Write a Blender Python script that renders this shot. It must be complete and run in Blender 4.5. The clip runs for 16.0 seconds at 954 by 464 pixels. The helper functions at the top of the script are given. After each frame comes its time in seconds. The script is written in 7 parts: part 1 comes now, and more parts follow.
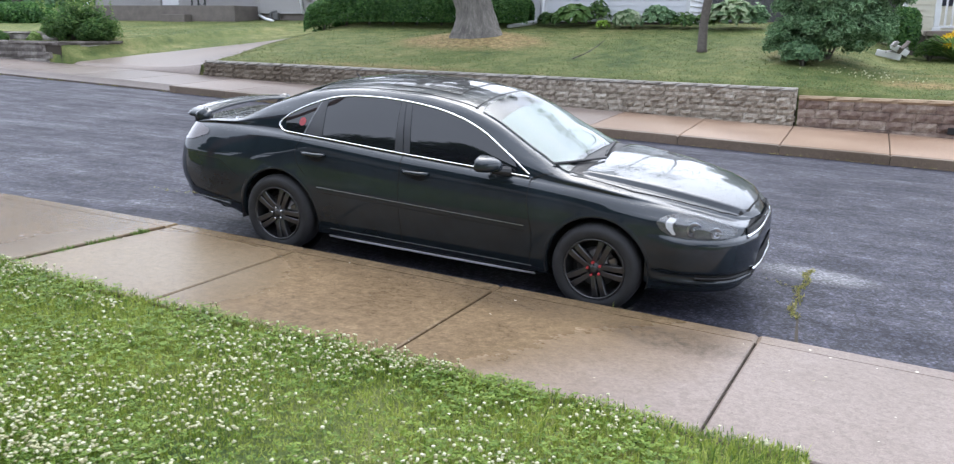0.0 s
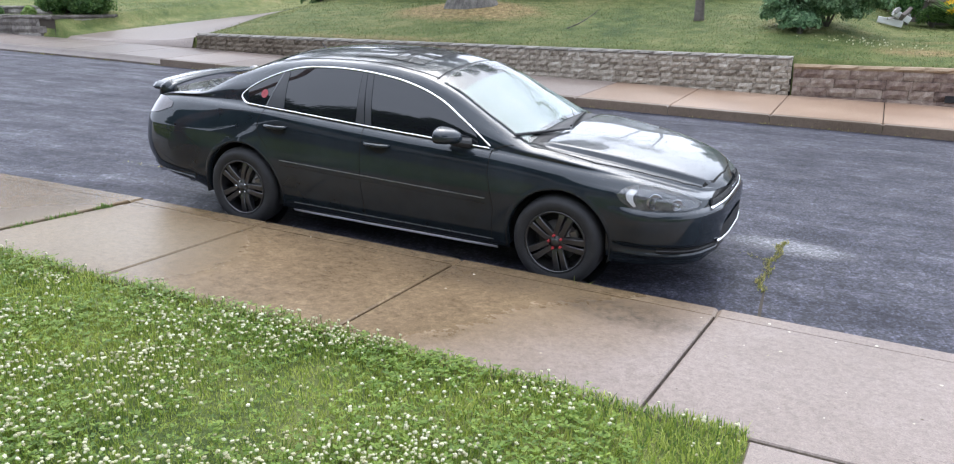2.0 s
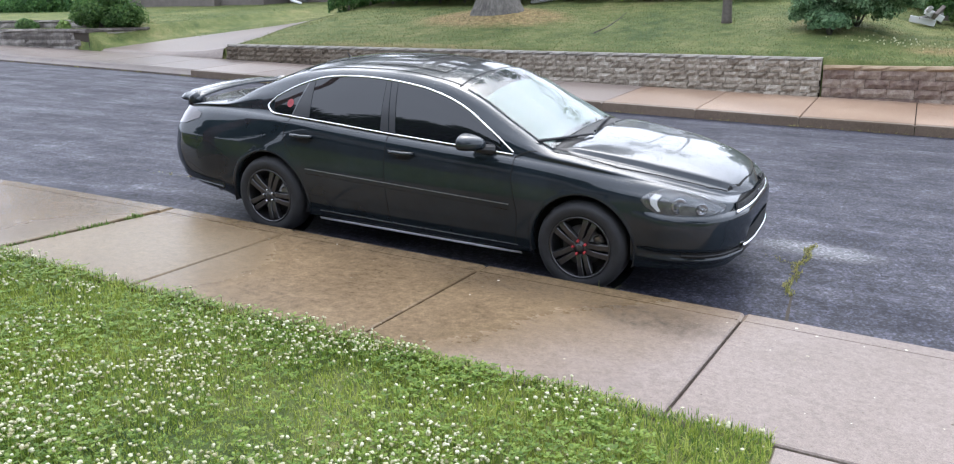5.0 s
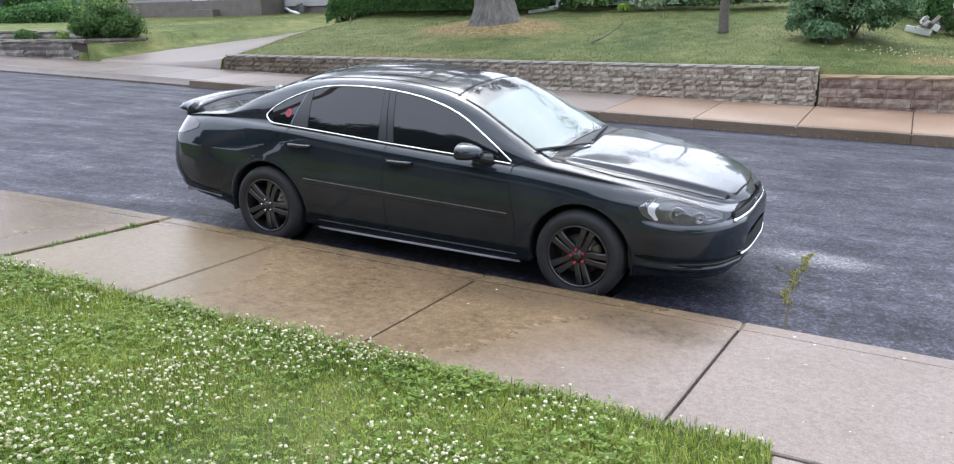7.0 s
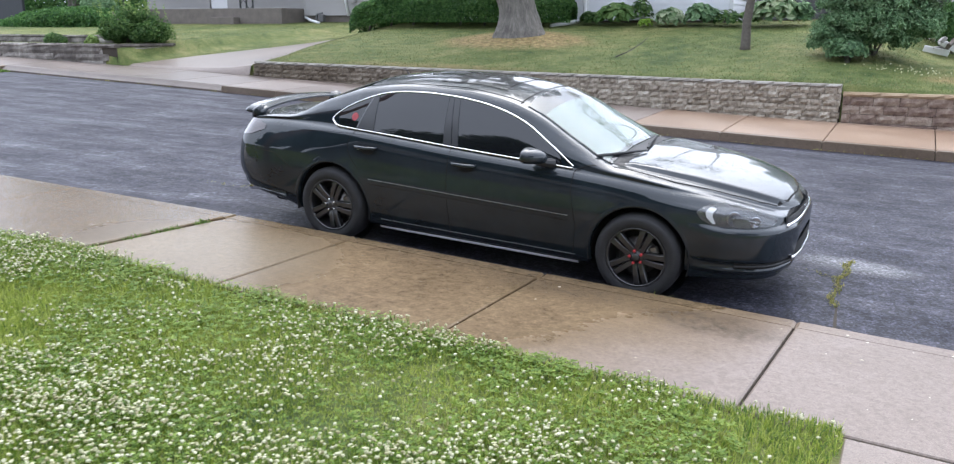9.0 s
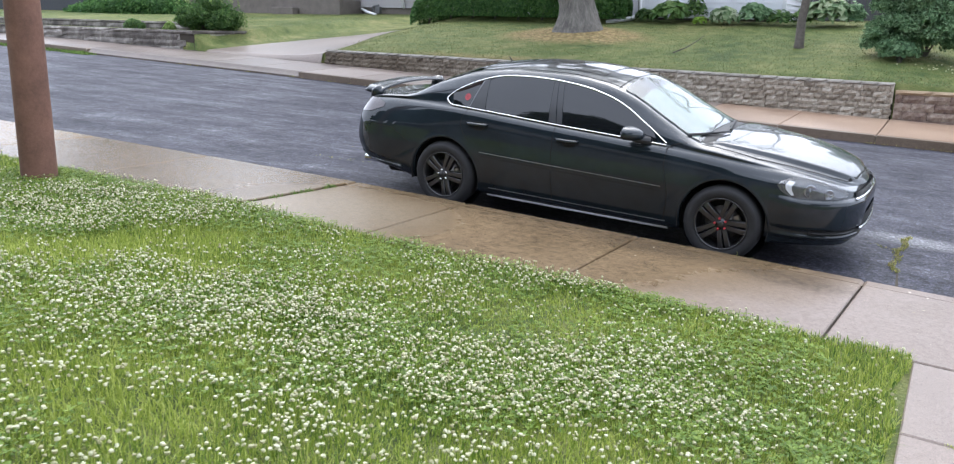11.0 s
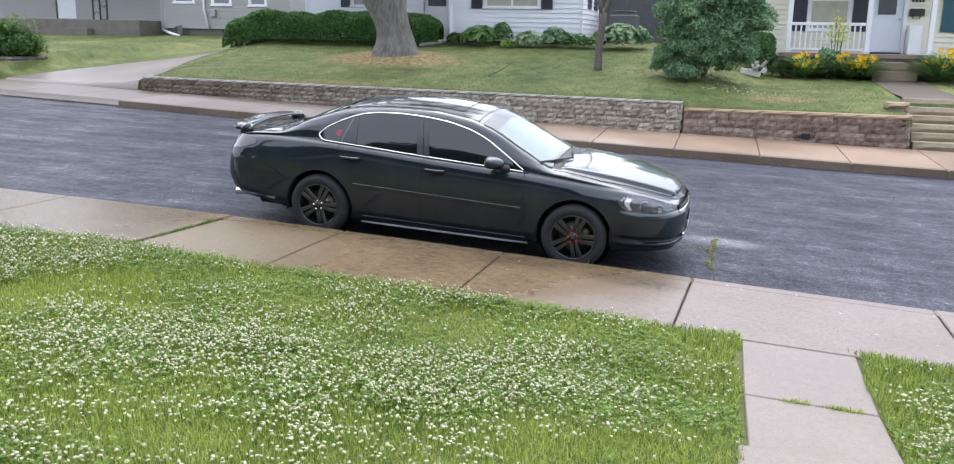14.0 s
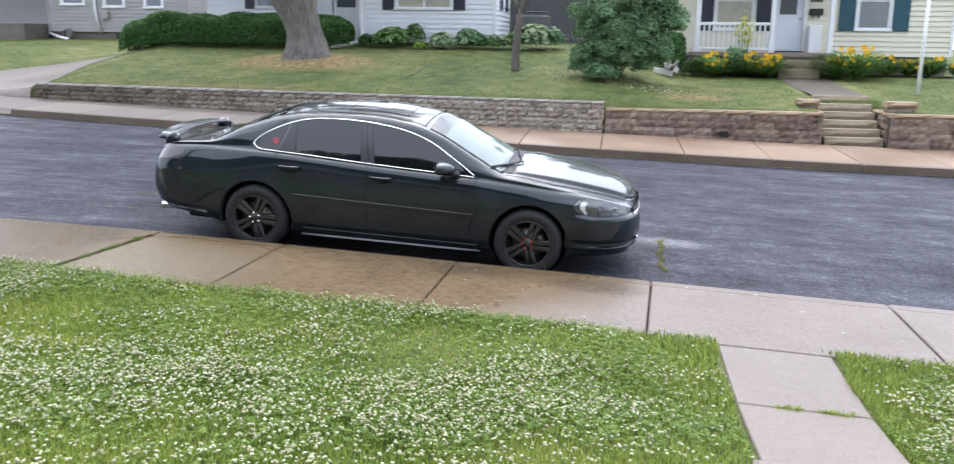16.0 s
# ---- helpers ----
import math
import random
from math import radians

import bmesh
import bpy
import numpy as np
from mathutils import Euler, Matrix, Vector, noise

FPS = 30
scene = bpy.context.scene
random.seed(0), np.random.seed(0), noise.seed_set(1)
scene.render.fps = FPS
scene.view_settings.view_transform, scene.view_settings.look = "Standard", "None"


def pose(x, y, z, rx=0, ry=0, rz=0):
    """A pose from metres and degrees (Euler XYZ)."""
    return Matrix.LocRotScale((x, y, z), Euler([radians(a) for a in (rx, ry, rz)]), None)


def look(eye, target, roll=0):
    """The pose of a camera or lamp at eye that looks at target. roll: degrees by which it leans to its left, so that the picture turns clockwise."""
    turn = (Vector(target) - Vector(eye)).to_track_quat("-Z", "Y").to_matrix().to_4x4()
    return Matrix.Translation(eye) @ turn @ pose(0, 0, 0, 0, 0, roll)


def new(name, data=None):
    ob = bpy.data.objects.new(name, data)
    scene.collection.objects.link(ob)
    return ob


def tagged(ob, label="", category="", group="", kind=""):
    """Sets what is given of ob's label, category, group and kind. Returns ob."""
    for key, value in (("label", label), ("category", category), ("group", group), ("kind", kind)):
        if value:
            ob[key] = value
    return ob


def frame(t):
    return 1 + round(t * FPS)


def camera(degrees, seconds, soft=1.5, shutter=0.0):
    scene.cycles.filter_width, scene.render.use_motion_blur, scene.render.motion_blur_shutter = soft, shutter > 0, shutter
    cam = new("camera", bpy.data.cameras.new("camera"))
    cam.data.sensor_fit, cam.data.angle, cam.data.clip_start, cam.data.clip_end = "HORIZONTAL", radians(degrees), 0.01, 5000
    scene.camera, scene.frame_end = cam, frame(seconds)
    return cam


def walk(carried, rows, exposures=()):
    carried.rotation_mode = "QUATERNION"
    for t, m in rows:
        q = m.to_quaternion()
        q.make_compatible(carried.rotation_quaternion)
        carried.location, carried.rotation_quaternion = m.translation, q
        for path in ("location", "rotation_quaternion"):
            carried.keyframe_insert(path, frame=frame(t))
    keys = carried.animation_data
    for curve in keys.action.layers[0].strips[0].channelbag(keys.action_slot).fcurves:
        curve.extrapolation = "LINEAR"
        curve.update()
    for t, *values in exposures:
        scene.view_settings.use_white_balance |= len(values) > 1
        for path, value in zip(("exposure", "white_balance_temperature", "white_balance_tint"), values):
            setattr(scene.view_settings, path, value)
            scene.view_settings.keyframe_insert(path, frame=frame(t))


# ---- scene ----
cam = camera(57.7, 16.0, soft=1.15, shutter=0.4)
PATH = [
    (0, (1.709, -5.682, 2.032), (0.916, -3.903, 1.574), 0.7),
    (0.5, (1.76, -5.573, 2.027), (1.012, -3.777, 1.565), 0.8),
    (1, (1.922, -5.455, 2.014), (1.137, -3.68, 1.531), 1.4),
    (1.5, (2.0, -5.422, 2.008), (1.2, -3.662, 1.497), 1.0),
    (2, (2.009, -5.424, 2.01), (1.198, -3.671, 1.491), 0.2),
    (2.5, (2.014, -5.425, 2.009), (1.188, -3.679, 1.489), -0.1),
    (3, (2.028, -5.423, 2.016), (1.187, -3.683, 1.499), -0.3),
    (3.5, (2.035, -5.414, 2.015), (1.181, -3.68, 1.502), -0.5),
    (4, (2.041, -5.415, 2.014), (1.175, -3.686, 1.504), -0.6),
    (6.5, (2.061, -5.423, 2.019), (1.186, -3.693, 1.527), -0.9),
    (7, (2.056, -5.427, 2.014), (1.183, -3.693, 1.53), -0.9),
    (7.5, (2.056, -5.446, 2.017), (1.182, -3.712, 1.538), -0.9),
    (8, (2.035, -5.489, 2.018), (1.154, -3.755, 1.553), -0.7),
    (8.5, (1.917, -5.685, 2.012), (1.04, -3.948, 1.549), -0.7),
    (9, (1.792, -5.944, 2.006), (0.913, -4.206, 1.549), 0.2),
    (9.5, (1.756, -6.231, 1.956), (0.827, -4.516, 1.511), 1.6),
    (9.7, (1.745, -6.386, 1.99), (0.78, -4.694, 1.537), 1.9),
    (11.8, (1.567, -7.476, 1.954), (0.718, -5.731, 1.469), 0.0),
    (12, (1.511, -7.546, 1.974), (0.733, -5.769, 1.486), 0.1),
    (12.5, (1.562, -7.713, 1.986), (0.965, -5.861, 1.525), 1.4),
    (13, (1.574, -7.882, 2.189), (0.985, -6.026, 1.731), 2.1),
    (13.5, (1.489, -8.092, 2.232), (0.939, -6.223, 1.78), 1.8),
    (14, (1.363, -8.233, 2.254), (0.84, -6.351, 1.822), 1.1),
    (14.5, (1.278, -8.21, 2.25), (0.789, -6.319, 1.82), 1.2),
    (15, (1.208, -8.079, 2.25), (0.742, -6.18, 1.828), 1.0),
    (15.5, (0.984, -8.032, 2.244), (0.553, -6.125, 1.823), 0.5),
    (16, (0.811, -8.004, 2.242), (0.507, -6.074, 1.817), 0.7),
]
walk(cam, [(t, look(eye, target, roll)) for t, eye, target, roll in PATH], [(0, 0.14), (16, 0.14)])

# ---------------------------------------------------------------- light
SUN_ELEV, SUN_ROT = radians(62), radians(-20)
world = bpy.data.worlds.new("overcast_sky")
scene.world = world
world.use_nodes = True
wn, wl = world.node_tree.nodes, world.node_tree.links
sky = wn.new("ShaderNodeTexSky")
sky.sky_type, sky.sun_disc = "NISHITA", False
sky.sun_elevation, sky.sun_rotation = SUN_ELEV, SUN_ROT
sky.air_density, sky.dust_density, sky.ozone_density = 1.0, 6.0, 1.0
grey = wn.new("ShaderNodeHueSaturation")
grey.inputs["Saturation"].default_value, grey.inputs["Value"].default_value = 0.22, 1.5
wl.new(sky.outputs[0], grey.inputs["Color"])
cloud = wn.new("ShaderNodeMix")  # an even cloud cover over the clear sky's gradient
cloud.data_type = "RGBA"
cloud.inputs["Factor"].default_value = 0.48
cloud.inputs["B"].default_value = (21.2, 23.8, 29.6, 1)
wl.new(grey.outputs[0], cloud.inputs["A"])
wl.new(cloud.outputs["Result"], wn["Background"].inputs["Color"])
wn["Background"].inputs["Strength"].default_value = 0.15
sun = new("sun", bpy.data.lights.new("sun", "SUN"))
sun.data.energy, sun.data.angle, sun.data.color = 0.8, radians(70), (1.0, 0.96, 0.9)
sun.matrix_world = look((0, 0, 60), (0 + 60 * math.sin(SUN_ROT) * -1 / math.tan(SUN_ELEV) * 1.0, -60 * math.cos(SUN_ROT) / math.tan(SUN_ELEV), 0))

# ---------------------------------------------------------------- tools
rng = np.random.default_rng(7)


def mesh_of(name, V, F, mat=None, smooth=False):
    me = bpy.data.meshes.new(name)
    me.from_pydata([tuple(map(float, v)) for v in V], [], [tuple(map(int, f)) for f in F])
    if mat:
        me.materials.append(mat)
    if smooth:
        me.polygons.foreach_set("use_smooth", [True] * len(me.polygons))
    me.update()
    return me


def fast_mesh(name, V, T, mat, smooth=False):
    """A mesh from arrays: V n x 3, T m x 3 (triangles) or m x 4."""
    V, T = np.ascontiguousarray(V, np.float32), np.ascontiguousarray(T, np.int32)
    me = bpy.data.meshes.new(name)
    k = T.shape[1]
    me.vertices.add(len(V))
    me.vertices.foreach_set("co", V.ravel())
    me.loops.add(T.size)
    me.loops.foreach_set("vertex_index", T.ravel())
    me.polygons.add(len(T))
    me.polygons.foreach_set("loop_start", np.arange(0, T.size, k, dtype=np.int32))
    me.polygons.foreach_set("loop_total", np.full(len(T), k, np.int32))
    me.materials.append(mat)
    me.polygons.foreach_set("use_smooth", np.full(len(T), smooth))
    me.update(calc_edges=True)
    return me


def part(name, me, parent=None, label="", m=None):
    """Links a mesh (or a bmesh with a material) as one object under a thing or a part."""
    ob = new(name, me)
    if parent is not None:
        ob.parent = parent
    if m is not None:
        ob.matrix_local = m
    if label:
        ob["label"] = label
    return ob


def thing(name, label, category, m=None, group="", kind=""):
    ob = new(name)
    ob.empty_display_size = 0.1
    if m is not None:
        ob.matrix_world = m
    return tagged(ob, label, category, group, kind)


def box_vf(x0, x1, y0, y1, z0, z1, c=0.0):
    """A box, with chamfered edges where c > 0."""
    if c <= 0:
        V = [(x, y, z) for x in (x0, x1) for y in (y0, y1) for z in (z0, z1)]
        return V, [(0, 1, 3, 2), (4, 6, 7, 5), (0, 4, 5, 1), (2, 3, 7, 6), (0, 2, 6, 4), (1, 5, 7, 3)]
    bm = bmesh.new()
    bmesh.ops.create_cube(bm, size=1)
    for v in bm.verts:
        v.co = Vector((x0 if v.co.x < 0 else x1, y0 if v.co.y < 0 else y1, z0 if v.co.z < 0 else z1))
    bmesh.ops.bevel(bm, geom=bm.edges[:], offset=c, segments=1, affect="EDGES", profile=0.5)
    V = [tuple(v.co) for v in bm.verts]
    bm.verts.index_update()
    F = [tuple(v.index for v in f.verts) for f in bm.faces]
    bm.free()
    return V, F


def joined(pieces):
    V, F = [], []
    for v, f in pieces:
        n = len(V)
        V += list(v)
        F += [tuple(i + n for i in q) for q in f]
    return V, F


def box_me(name, mat, x0, x1, y0, y1, z0, z1, c=0.0):
    return mesh_of(name, *box_vf(x0, x1, y0, y1, z0, z1, c), mat)


def boxes_me(name, mat, rows, c=0.0):
    return mesh_of(name, *joined([box_vf(*r, c) for r in rows]), mat)


def tube_vf(P, R, n=8, cap=True):
    """A tube along points P with radii R."""
    P = [Vector(p) for p in P]
    R = [R] * len(P) if isinstance(R, (int, float)) else list(R)
    V, F = [], []
    up = Vector((0, 0, 1))
    for i, p in enumerate(P):
        d = (P[min(i + 1, len(P) - 1)] - P[max(i - 1, 0)]).normalized()
        a = d.cross(up if abs(d.z) < 0.9 else Vector((1, 0, 0))).normalized()
        b = d.cross(a)
        for k in range(n):
            t = 2 * math.pi * k / n
            V.append(tuple(p + R[i] * (math.cos(t) * a + math.sin(t) * b)))
    for i in range(len(P) - 1):
        for k in range(n):
            F.append((i * n + k, i * n + (k + 1) % n, (i + 1) * n + (k + 1) % n, (i + 1) * n + k))
    if cap:
        F += [tuple(range(n - 1, -1, -1)), tuple(range((len(P) - 1) * n, len(P) * n))]
    return V, F


def grid_vf(P):
    """Quads over an array of points n x m x 3."""
    n, m = P.shape[:2]
    i = np.arange(n * m).reshape(n, m)
    F = np.stack([i[:-1, :-1], i[1:, :-1], i[1:, 1:], i[:-1, 1:]], -1).reshape(-1, 4)
    return P.reshape(-1, 3), F


def lathe_vf(prof, n=32, axis="y"):
    """A turned body: prof rows of (radius, height along the axis)."""
    V, F = [], []
    for r, h in prof:
        for k in range(n):
            t = 2 * math.pi * k / n
            V.append((r * math.cos(t), h, r * math.sin(t)) if axis == "y" else (r * math.cos(t), r * math.sin(t), h))
    for i in range(len(prof) - 1):
        for k in range(n):
            F.append((i * n + k, (i + 1) * n + k, (i + 1) * n + (k + 1) % n, i * n + (k + 1) % n))
    return V, F


def itp(x, xs, ys):
    return float(np.interp(x, xs, ys))


# ---------------------------------------------------------------- materials
def material(name, build):
    mat = bpy.data.materials.new(name)
    mat.use_nodes = True
    nt = mat.node_tree
    build(nt, nt.nodes["Principled BSDF"])
    return mat


def nd(nt, kind, **kw):
    n = nt.nodes.new(kind)
    for k, v in kw.items():
        n.inputs[k].default_value = v
    return n


def coords(nt, scale=(1, 1, 1), space="Object"):
    tc, mp = nt.nodes.new("ShaderNodeTexCoord"), nt.nodes.new("ShaderNodeMapping")
    nt.links.new(tc.outputs[space], mp.inputs["Vector"])
    mp.inputs["Scale"].default_value = scale
    return mp.outputs[0]


def world_pos(nt, scale=(1, 1, 1)):
    g, mp = nt.nodes.new("ShaderNodeNewGeometry"), nt.nodes.new("ShaderNodeMapping")
    nt.links.new(g.outputs["Position"], mp.inputs["Vector"])
    mp.inputs["Scale"].default_value = scale
    return mp.outputs[0]


def noise_tex(nt, vec, scale, detail=4.0, rough=0.6):
    n = nd(nt, "ShaderNodeTexNoise", Scale=scale, Detail=detail, Roughness=rough)
    nt.links.new(vec, n.inputs["Vector"])
    return n.outputs["Fac"]


def ramp(nt, fac, stops):
    r = nt.nodes.new("ShaderNodeValToRGB")
    while len(r.color_ramp.elements) < len(stops):
        r.color_ramp.elements.new(0.5)
    for e, (p, c) in zip(r.color_ramp.elements, stops):
        e.position = p
        e.color = (*c, 1) if len(c) == 3 else c
    nt.links.new(fac, r.inputs["Fac"])
    return r.outputs["Color"]


def mix(nt, fac, a, b, mode="MIX"):
    m = nt.nodes.new("ShaderNodeMix")
    m.data_type, m.blend_type = "RGBA", mode
    for sock, v in ((m.inputs["Factor"], fac), (m.inputs["A"], a), (m.inputs["B"], b)):
        if hasattr(v, "is_output"):
            nt.links.new(v, sock)
        else:
            sock.default_value = v if isinstance(v, (int, float)) else (*v, 1)
    return m.outputs["Result"]


def maths(nt, op, a, b=0.0):
    m = nt.nodes.new("ShaderNodeMath")
    m.operation = op
    for sock, v in zip(m.inputs, (a, b)):
        if hasattr(v, "is_output"):
            nt.links.new(v, sock)
        else:
            sock.default_value = v
    return m.outputs[0]


def bump(nt, bsdf, height, strength=0.3, dist=0.01):
    b = nd(nt, "ShaderNodeBump", Strength=strength, Distance=dist)
    nt.links.new(height, b.inputs["Height"])
    nt.links.new(b.outputs[0], bsdf.inputs["Normal"])


def plain(name, col, rough=0.5, metal=0.0, vary=0.12, scale=6.0, relief=0.0, coat=0.0, spec=0.5):
    """Paint, plastic or metal with faint blotches and grain."""
    def b(nt, p):
        v = coords(nt)
        n1, n2 = noise_tex(nt, v, scale), noise_tex(nt, v, scale * 9)
        k = maths(nt, "ADD", maths(nt, "MULTIPLY", n1, 0.7), maths(nt, "MULTIPLY", n2, 0.3))
        lo, hi = [c * (1 - vary) for c in col], [min(1, c * (1 + vary)) for c in col]
        nt.links.new(ramp(nt, k, [(0.3, lo), (0.7, hi)]), p.inputs["Base Color"])
        p.inputs["Roughness"].default_value = rough
        p.inputs["Metallic"].default_value = metal
        p.inputs["Specular IOR Level"].default_value = spec
        p.inputs["Coat Weight"].default_value = coat
        p.inputs["Coat Roughness"].default_value = 0.03
        if relief:
            bump(nt, p, n2, relief, 0.004)
    return material(name, b)


def concrete(name, dry, wet_or_shade, wet_amount=0.5, rand=0.12, gloss=0.36):
    """Broom-finished concrete, damp in patches, a little different from slab to slab."""
    dry, wet_or_shade = [c * 0.68 for c in dry], [c * 0.66 for c in wet_or_shade]

    def b(nt, p):
        v = world_pos(nt)
        big, mid, fine = noise_tex(nt, v, 0.8, 3, 0.5), noise_tex(nt, v, 16.0, 9, 0.8), noise_tex(nt, v, 110, 4, 0.85)
        k = maths(nt, "ADD", maths(nt, "MULTIPLY", big, 0.78), maths(nt, "MULTIPLY", mid, 0.22))
        lo = 0.5 + (0.5 - wet_amount) * 0.5 * -1
        damp_or_shade = ramp(nt, k, [(lo - 0.16, (0, 0, 0)), (lo + 0.18, (1, 1, 1))])
        col = mix(nt, damp_or_shade, wet_or_shade, dry)
        col = mix(nt, 0.2, col, ramp(nt, mid, [(0.3, (0.25, 0.2, 0.16)), (0.7, (0.95, 0.9, 0.85))]), "OVERLAY")
        speck = ramp(nt, fine, [(0.34, (0.25, 0.22, 0.20)), (0.5, (0.95, 0.95, 0.95)), (0.64, (1.6, 1.6, 1.6))])
        col = mix(nt, 0.45, col, speck, "MULTIPLY")
        pits = ramp(nt, noise_tex(nt, v, 55, 2), [(0.25, (0.35, 0.30, 0.26)), (0.33, (1, 1, 1))])
        col = mix(nt, 0.8, col, pits, "MULTIPLY")
        oi = nt.nodes.new("ShaderNodeObjectInfo")
        tone = ramp(nt, oi.outputs["Random"], [(0, (1 - rand,) * 3), (1, (1 + rand,) * 3)])
        nt.links.new(mix(nt, 1.0, col, tone, "MULTIPLY"), p.inputs["Base Color"])
        nt.links.new(ramp(nt, damp_or_shade, [(0, (gloss,) * 3), (1, (gloss + 0.08,) * 3)]), p.inputs["Roughness"])
        p.inputs["Specular IOR Level"].default_value = 0.5 if gloss < 0.3 else 0.3
        bump(nt, p, maths(nt, "ADD", fine, maths(nt, "MULTIPLY", mid, 0.7)), 0.25, 0.004)
    return material(name, b)


def asphalt_b(nt, p):
    v = world_pos(nt)
    w = world_pos(nt, (0.36, 1.35, 1))
    streak, mid = noise_tex(nt, w, 1.5, 12, 0.80), noise_tex(nt, v, 1.4, 12, 0.84)
    vo = nd(nt, "ShaderNodeTexVoronoi", Scale=58.0)
    nt.links.new(v, vo.inputs["Vector"])
    fine = noise_tex(nt, v, 120, 3)
    k = maths(nt, "ADD", maths(nt, "MULTIPLY", streak, 0.6), maths(nt, "MULTIPLY", mid, 0.4))
    col = ramp(nt, k, [(0.36, (0.011, 0.0115, 0.0178)), (0.46, (0.026, 0.0265, 0.039)), (0.55, (0.046, 0.0465, 0.064)), (0.64, (0.12, 0.12, 0.147))])
    grit = ramp(nt, vo.outputs["Color"], [(0.1, (0.25,) * 3), (0.55, (0.9,) * 3), (0.95, (2.6,) * 3)])
    col = mix(nt, 0.85, col, grit, "MULTIPLY")
    coarse = noise_tex(nt, v, 14, 6, 0.8)
    col = mix(nt, 0.7, col, ramp(nt, coarse, [(0.36, (0.35,) * 3), (0.52, (0.95,) * 3), (0.66, (1.9,) * 3)]), "MULTIPLY")
    # wet sky glare ahead of the car's nose, painted as a pale ellipse
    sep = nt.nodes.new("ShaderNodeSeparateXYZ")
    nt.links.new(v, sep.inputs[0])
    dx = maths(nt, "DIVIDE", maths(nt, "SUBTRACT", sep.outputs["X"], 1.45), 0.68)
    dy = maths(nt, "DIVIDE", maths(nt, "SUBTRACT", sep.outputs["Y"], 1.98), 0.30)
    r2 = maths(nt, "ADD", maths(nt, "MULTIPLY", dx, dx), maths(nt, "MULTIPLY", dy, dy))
    glare_or_worn = maths(nt, "MULTIPLY", maths(nt, "MAXIMUM", maths(nt, "SUBTRACT", 1.2, r2), 0.0), noise_tex(nt, world_pos(nt, (0.5, 1.6, 1)), 2.6, 9, 0.7))
    col = mix(nt, ramp(nt, glare_or_worn, [(0.22, (0, 0, 0)), (0.85, (0.75,) * 3)]), col, mix(nt, 0.6, (0.30, 0.30, 0.31), grit, "MULTIPLY"))
    nt.links.new(col, p.inputs["Base Color"])
    nt.links.new(ramp(nt, k, [(0.36, (0.75,) * 3), (0.5, (0.6,) * 3), (0.64, (0.42,) * 3)]), p.inputs["Roughness"])
    p.inputs["Specular IOR Level"].default_value = 0.22
    bump(nt, p, maths(nt, "SUBTRACT", fine, vo.outputs["Distance"]), 0.4, 0.005)


def soil_b(nt, p):
    v = world_pos(nt)
    a, m_, c = noise_tex(nt, v, 0.35, 5), noise_tex(nt, v, 2.6, 6), noise_tex(nt, v, 46, 5)
    k = maths(nt, "ADD", maths(nt, "MULTIPLY", a, 0.5), maths(nt, "MULTIPLY", m_, 0.5))
    col = ramp(nt, k, [(0.36, (0.045, 0.08, 0.024)), (0.47, (0.105, 0.135, 0.046)), (0.56, (0.165, 0.18, 0.072)), (0.68, (0.29, 0.25, 0.135))])
    # worn, straw-covered ground round the old tree and on the bank above the steps
    sep = nt.nodes.new("ShaderNodeSeparateXYZ")
    nt.links.new(v, sep.inputs[0])
    glare_or_worn = None
    for cx, cy, rx, ry, k_ in ((-7.35, 14.1, 2.3, 1.3, 1.0), (-8.0, 10.9, 3.5, 0.45, 0.6), (2.6, 12.0, 1.0, 0.5, 0.75), (3.4, 13.4, 1.6, 0.5, 0.5)):
        dx = maths(nt, "DIVIDE", maths(nt, "SUBTRACT", sep.outputs["X"], cx), rx)
        dy = maths(nt, "DIVIDE", maths(nt, "SUBTRACT", sep.outputs["Y"], cy), ry)
        r2 = maths(nt, "ADD", maths(nt, "MULTIPLY", dx, dx), maths(nt, "MULTIPLY", dy, dy))
        near = maths(nt, "MULTIPLY", maths(nt, "SUBTRACT", 1.35, r2), k_)
        glare_or_worn = near if glare_or_worn is None else maths(nt, "MAXIMUM", glare_or_worn, near)
    glare_or_worn = maths(nt, "MULTIPLY", maths(nt, "MAXIMUM", glare_or_worn, 0.0), noise_tex(nt, v, 3.2, 8, 0.7))
    straw = ramp(nt, noise_tex(nt, v, 9, 6), [(0.35, (0.16, 0.115, 0.055)), (0.55, (0.30, 0.22, 0.115)), (0.7, (0.40, 0.31, 0.18))])
    col = mix(nt, ramp(nt, glare_or_worn, [(0.18, (0, 0, 0)), (0.5, (1, 1, 1))]), col, straw)
    col = mix(nt, 0.75, col, ramp(nt, c, [(0.3, (0.35, 0.4, 0.3)), (0.7, (1.35, 1.3, 1.1))]), "MULTIPLY")
    nt.links.new(col, p.inputs["Base Color"])
    p.inputs["Roughness"].default_value = 0.8
    p.inputs["Specular IOR Level"].default_value = 0.2
    bump(nt, p, maths(nt, "ADD", c, m_), 0.8, 0.03)


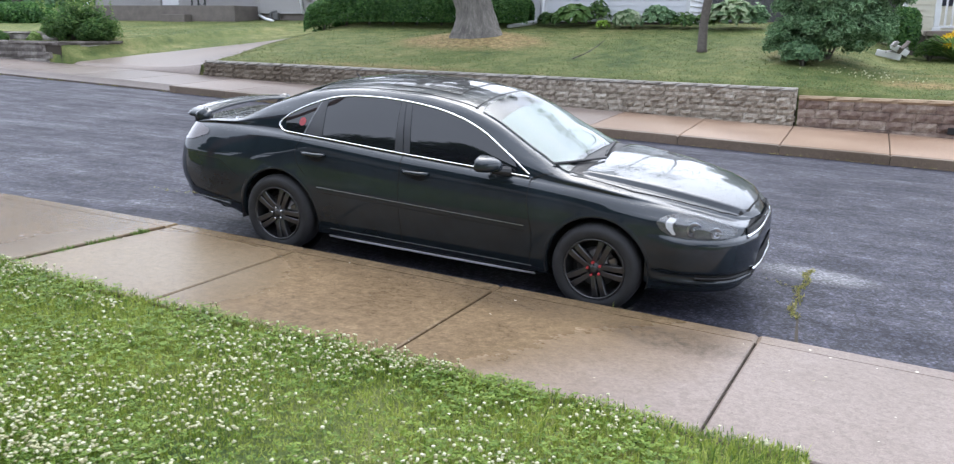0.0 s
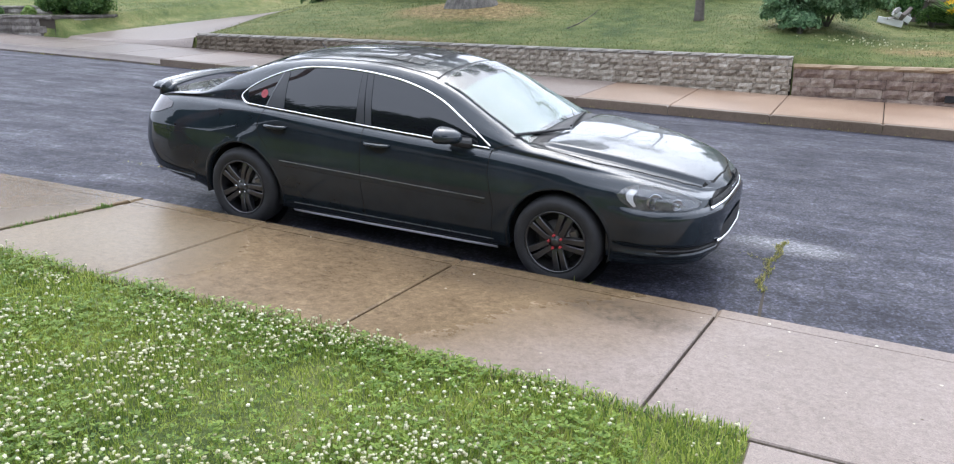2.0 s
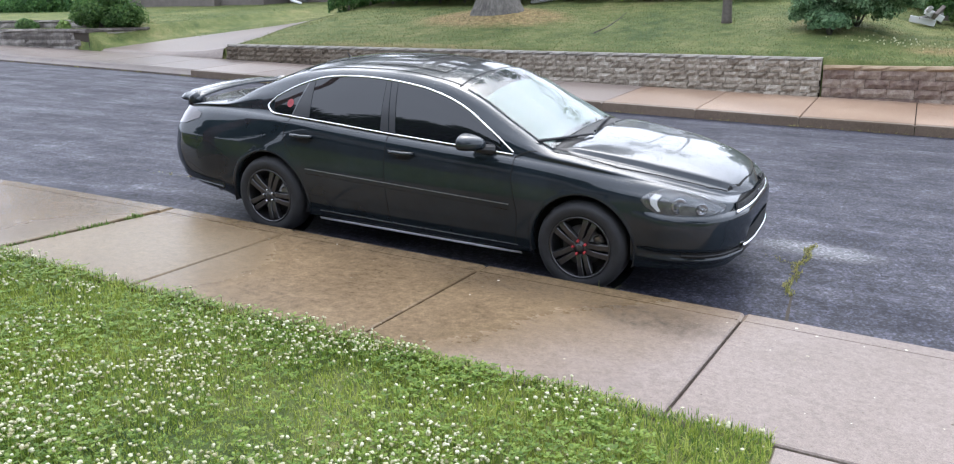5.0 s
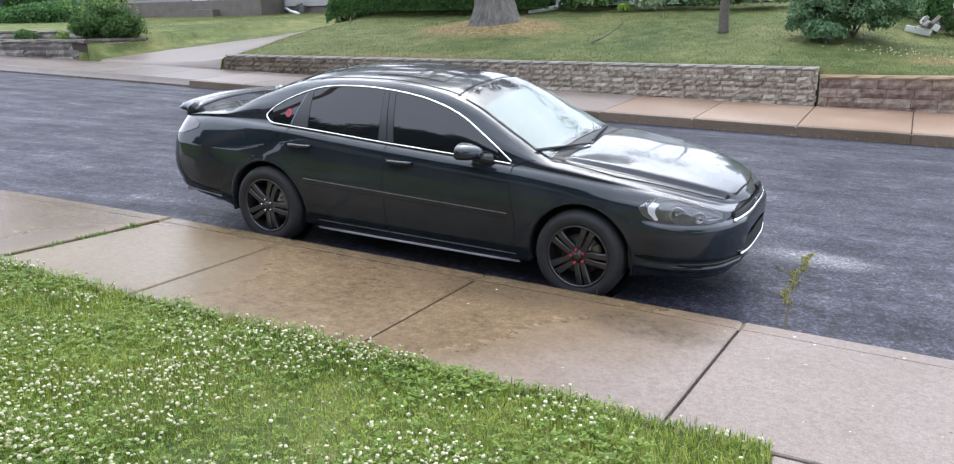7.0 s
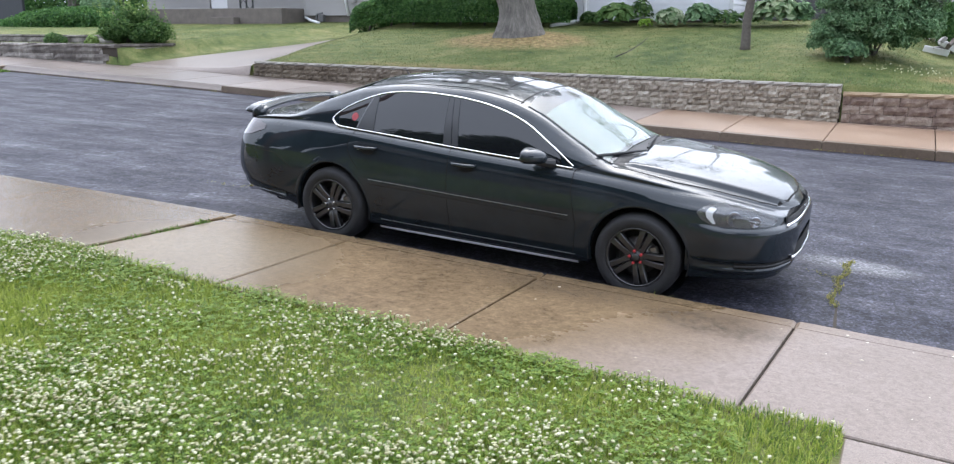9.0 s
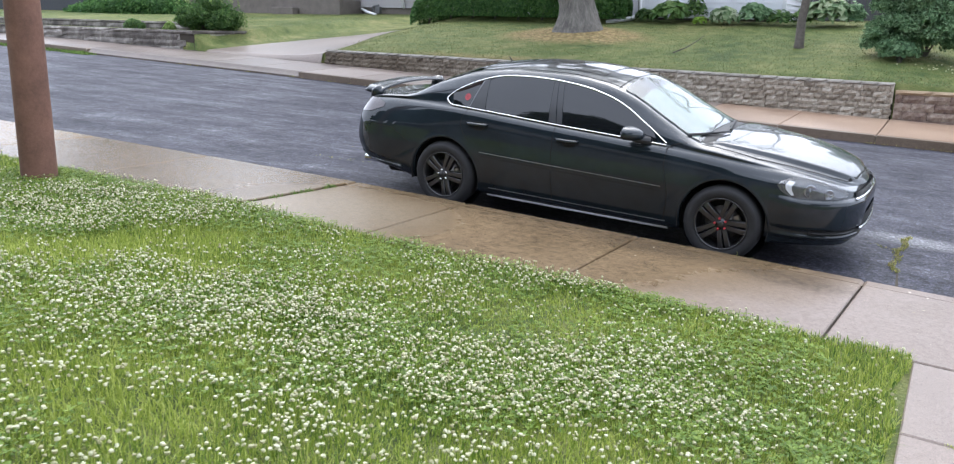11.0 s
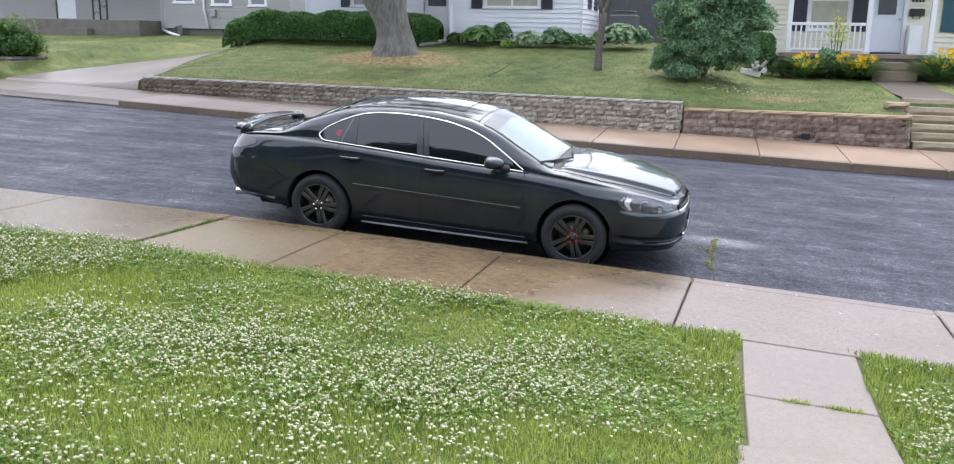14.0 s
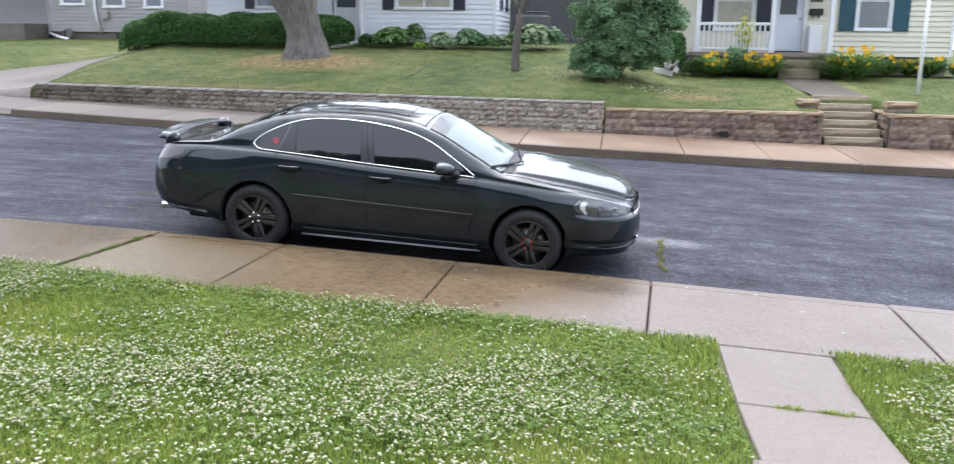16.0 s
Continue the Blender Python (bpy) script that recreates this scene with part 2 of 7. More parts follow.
def leaf_mat(name, cols, trans=0.4, rough=0.5):
    def b(nt, p):
        g = nt.nodes.new("ShaderNodeNewGeometry")
        n = noise_tex(nt, world_pos(nt), 1.4, 3)
        k = maths(nt, "ADD", maths(nt, "MULTIPLY", g.outputs["Random Per Island"], 0.6), maths(nt, "MULTIPLY", n, 0.4))
        nt.links.new(ramp(nt, k, [(0.2 + 0.6 * i / (len(cols) - 1), c) for i, c in enumerate(cols)]), p.inputs["Base Color"])
        p.inputs["Roughness"].default_value = rough
        p.inputs["Specular IOR Level"].default_value = 0.3
        tr, mx = nt.nodes.new("ShaderNodeBsdfTranslucent"), nt.nodes.new("ShaderNodeMixShader")
        nt.links.new(p.inputs["Base Color"].links[0].from_socket, tr.inputs["Color"])
        mx.inputs[0].default_value = trans
        nt.links.new(p.outputs[0], mx.inputs[1])
        nt.links.new(tr.outputs[0], mx.inputs[2])
        nt.links.new(mx.outputs[0], nt.nodes["Material Output"].inputs["Surface"])
    return material(name, b)


def stone(name, cols, rough=0.85, relief=0.9, scale=9.0, damp_or_shade=None):
    """Split-face block: tone from piece to piece, with grain and stains; the last argument: where along x the painted
    tree shade, with some damp, begins and ends.
    """
    def b(nt, p):
        oi = nt.nodes.new("ShaderNodeObjectInfo")
        g = nt.nodes.new("ShaderNodeNewGeometry")
        v = world_pos(nt)
        n1, n2 = noise_tex(nt, v, scale, 6), noise_tex(nt, v, scale * 7, 4)
        r = maths(nt, "FRACT", maths(nt, "ADD", oi.outputs["Random"], g.outputs["Random Per Island"]))
        k = maths(nt, "ADD", maths(nt, "MULTIPLY", r, 0.22), maths(nt, "MULTIPLY", n1, 0.78))
        col = ramp(nt, k, [(0.28 + 0.44 * i / (len(cols) - 1), [0.72 * q for q in c]) for i, c in enumerate(cols)])
        col = mix(nt, 0.5, col, ramp(nt, n2, [(0.3, (0.5,) * 3), (0.7, (1.25,) * 3)]), "MULTIPLY")
        if damp_or_shade:
            # tree shade and damp, darkened into the colour towards low x
            sep = nt.nodes.new("ShaderNodeSeparateXYZ")
            nt.links.new(v, sep.inputs[0])
            w = maths(nt, "ADD", sep.outputs["X"], maths(nt, "MULTIPLY", maths(nt, "SUBTRACT", noise_tex(nt, v, 1.6, 5), 0.5), 7.0))
            wet_or_shade = ramp(nt, maths(nt, "DIVIDE", maths(nt, "SUBTRACT", w, damp_or_shade[0]), damp_or_shade[1] - damp_or_shade[0]), [(0, (0.42, 0.38, 0.34)), (1, (1, 1, 1))])
            col = mix(nt, 1.0, col, wet_or_shade, "MULTIPLY")
        nt.links.new(col, p.inputs["Base Color"])
        p.inputs["Roughness"].default_value = rough
        bump(nt, p, maths(nt, "ADD", n1, n2), relief, 0.02)
    return material(name, b)


def siding_mat(name, col):
    def b(nt, p):
        v = world_pos(nt, (0.5, 0.5, 3))
        n1, n2 = noise_tex(nt, v, 1.3, 5), noise_tex(nt, world_pos(nt, (2, 2, 40)), 6, 3)
        k = maths(nt, "ADD", maths(nt, "MULTIPLY", n1, 0.7), maths(nt, "MULTIPLY", n2, 0.3))
        nt.links.new(ramp(nt, k, [(0.3, [c * 0.9 for c in col]), (0.65, col)]), p.inputs["Base Color"])
        p.inputs["Roughness"].default_value = 0.55
        bump(nt, p, n2, 0.15, 0.003)
    return material(name, b)


def bark_b(nt, p):
    v = coords(nt, (1, 1, 0.22))
    n1, n2 = noise_tex(nt, v, 13, 9, 0.75), noise_tex(nt, coords(nt), 2.2, 6)
    nt.links.new(mix(nt, 0.5, ramp(nt, n1, [(0.36, (0.028, 0.025, 0.022)), (0.5, (0.13, 0.118, 0.104)), (0.64, (0.27, 0.25, 0.22))]),
                     ramp(nt, n2, [(0.3, (0.10, 0.092, 0.082)), (0.7, (0.21, 0.195, 0.175))])), p.inputs["Base Color"])
    p.inputs["Roughness"].default_value = 0.9
    bump(nt, p, n1, 1.0, 0.04)


def drops_paint(name, col, amount=1.0):
    """Black clear-coated paint, beaded with rain where it faces up."""
    def b(nt, p):
        v = coords(nt)
        vo = nd(nt, "ShaderNodeTexVoronoi", Scale=66.0, Randomness=1.0)
        nt.links.new(v, vo.inputs["Vector"])
        bead = ramp(nt, vo.outputs["Distance"], [(0.10, (1, 1, 1)), (0.30, (0, 0, 0))])
        some = ramp(nt, noise_tex(nt, v, 7, 4), [(0.38, (0, 0, 0)), (0.55, (1, 1, 1))])
        g, sep = nt.nodes.new("ShaderNodeNewGeometry"), nt.nodes.new("ShaderNodeSeparateXYZ")
        nt.links.new(g.outputs["Normal"], sep.inputs[0])
        up = ramp(nt, sep.outputs["Z"], [(0.45, (0, 0, 0)), (0.8, (1, 1, 1))])
        h = mix(nt, 1.0, mix(nt, 1.0, bead, some, "MULTIPLY"), up, "MULTIPLY")
        dust = noise_tex(nt, v, 3, 5)
        nt.links.new(ramp(nt, dust, [(0.35, col), (0.75, [c * 1.6 for c in col])]), p.inputs["Base Color"])
        nt.links.new(ramp(nt, up, [(0, (0.8,) * 3), (1, (1.0,) * 3)]), p.inputs["Coat Weight"])
        film = mix(nt, 1.0, up, ramp(nt, noise_tex(nt, v, 11, 5), [(0.4, (0.25,) * 3), (0.6, (1.0,) * 3)]), "MULTIPLY")
        nt.links.new(ramp(nt, film, [(0, (0.02,) * 3), (1, (0.06,) * 3)]), p.inputs["Coat Roughness"])
        p.inputs["Roughness"].default_value = 0.3
        nt.links.new(ramp(nt, up, [(0, (0.0,) * 3), (1, (0.42,) * 3)]), p.inputs["Specular IOR Level"])
        p.inputs["Coat IOR"].default_value = 1.6
        bm_ = nd(nt, "ShaderNodeBump", Strength=0.9 * amount, Distance=0.005)
        nt.links.new(h, bm_.inputs["Height"])
        nt.links.new(bm_.outputs[0], p.inputs["Normal"])
        nt.links.new(bm_.outputs[0], p.inputs["Coat Normal"])
    return material(name, b)


M_ROAD = material("asphalt", asphalt_b)
M_LAWN = material("lawn_soil", soil_b)
def near_walk_b(nt, p):
    """Old concrete: pale and dry beyond the car's nose, brown and wet beside it, paler again behind."""
    v = world_pos(nt)
    big, mid, fine = noise_tex(nt, v, 1.1, 5, 0.6), noise_tex(nt, v, 11.0, 9, 0.78), noise_tex(nt, v, 120, 3, 0.8)
    sep = nt.nodes.new("ShaderNodeSeparateXYZ")
    nt.links.new(v, sep.inputs[0])
    X, Y = sep.outputs["X"], sep.outputs["Y"]

    def spot(cx, cy, rx, ry):
        dx = maths(nt, "DIVIDE", maths(nt, "SUBTRACT", X, cx), rx)
        dy = maths(nt, "DIVIDE", maths(nt, "SUBTRACT", Y, cy), ry)
        return maths(nt, "MAXIMUM", maths(nt, "SUBTRACT", 1.0, maths(nt, "ADD", maths(nt, "MULTIPLY", dx, dx), maths(nt, "MULTIPLY", dy, dy))), 0.0)
    across = maths(nt, "ADD", X, maths(nt, "MULTIPLY", maths(nt, "ADD", Y, 0.8), -0.75))
    wob = maths(nt, "MULTIPLY", maths(nt, "SUBTRACT", maths(nt, "ADD", maths(nt, "MULTIPLY", big, 0.6), maths(nt, "MULTIPLY", mid, 0.4)), 0.5), 1.7)
    dry = ramp(nt, maths(nt, "ADD", maths(nt, "MULTIPLY", maths(nt, "ADD", across, -0.1), 0.9), wob), [(0.0, (0, 0, 0)), (1.0, (1, 1, 1))])
    half = maths(nt, "MULTIPLY", spot(-3.15, -1.1, 1.25, 1.1), 1.0)
    half = ramp(nt, maths(nt, "ADD", half, maths(nt, "MULTIPLY", wob, 0.6)), [(0.1, (0, 0, 0)), (0.9, (0.62,) * 3)])
    col = mix(nt, ramp(nt, maths(nt, "ADD", maths(nt, "MULTIPLY", mid, 0.65), maths(nt, "MULTIPLY", big, 0.35)), [(0.38, (0, 0, 0)), (0.62, (1, 1, 1))]), (0.118, 0.082, 0.046), (0.224, 0.159, 0.094))
    col = mix(nt, half, col, (0.212, 0.178, 0.134))
    pale = mix(nt, ramp(nt, big, [(0.35, (0, 0, 0)), (0.65, (1, 1, 1))]), (0.200, 0.162, 0.140), (0.232, 0.190, 0.168))
    col = mix(nt, dry, col, pale)
    # slabs at low x mottled darker
    left_dark = maths(nt, "MULTIPLY", ramp(nt, spot(-5.9, -0.8, 2.15, 3.0), [(0.0, (0, 0, 0)), (0.25, (0.75,) * 3)]), ramp(nt, mid, [(0.35, (0.35,) * 3), (0.65, (1, 1, 1))]))
    col = mix(nt, left_dark, col, (0.078, 0.058, 0.040))
    stain = maths(nt, "MULTIPLY", maths(nt, "ADD", spot(0.72, -0.36, 0.55, 0.30), maths(nt, "MULTIPLY", spot(-0.2, -0.25, 0.9, 0.25), 0.6)), ramp(nt, mid, [(0.38, (0, 0, 0)), (0.62, (1, 1, 1))]))
    col = mix(nt, maths(nt, "MULTIPLY", stain, 1.1), col, (0.060, 0.045, 0.032))
    col = mix(nt, 0.55, col, ramp(nt, fine, [(0.34, (0.55, 0.52, 0.48)), (0.5, (1.0,) * 3), (0.66, (1.35,) * 3)]), "MULTIPLY")
    col = mix(nt, 0.5, col, ramp(nt, noise_tex(nt, v, 27, 6, 0.75), [(0.36, (0.62, 0.60, 0.57)), (0.5, (1.0,) * 3), (0.64, (1.3,) * 3)]), "MULTIPLY")
    pits = ramp(nt, noise_tex(nt, v, 38, 2), [(0.24, (0.40, 0.35, 0.30)), (0.30, (1, 1, 1))])
    nt.links.new(mix(nt, 0.8, col, pits, "MULTIPLY"), p.inputs["Base Color"])
    nt.links.new(ramp(nt, maths(nt, "ADD", dry, maths(nt, "MULTIPLY", half, 0.6)), [(0, (0.27,) * 3), (1, (0.46,) * 3)]), p.inputs["Roughness"])
    p.inputs["Specular IOR Level"].default_value = 0.22
    bump(nt, p, maths(nt, "ADD", fine, maths(nt, "MULTIPLY", mid, 0.7)), 0.25, 0.004)


M_WALK = material("damp_concrete", near_walk_b)
M_WALK_DRY = concrete("pale_concrete", (0.33, 0.272, 0.240), (0.265, 0.212, 0.182), 0.3, 0.05, 0.32)
M_WALK_FAR = concrete("far_concrete", (0.47, 0.34, 0.25), (0.34, 0.225, 0.155), 0.5, 0.08)
M_KERB = concrete("kerb_concrete", (0.26, 0.20, 0.155), (0.18, 0.135, 0.10), 0.55)
M_DRIVE = concrete("driveway_concrete", (0.275, 0.230, 0.205), (0.175, 0.142, 0.125), 0.5)
M_PATH = concrete("wet_path_concrete", (0.25, 0.21, 0.185), (0.16, 0.13, 0.11), 0.5)
M_JOINT = plain("joint_dirt", (0.045, 0.035, 0.025), 0.9)
M_GREYBLOCK = stone("grey_block", [(0.16, 0.125, 0.092), (0.36, 0.305, 0.24), (0.52, 0.455, 0.37), (0.72, 0.66, 0.565)], relief=0.6, scale=15.0, damp_or_shade=(-10.5, -4.0))
M_GREYCAP = stone("grey_cap", [(0.26, 0.24, 0.21), (0.42, 0.39, 0.345), (0.55, 0.52, 0.47)])
M_BROWNBLOCK = stone("brown_block", [(0.12, 0.080, 0.066), (0.235, 0.162, 0.132), (0.35, 0.265, 0.21), (0.48, 0.40, 0.33)], relief=0.6, scale=11.0)
M_TANCAP = stone("tan_cap", [(0.42, 0.30, 0.19), (0.52, 0.40, 0.27)], relief=0.5)
M_STEP = stone("tan_step", [(0.40, 0.32, 0.22), (0.52, 0.43, 0.31)], relief=0.6)
M_TIMBER = stone("old_planter_block", [(0.075, 0.062, 0.055), (0.14, 0.12, 0.105), (0.30, 0.27, 0.24), (0.62, 0.57, 0.52)], relief=0.5, scale=2.6)
M_SIDE_W = siding_mat("white_siding", (0.74, 0.75, 0.78))
M_SIDE_C = siding_mat("cream_siding", (0.66, 0.62, 0.50))
M_SIDE_G = siding_mat("grey_siding", (0.31, 0.298, 0.285))
M_WHITE = plain("white_paint", (0.70, 0.70, 0.71), 0.4, vary=0.05)
M_FOUND = plain("foundation", (0.14, 0.12, 0.105), 0.9, vary=0.25, scale=3, relief=0.4)
M_ROOF = plain("roof_shingle", (0.10, 0.09, 0.085), 0.95, vary=0.3, relief=0.6)
M_NAVY = plain("dark_shutter", (0.022, 0.025, 0.042), 0.5)
M_TEAL = plain("teal_shutter", (0.018, 0.075, 0.105), 0.5)
M_PANE = plain("window_pane", (0.10, 0.11, 0.12), 0.05, vary=0.3, scale=1.2, spec=0.8)
M_CURTAIN = plain("curtained_pane", (0.42, 0.40, 0.33), 0.12, vary=0.15, scale=2, spec=0.8)
M_BARK = material("bark", bark_b)
M_BLACK = plain("black_plastic", (0.018, 0.018, 0.020), 0.5)

# ---------------------------------------------------------------- lie of the land
NEAR_X = [-60, -22, -4, 4, 9, 40]
NEAR_Z = [1.4, 0.80, 0.20, -0.20, -0.42, -1.2]
FAR_X = [-60, -22, -13, -7, 0.5, 5, 8, 20, 60]
FAR_Z = [2.1, 1.2, 0.90, 0.68, 0.43, 0.31, 0.25, 0.05, -0.6]
FK_X = [-60, -22, -13, -8, 0.7, 4, 7, 60]
FK_Y = [9.6, 8.7, 8.4, 8.2, 7.95, 7.85, 7.9, 8.6]
WALL_Y = 10.5


def zn(x):
    """The near gutter."""
    return itp(x, NEAR_X, NEAR_Z)


def zfw(x):
    """The far pavement where it meets the garden walls."""
    return itp(x, FAR_X, FAR_Z)


def fk(x):
    """The far kerb's edge."""
    return itp(x, FK_X, FK_Y)


def road_z(x, y):
    t = min(1, max(0, y / fk(x)))
    return zn(x) * (1 - t) + (zfw(x) - 0.19) * t + 0.24 * t * (1 - t) * 0.35


def smooth(a, b, x):
    t = min(1, max(0, (x - a) / (b - a)))  # falls where b < a
    return t * t * (3 - 2 * t)


def near_lawn(x, y):
    return zn(x) + 0.155 + 0.105 * max(0, -3.0 - y) * (1 if y > -12 else 0) + (0.945 if y <= -12 else 0)


def far_lawn(x, y):
    mid = 1.06 + 0.155 * (min(y, 18) - 10.6) + 0.03 * max(0, y - 18) + 0.0114 * max(0, 0.57 - max(x, -13)) * max(0, 1 - (y - 10.6) / 8) * smooth(-13.0, -12.3, x)
    right = itp(y, [10.5, 12.4, 17, 30, 60], [0.93, 1.18, 1.48, 1.8, 2.2])
    left = itp(y, [10.4, 24, 40, 80], [zfw(x) + 0.03, 2.25, 2.5, 2.9])
    left += (itp(y, [10.5, 13, 24, 80], [1.52, 1.66, 2.25, 2.9]) - left) * smooth(-16.8, -17.4, x)
    a, b = smooth(-15.4, -12.6, x), smooth(0.4, 2.4, x)
    z = left * (1 - a) + a * (mid * (1 - b) + right * b)
    return z + 0.22 * math.exp(-((x + 7.35) ** 2 / 2.4 + (y - 14.5) ** 2 / 1.5))


def ground_z(x, y):
    if y <= -1.66:
        return near_lawn(x, max(y, -60)) - 0.02
    if y < 10.62:
        return min(road_z(x, min(max(y, 0), fk(x))), zn(x)) - 0.12 if y < 8 else zfw(x) - 0.3
    if 4.93 < x < 6.39 and y < 12.0:
        return zfw(x) - 0.15
    return far_lawn(x, min(y, 80))


xs = np.concatenate([[-900, -300, -120, -60], np.arange(-40, -19, 0.8), np.arange(-18.5, -10, 0.3), np.arange(-10, 4.85, 0.4), [4.92, 4.94, 5.6, 6.38, 6.40], np.arange(6.8, 12, 0.4), np.arange(12, 32, 2), [60, 120, 300, 900]])
ys = np.concatenate([[-900, -300, -100, -40, -20, -12.01], np.arange(-12, -1.7, 0.4), [-1.661, -1.66 + 0.02, -0.5, 3, 6, 8.5, 10.6, 10.63], [11.0, 11.45, 11.99, 12.01], np.arange(12.35, 30, 0.45), [34, 40, 60, 100, 300, 900]])
G = np.array([[(x, y, ground_z(x, y)) for y in ys] for x in xs])
V, F = grid_vf(G)
tagged(new("ground", fast_mesh("ground", V, F, M_LAWN, True)), "grass-covered ground of the front lawns", "ground", kind="structure")

# road
xs = np.concatenate([[-400, -100, -50], np.arange(-30, 20, 0.5), [30, 60, 400]])
G = np.array([[(x, u * (fk(x) + 0.05) + (1 - u) * -0.02, road_z(x, u * fk(x))) for u in np.linspace(0, 1, 24)] for x in xs])
V, F = grid_vf(G)
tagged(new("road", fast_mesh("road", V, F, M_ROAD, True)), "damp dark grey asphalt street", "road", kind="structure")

# ---------------------------------------------------------------- the car
# Its own axes: x ahead from the front axle, y across (near side negative), z up from the road.
CAR = Matrix.Translation((0, 1.145, 0)) @ Matrix.Rotation(math.atan(0.05), 4, "Y") @ Matrix.Rotation(radians(-0.2), 4, "Z")
CAR = CAR @ Matrix.Translation((0, -0.915, 0)) @ Matrix.Rotation(radians(2.2), 4, "X") @ Matrix.Translation((0, 0.915, 0))  # leaning with the road's camber


def curve(xs, ys):
    """A smooth curve through points (monotone cubic)."""
    xs, ys = np.array(xs, float), np.array(ys, float)
    d = np.diff(ys) / np.diff(xs)
    m = np.r_[d[0], [0 if a * b <= 0 else 2 * a * b / (a + b) for a, b in zip(d[:-1], d[1:])], d[-1]]

    def f(x):
        x = min(max(x, xs[0]), xs[-1])
        i = min(max(int(np.searchsorted(xs, x)) - 1, 0), len(xs) - 2)
        h = xs[i + 1] - xs[i]
        t = (x - xs[i]) / h
        return float((2 * t**3 - 3 * t**2 + 1) * ys[i] + (t**3 - 2 * t**2 + t) * h * m[i] + (3 * t**2 - 2 * t**3) * ys[i + 1] + (t**3 - t**2) * h * m[i + 1])
    return f


X_BACK, X_NOSE = -4.06, 1.035
c_w = curve([-4.06, -4.03, -3.95, -3.8, -3.5, -3.0, -2.4, -1.2, -0.4, 0.3, 0.6, 0.75, 0.85, 0.92, 0.97, 1.005, 1.025, 1.035],
            [0.46, 0.66, 0.79, 0.865, 0.905, 0.92, 0.925, 0.925, 0.922, 0.912, 0.88, 0.83, 0.77, 0.695, 0.60, 0.47, 0.33, 0.20])
c_bot = curve([-4.06, -3.95, -3.4, -3.2, -2.2, -0.6, 0.35, 0.7, 0.95, 1.035], [0.42, 0.33, 0.27, 0.225, 0.19, 0.19, 0.215, 0.235, 0.25, 0.30])
c_belt = curve([-4.06, -3.9, -3.3, -2.8, -1.6, -0.55, -0.2, 0.2, 0.5, 0.75, 0.92, 1.035], [0.94, 0.985, 1.025, 1.02, 0.965, 0.92, 0.90, 0.865, 0.835, 0.795, 0.755, 0.70])
c_top = curve([-4.06, -4.0, -3.7, -3.38, -3.0, -2.55, -2.1, -1.7, -1.3, -1.1, -0.6, -0.22, -0.12, 0.25, 0.6, 0.85, 0.97, 1.035],
              [0.985, 1.02, 1.045, 1.085, 1.28, 1.435, 1.485, 1.492, 1.46, 1.418, 1.17, 1.020, 1.019, 0.992, 0.938, 0.872, 0.805, 0.725])
# where the roof's edge runs: height and half width
c_railz = curve([-4.06, -3.7, -3.38, -3.0, -2.55, -2.1, -1.7, -1.3, -1.0, -0.6, -0.3, -0.12, 0.4, 0.8, 1.035],
                [0.965, 1.03, 1.06, 1.225, 1.362, 1.408, 1.415, 1.378, 1.295, 1.10, 0.968, 0.945, 0.868, 0.782, 0.70])
c_raily = curve([-4.06, -4.0, -3.7, -3.38, -3.0, -2.5, -2.0, -1.5, -1.0, -0.6, -0.3, -0.12, 0.4, 0.7, 0.9, 1.035],
                [0.40, 0.55, 0.70, 0.71, 0.655, 0.605, 0.60, 0.61, 0.655, 0.715, 0.765, 0.775, 0.72, 0.63, 0.50, 0.15])


c_crease = curve([-0.30, 0.1, 0.3, 0.55, 0.8, 0.93, 1.035], [0.728, 0.722, 0.698, 0.645, 0.565, 0.475, 0.12])


def step01(a, b, x):
    t = min(1, max(0, (x - a) / (b - a)))
    return t * t * (3 - 2 * t)


def crease_y(x):
    """Where the bonnet's raised centre panel ends; on the roof, a plain station."""
    ry = c_raily(x)
    return min(c_crease(x), ry * 0.9) if x > -0.3 else ry * 0.86


def top_z(x, y):
    """The height of hood, glass, roof or boot lid."""
    ry, rz, T, yc = c_raily(x), c_railz(x), c_top(x), crease_y(x)
    y = abs(y)
    u = min(1, y / ry)
    roof = rz + (T - rz) * (1 - u ** 2.6)
    k = step01(-0.27, -0.16, x) * (1 - step01(0.90, 1.0, x))
    if k <= 0:
        return roof
    zi, zo = rz + 0.68 * (T - rz), rz + 0.26 * (T - rz)
    if y <= yc - 0.03:
        hood = T - (T - zi) * (y / (yc - 0.03)) ** 2.0
    elif y <= yc:
        hood = zi + (zo - zi) * step01(yc - 0.03, yc, y)
    else:
        hood = zo + (rz - zo) * ((y - yc) / max(1e-4, ry - yc)) ** 2.6
    return roof + (hood - roof) * k


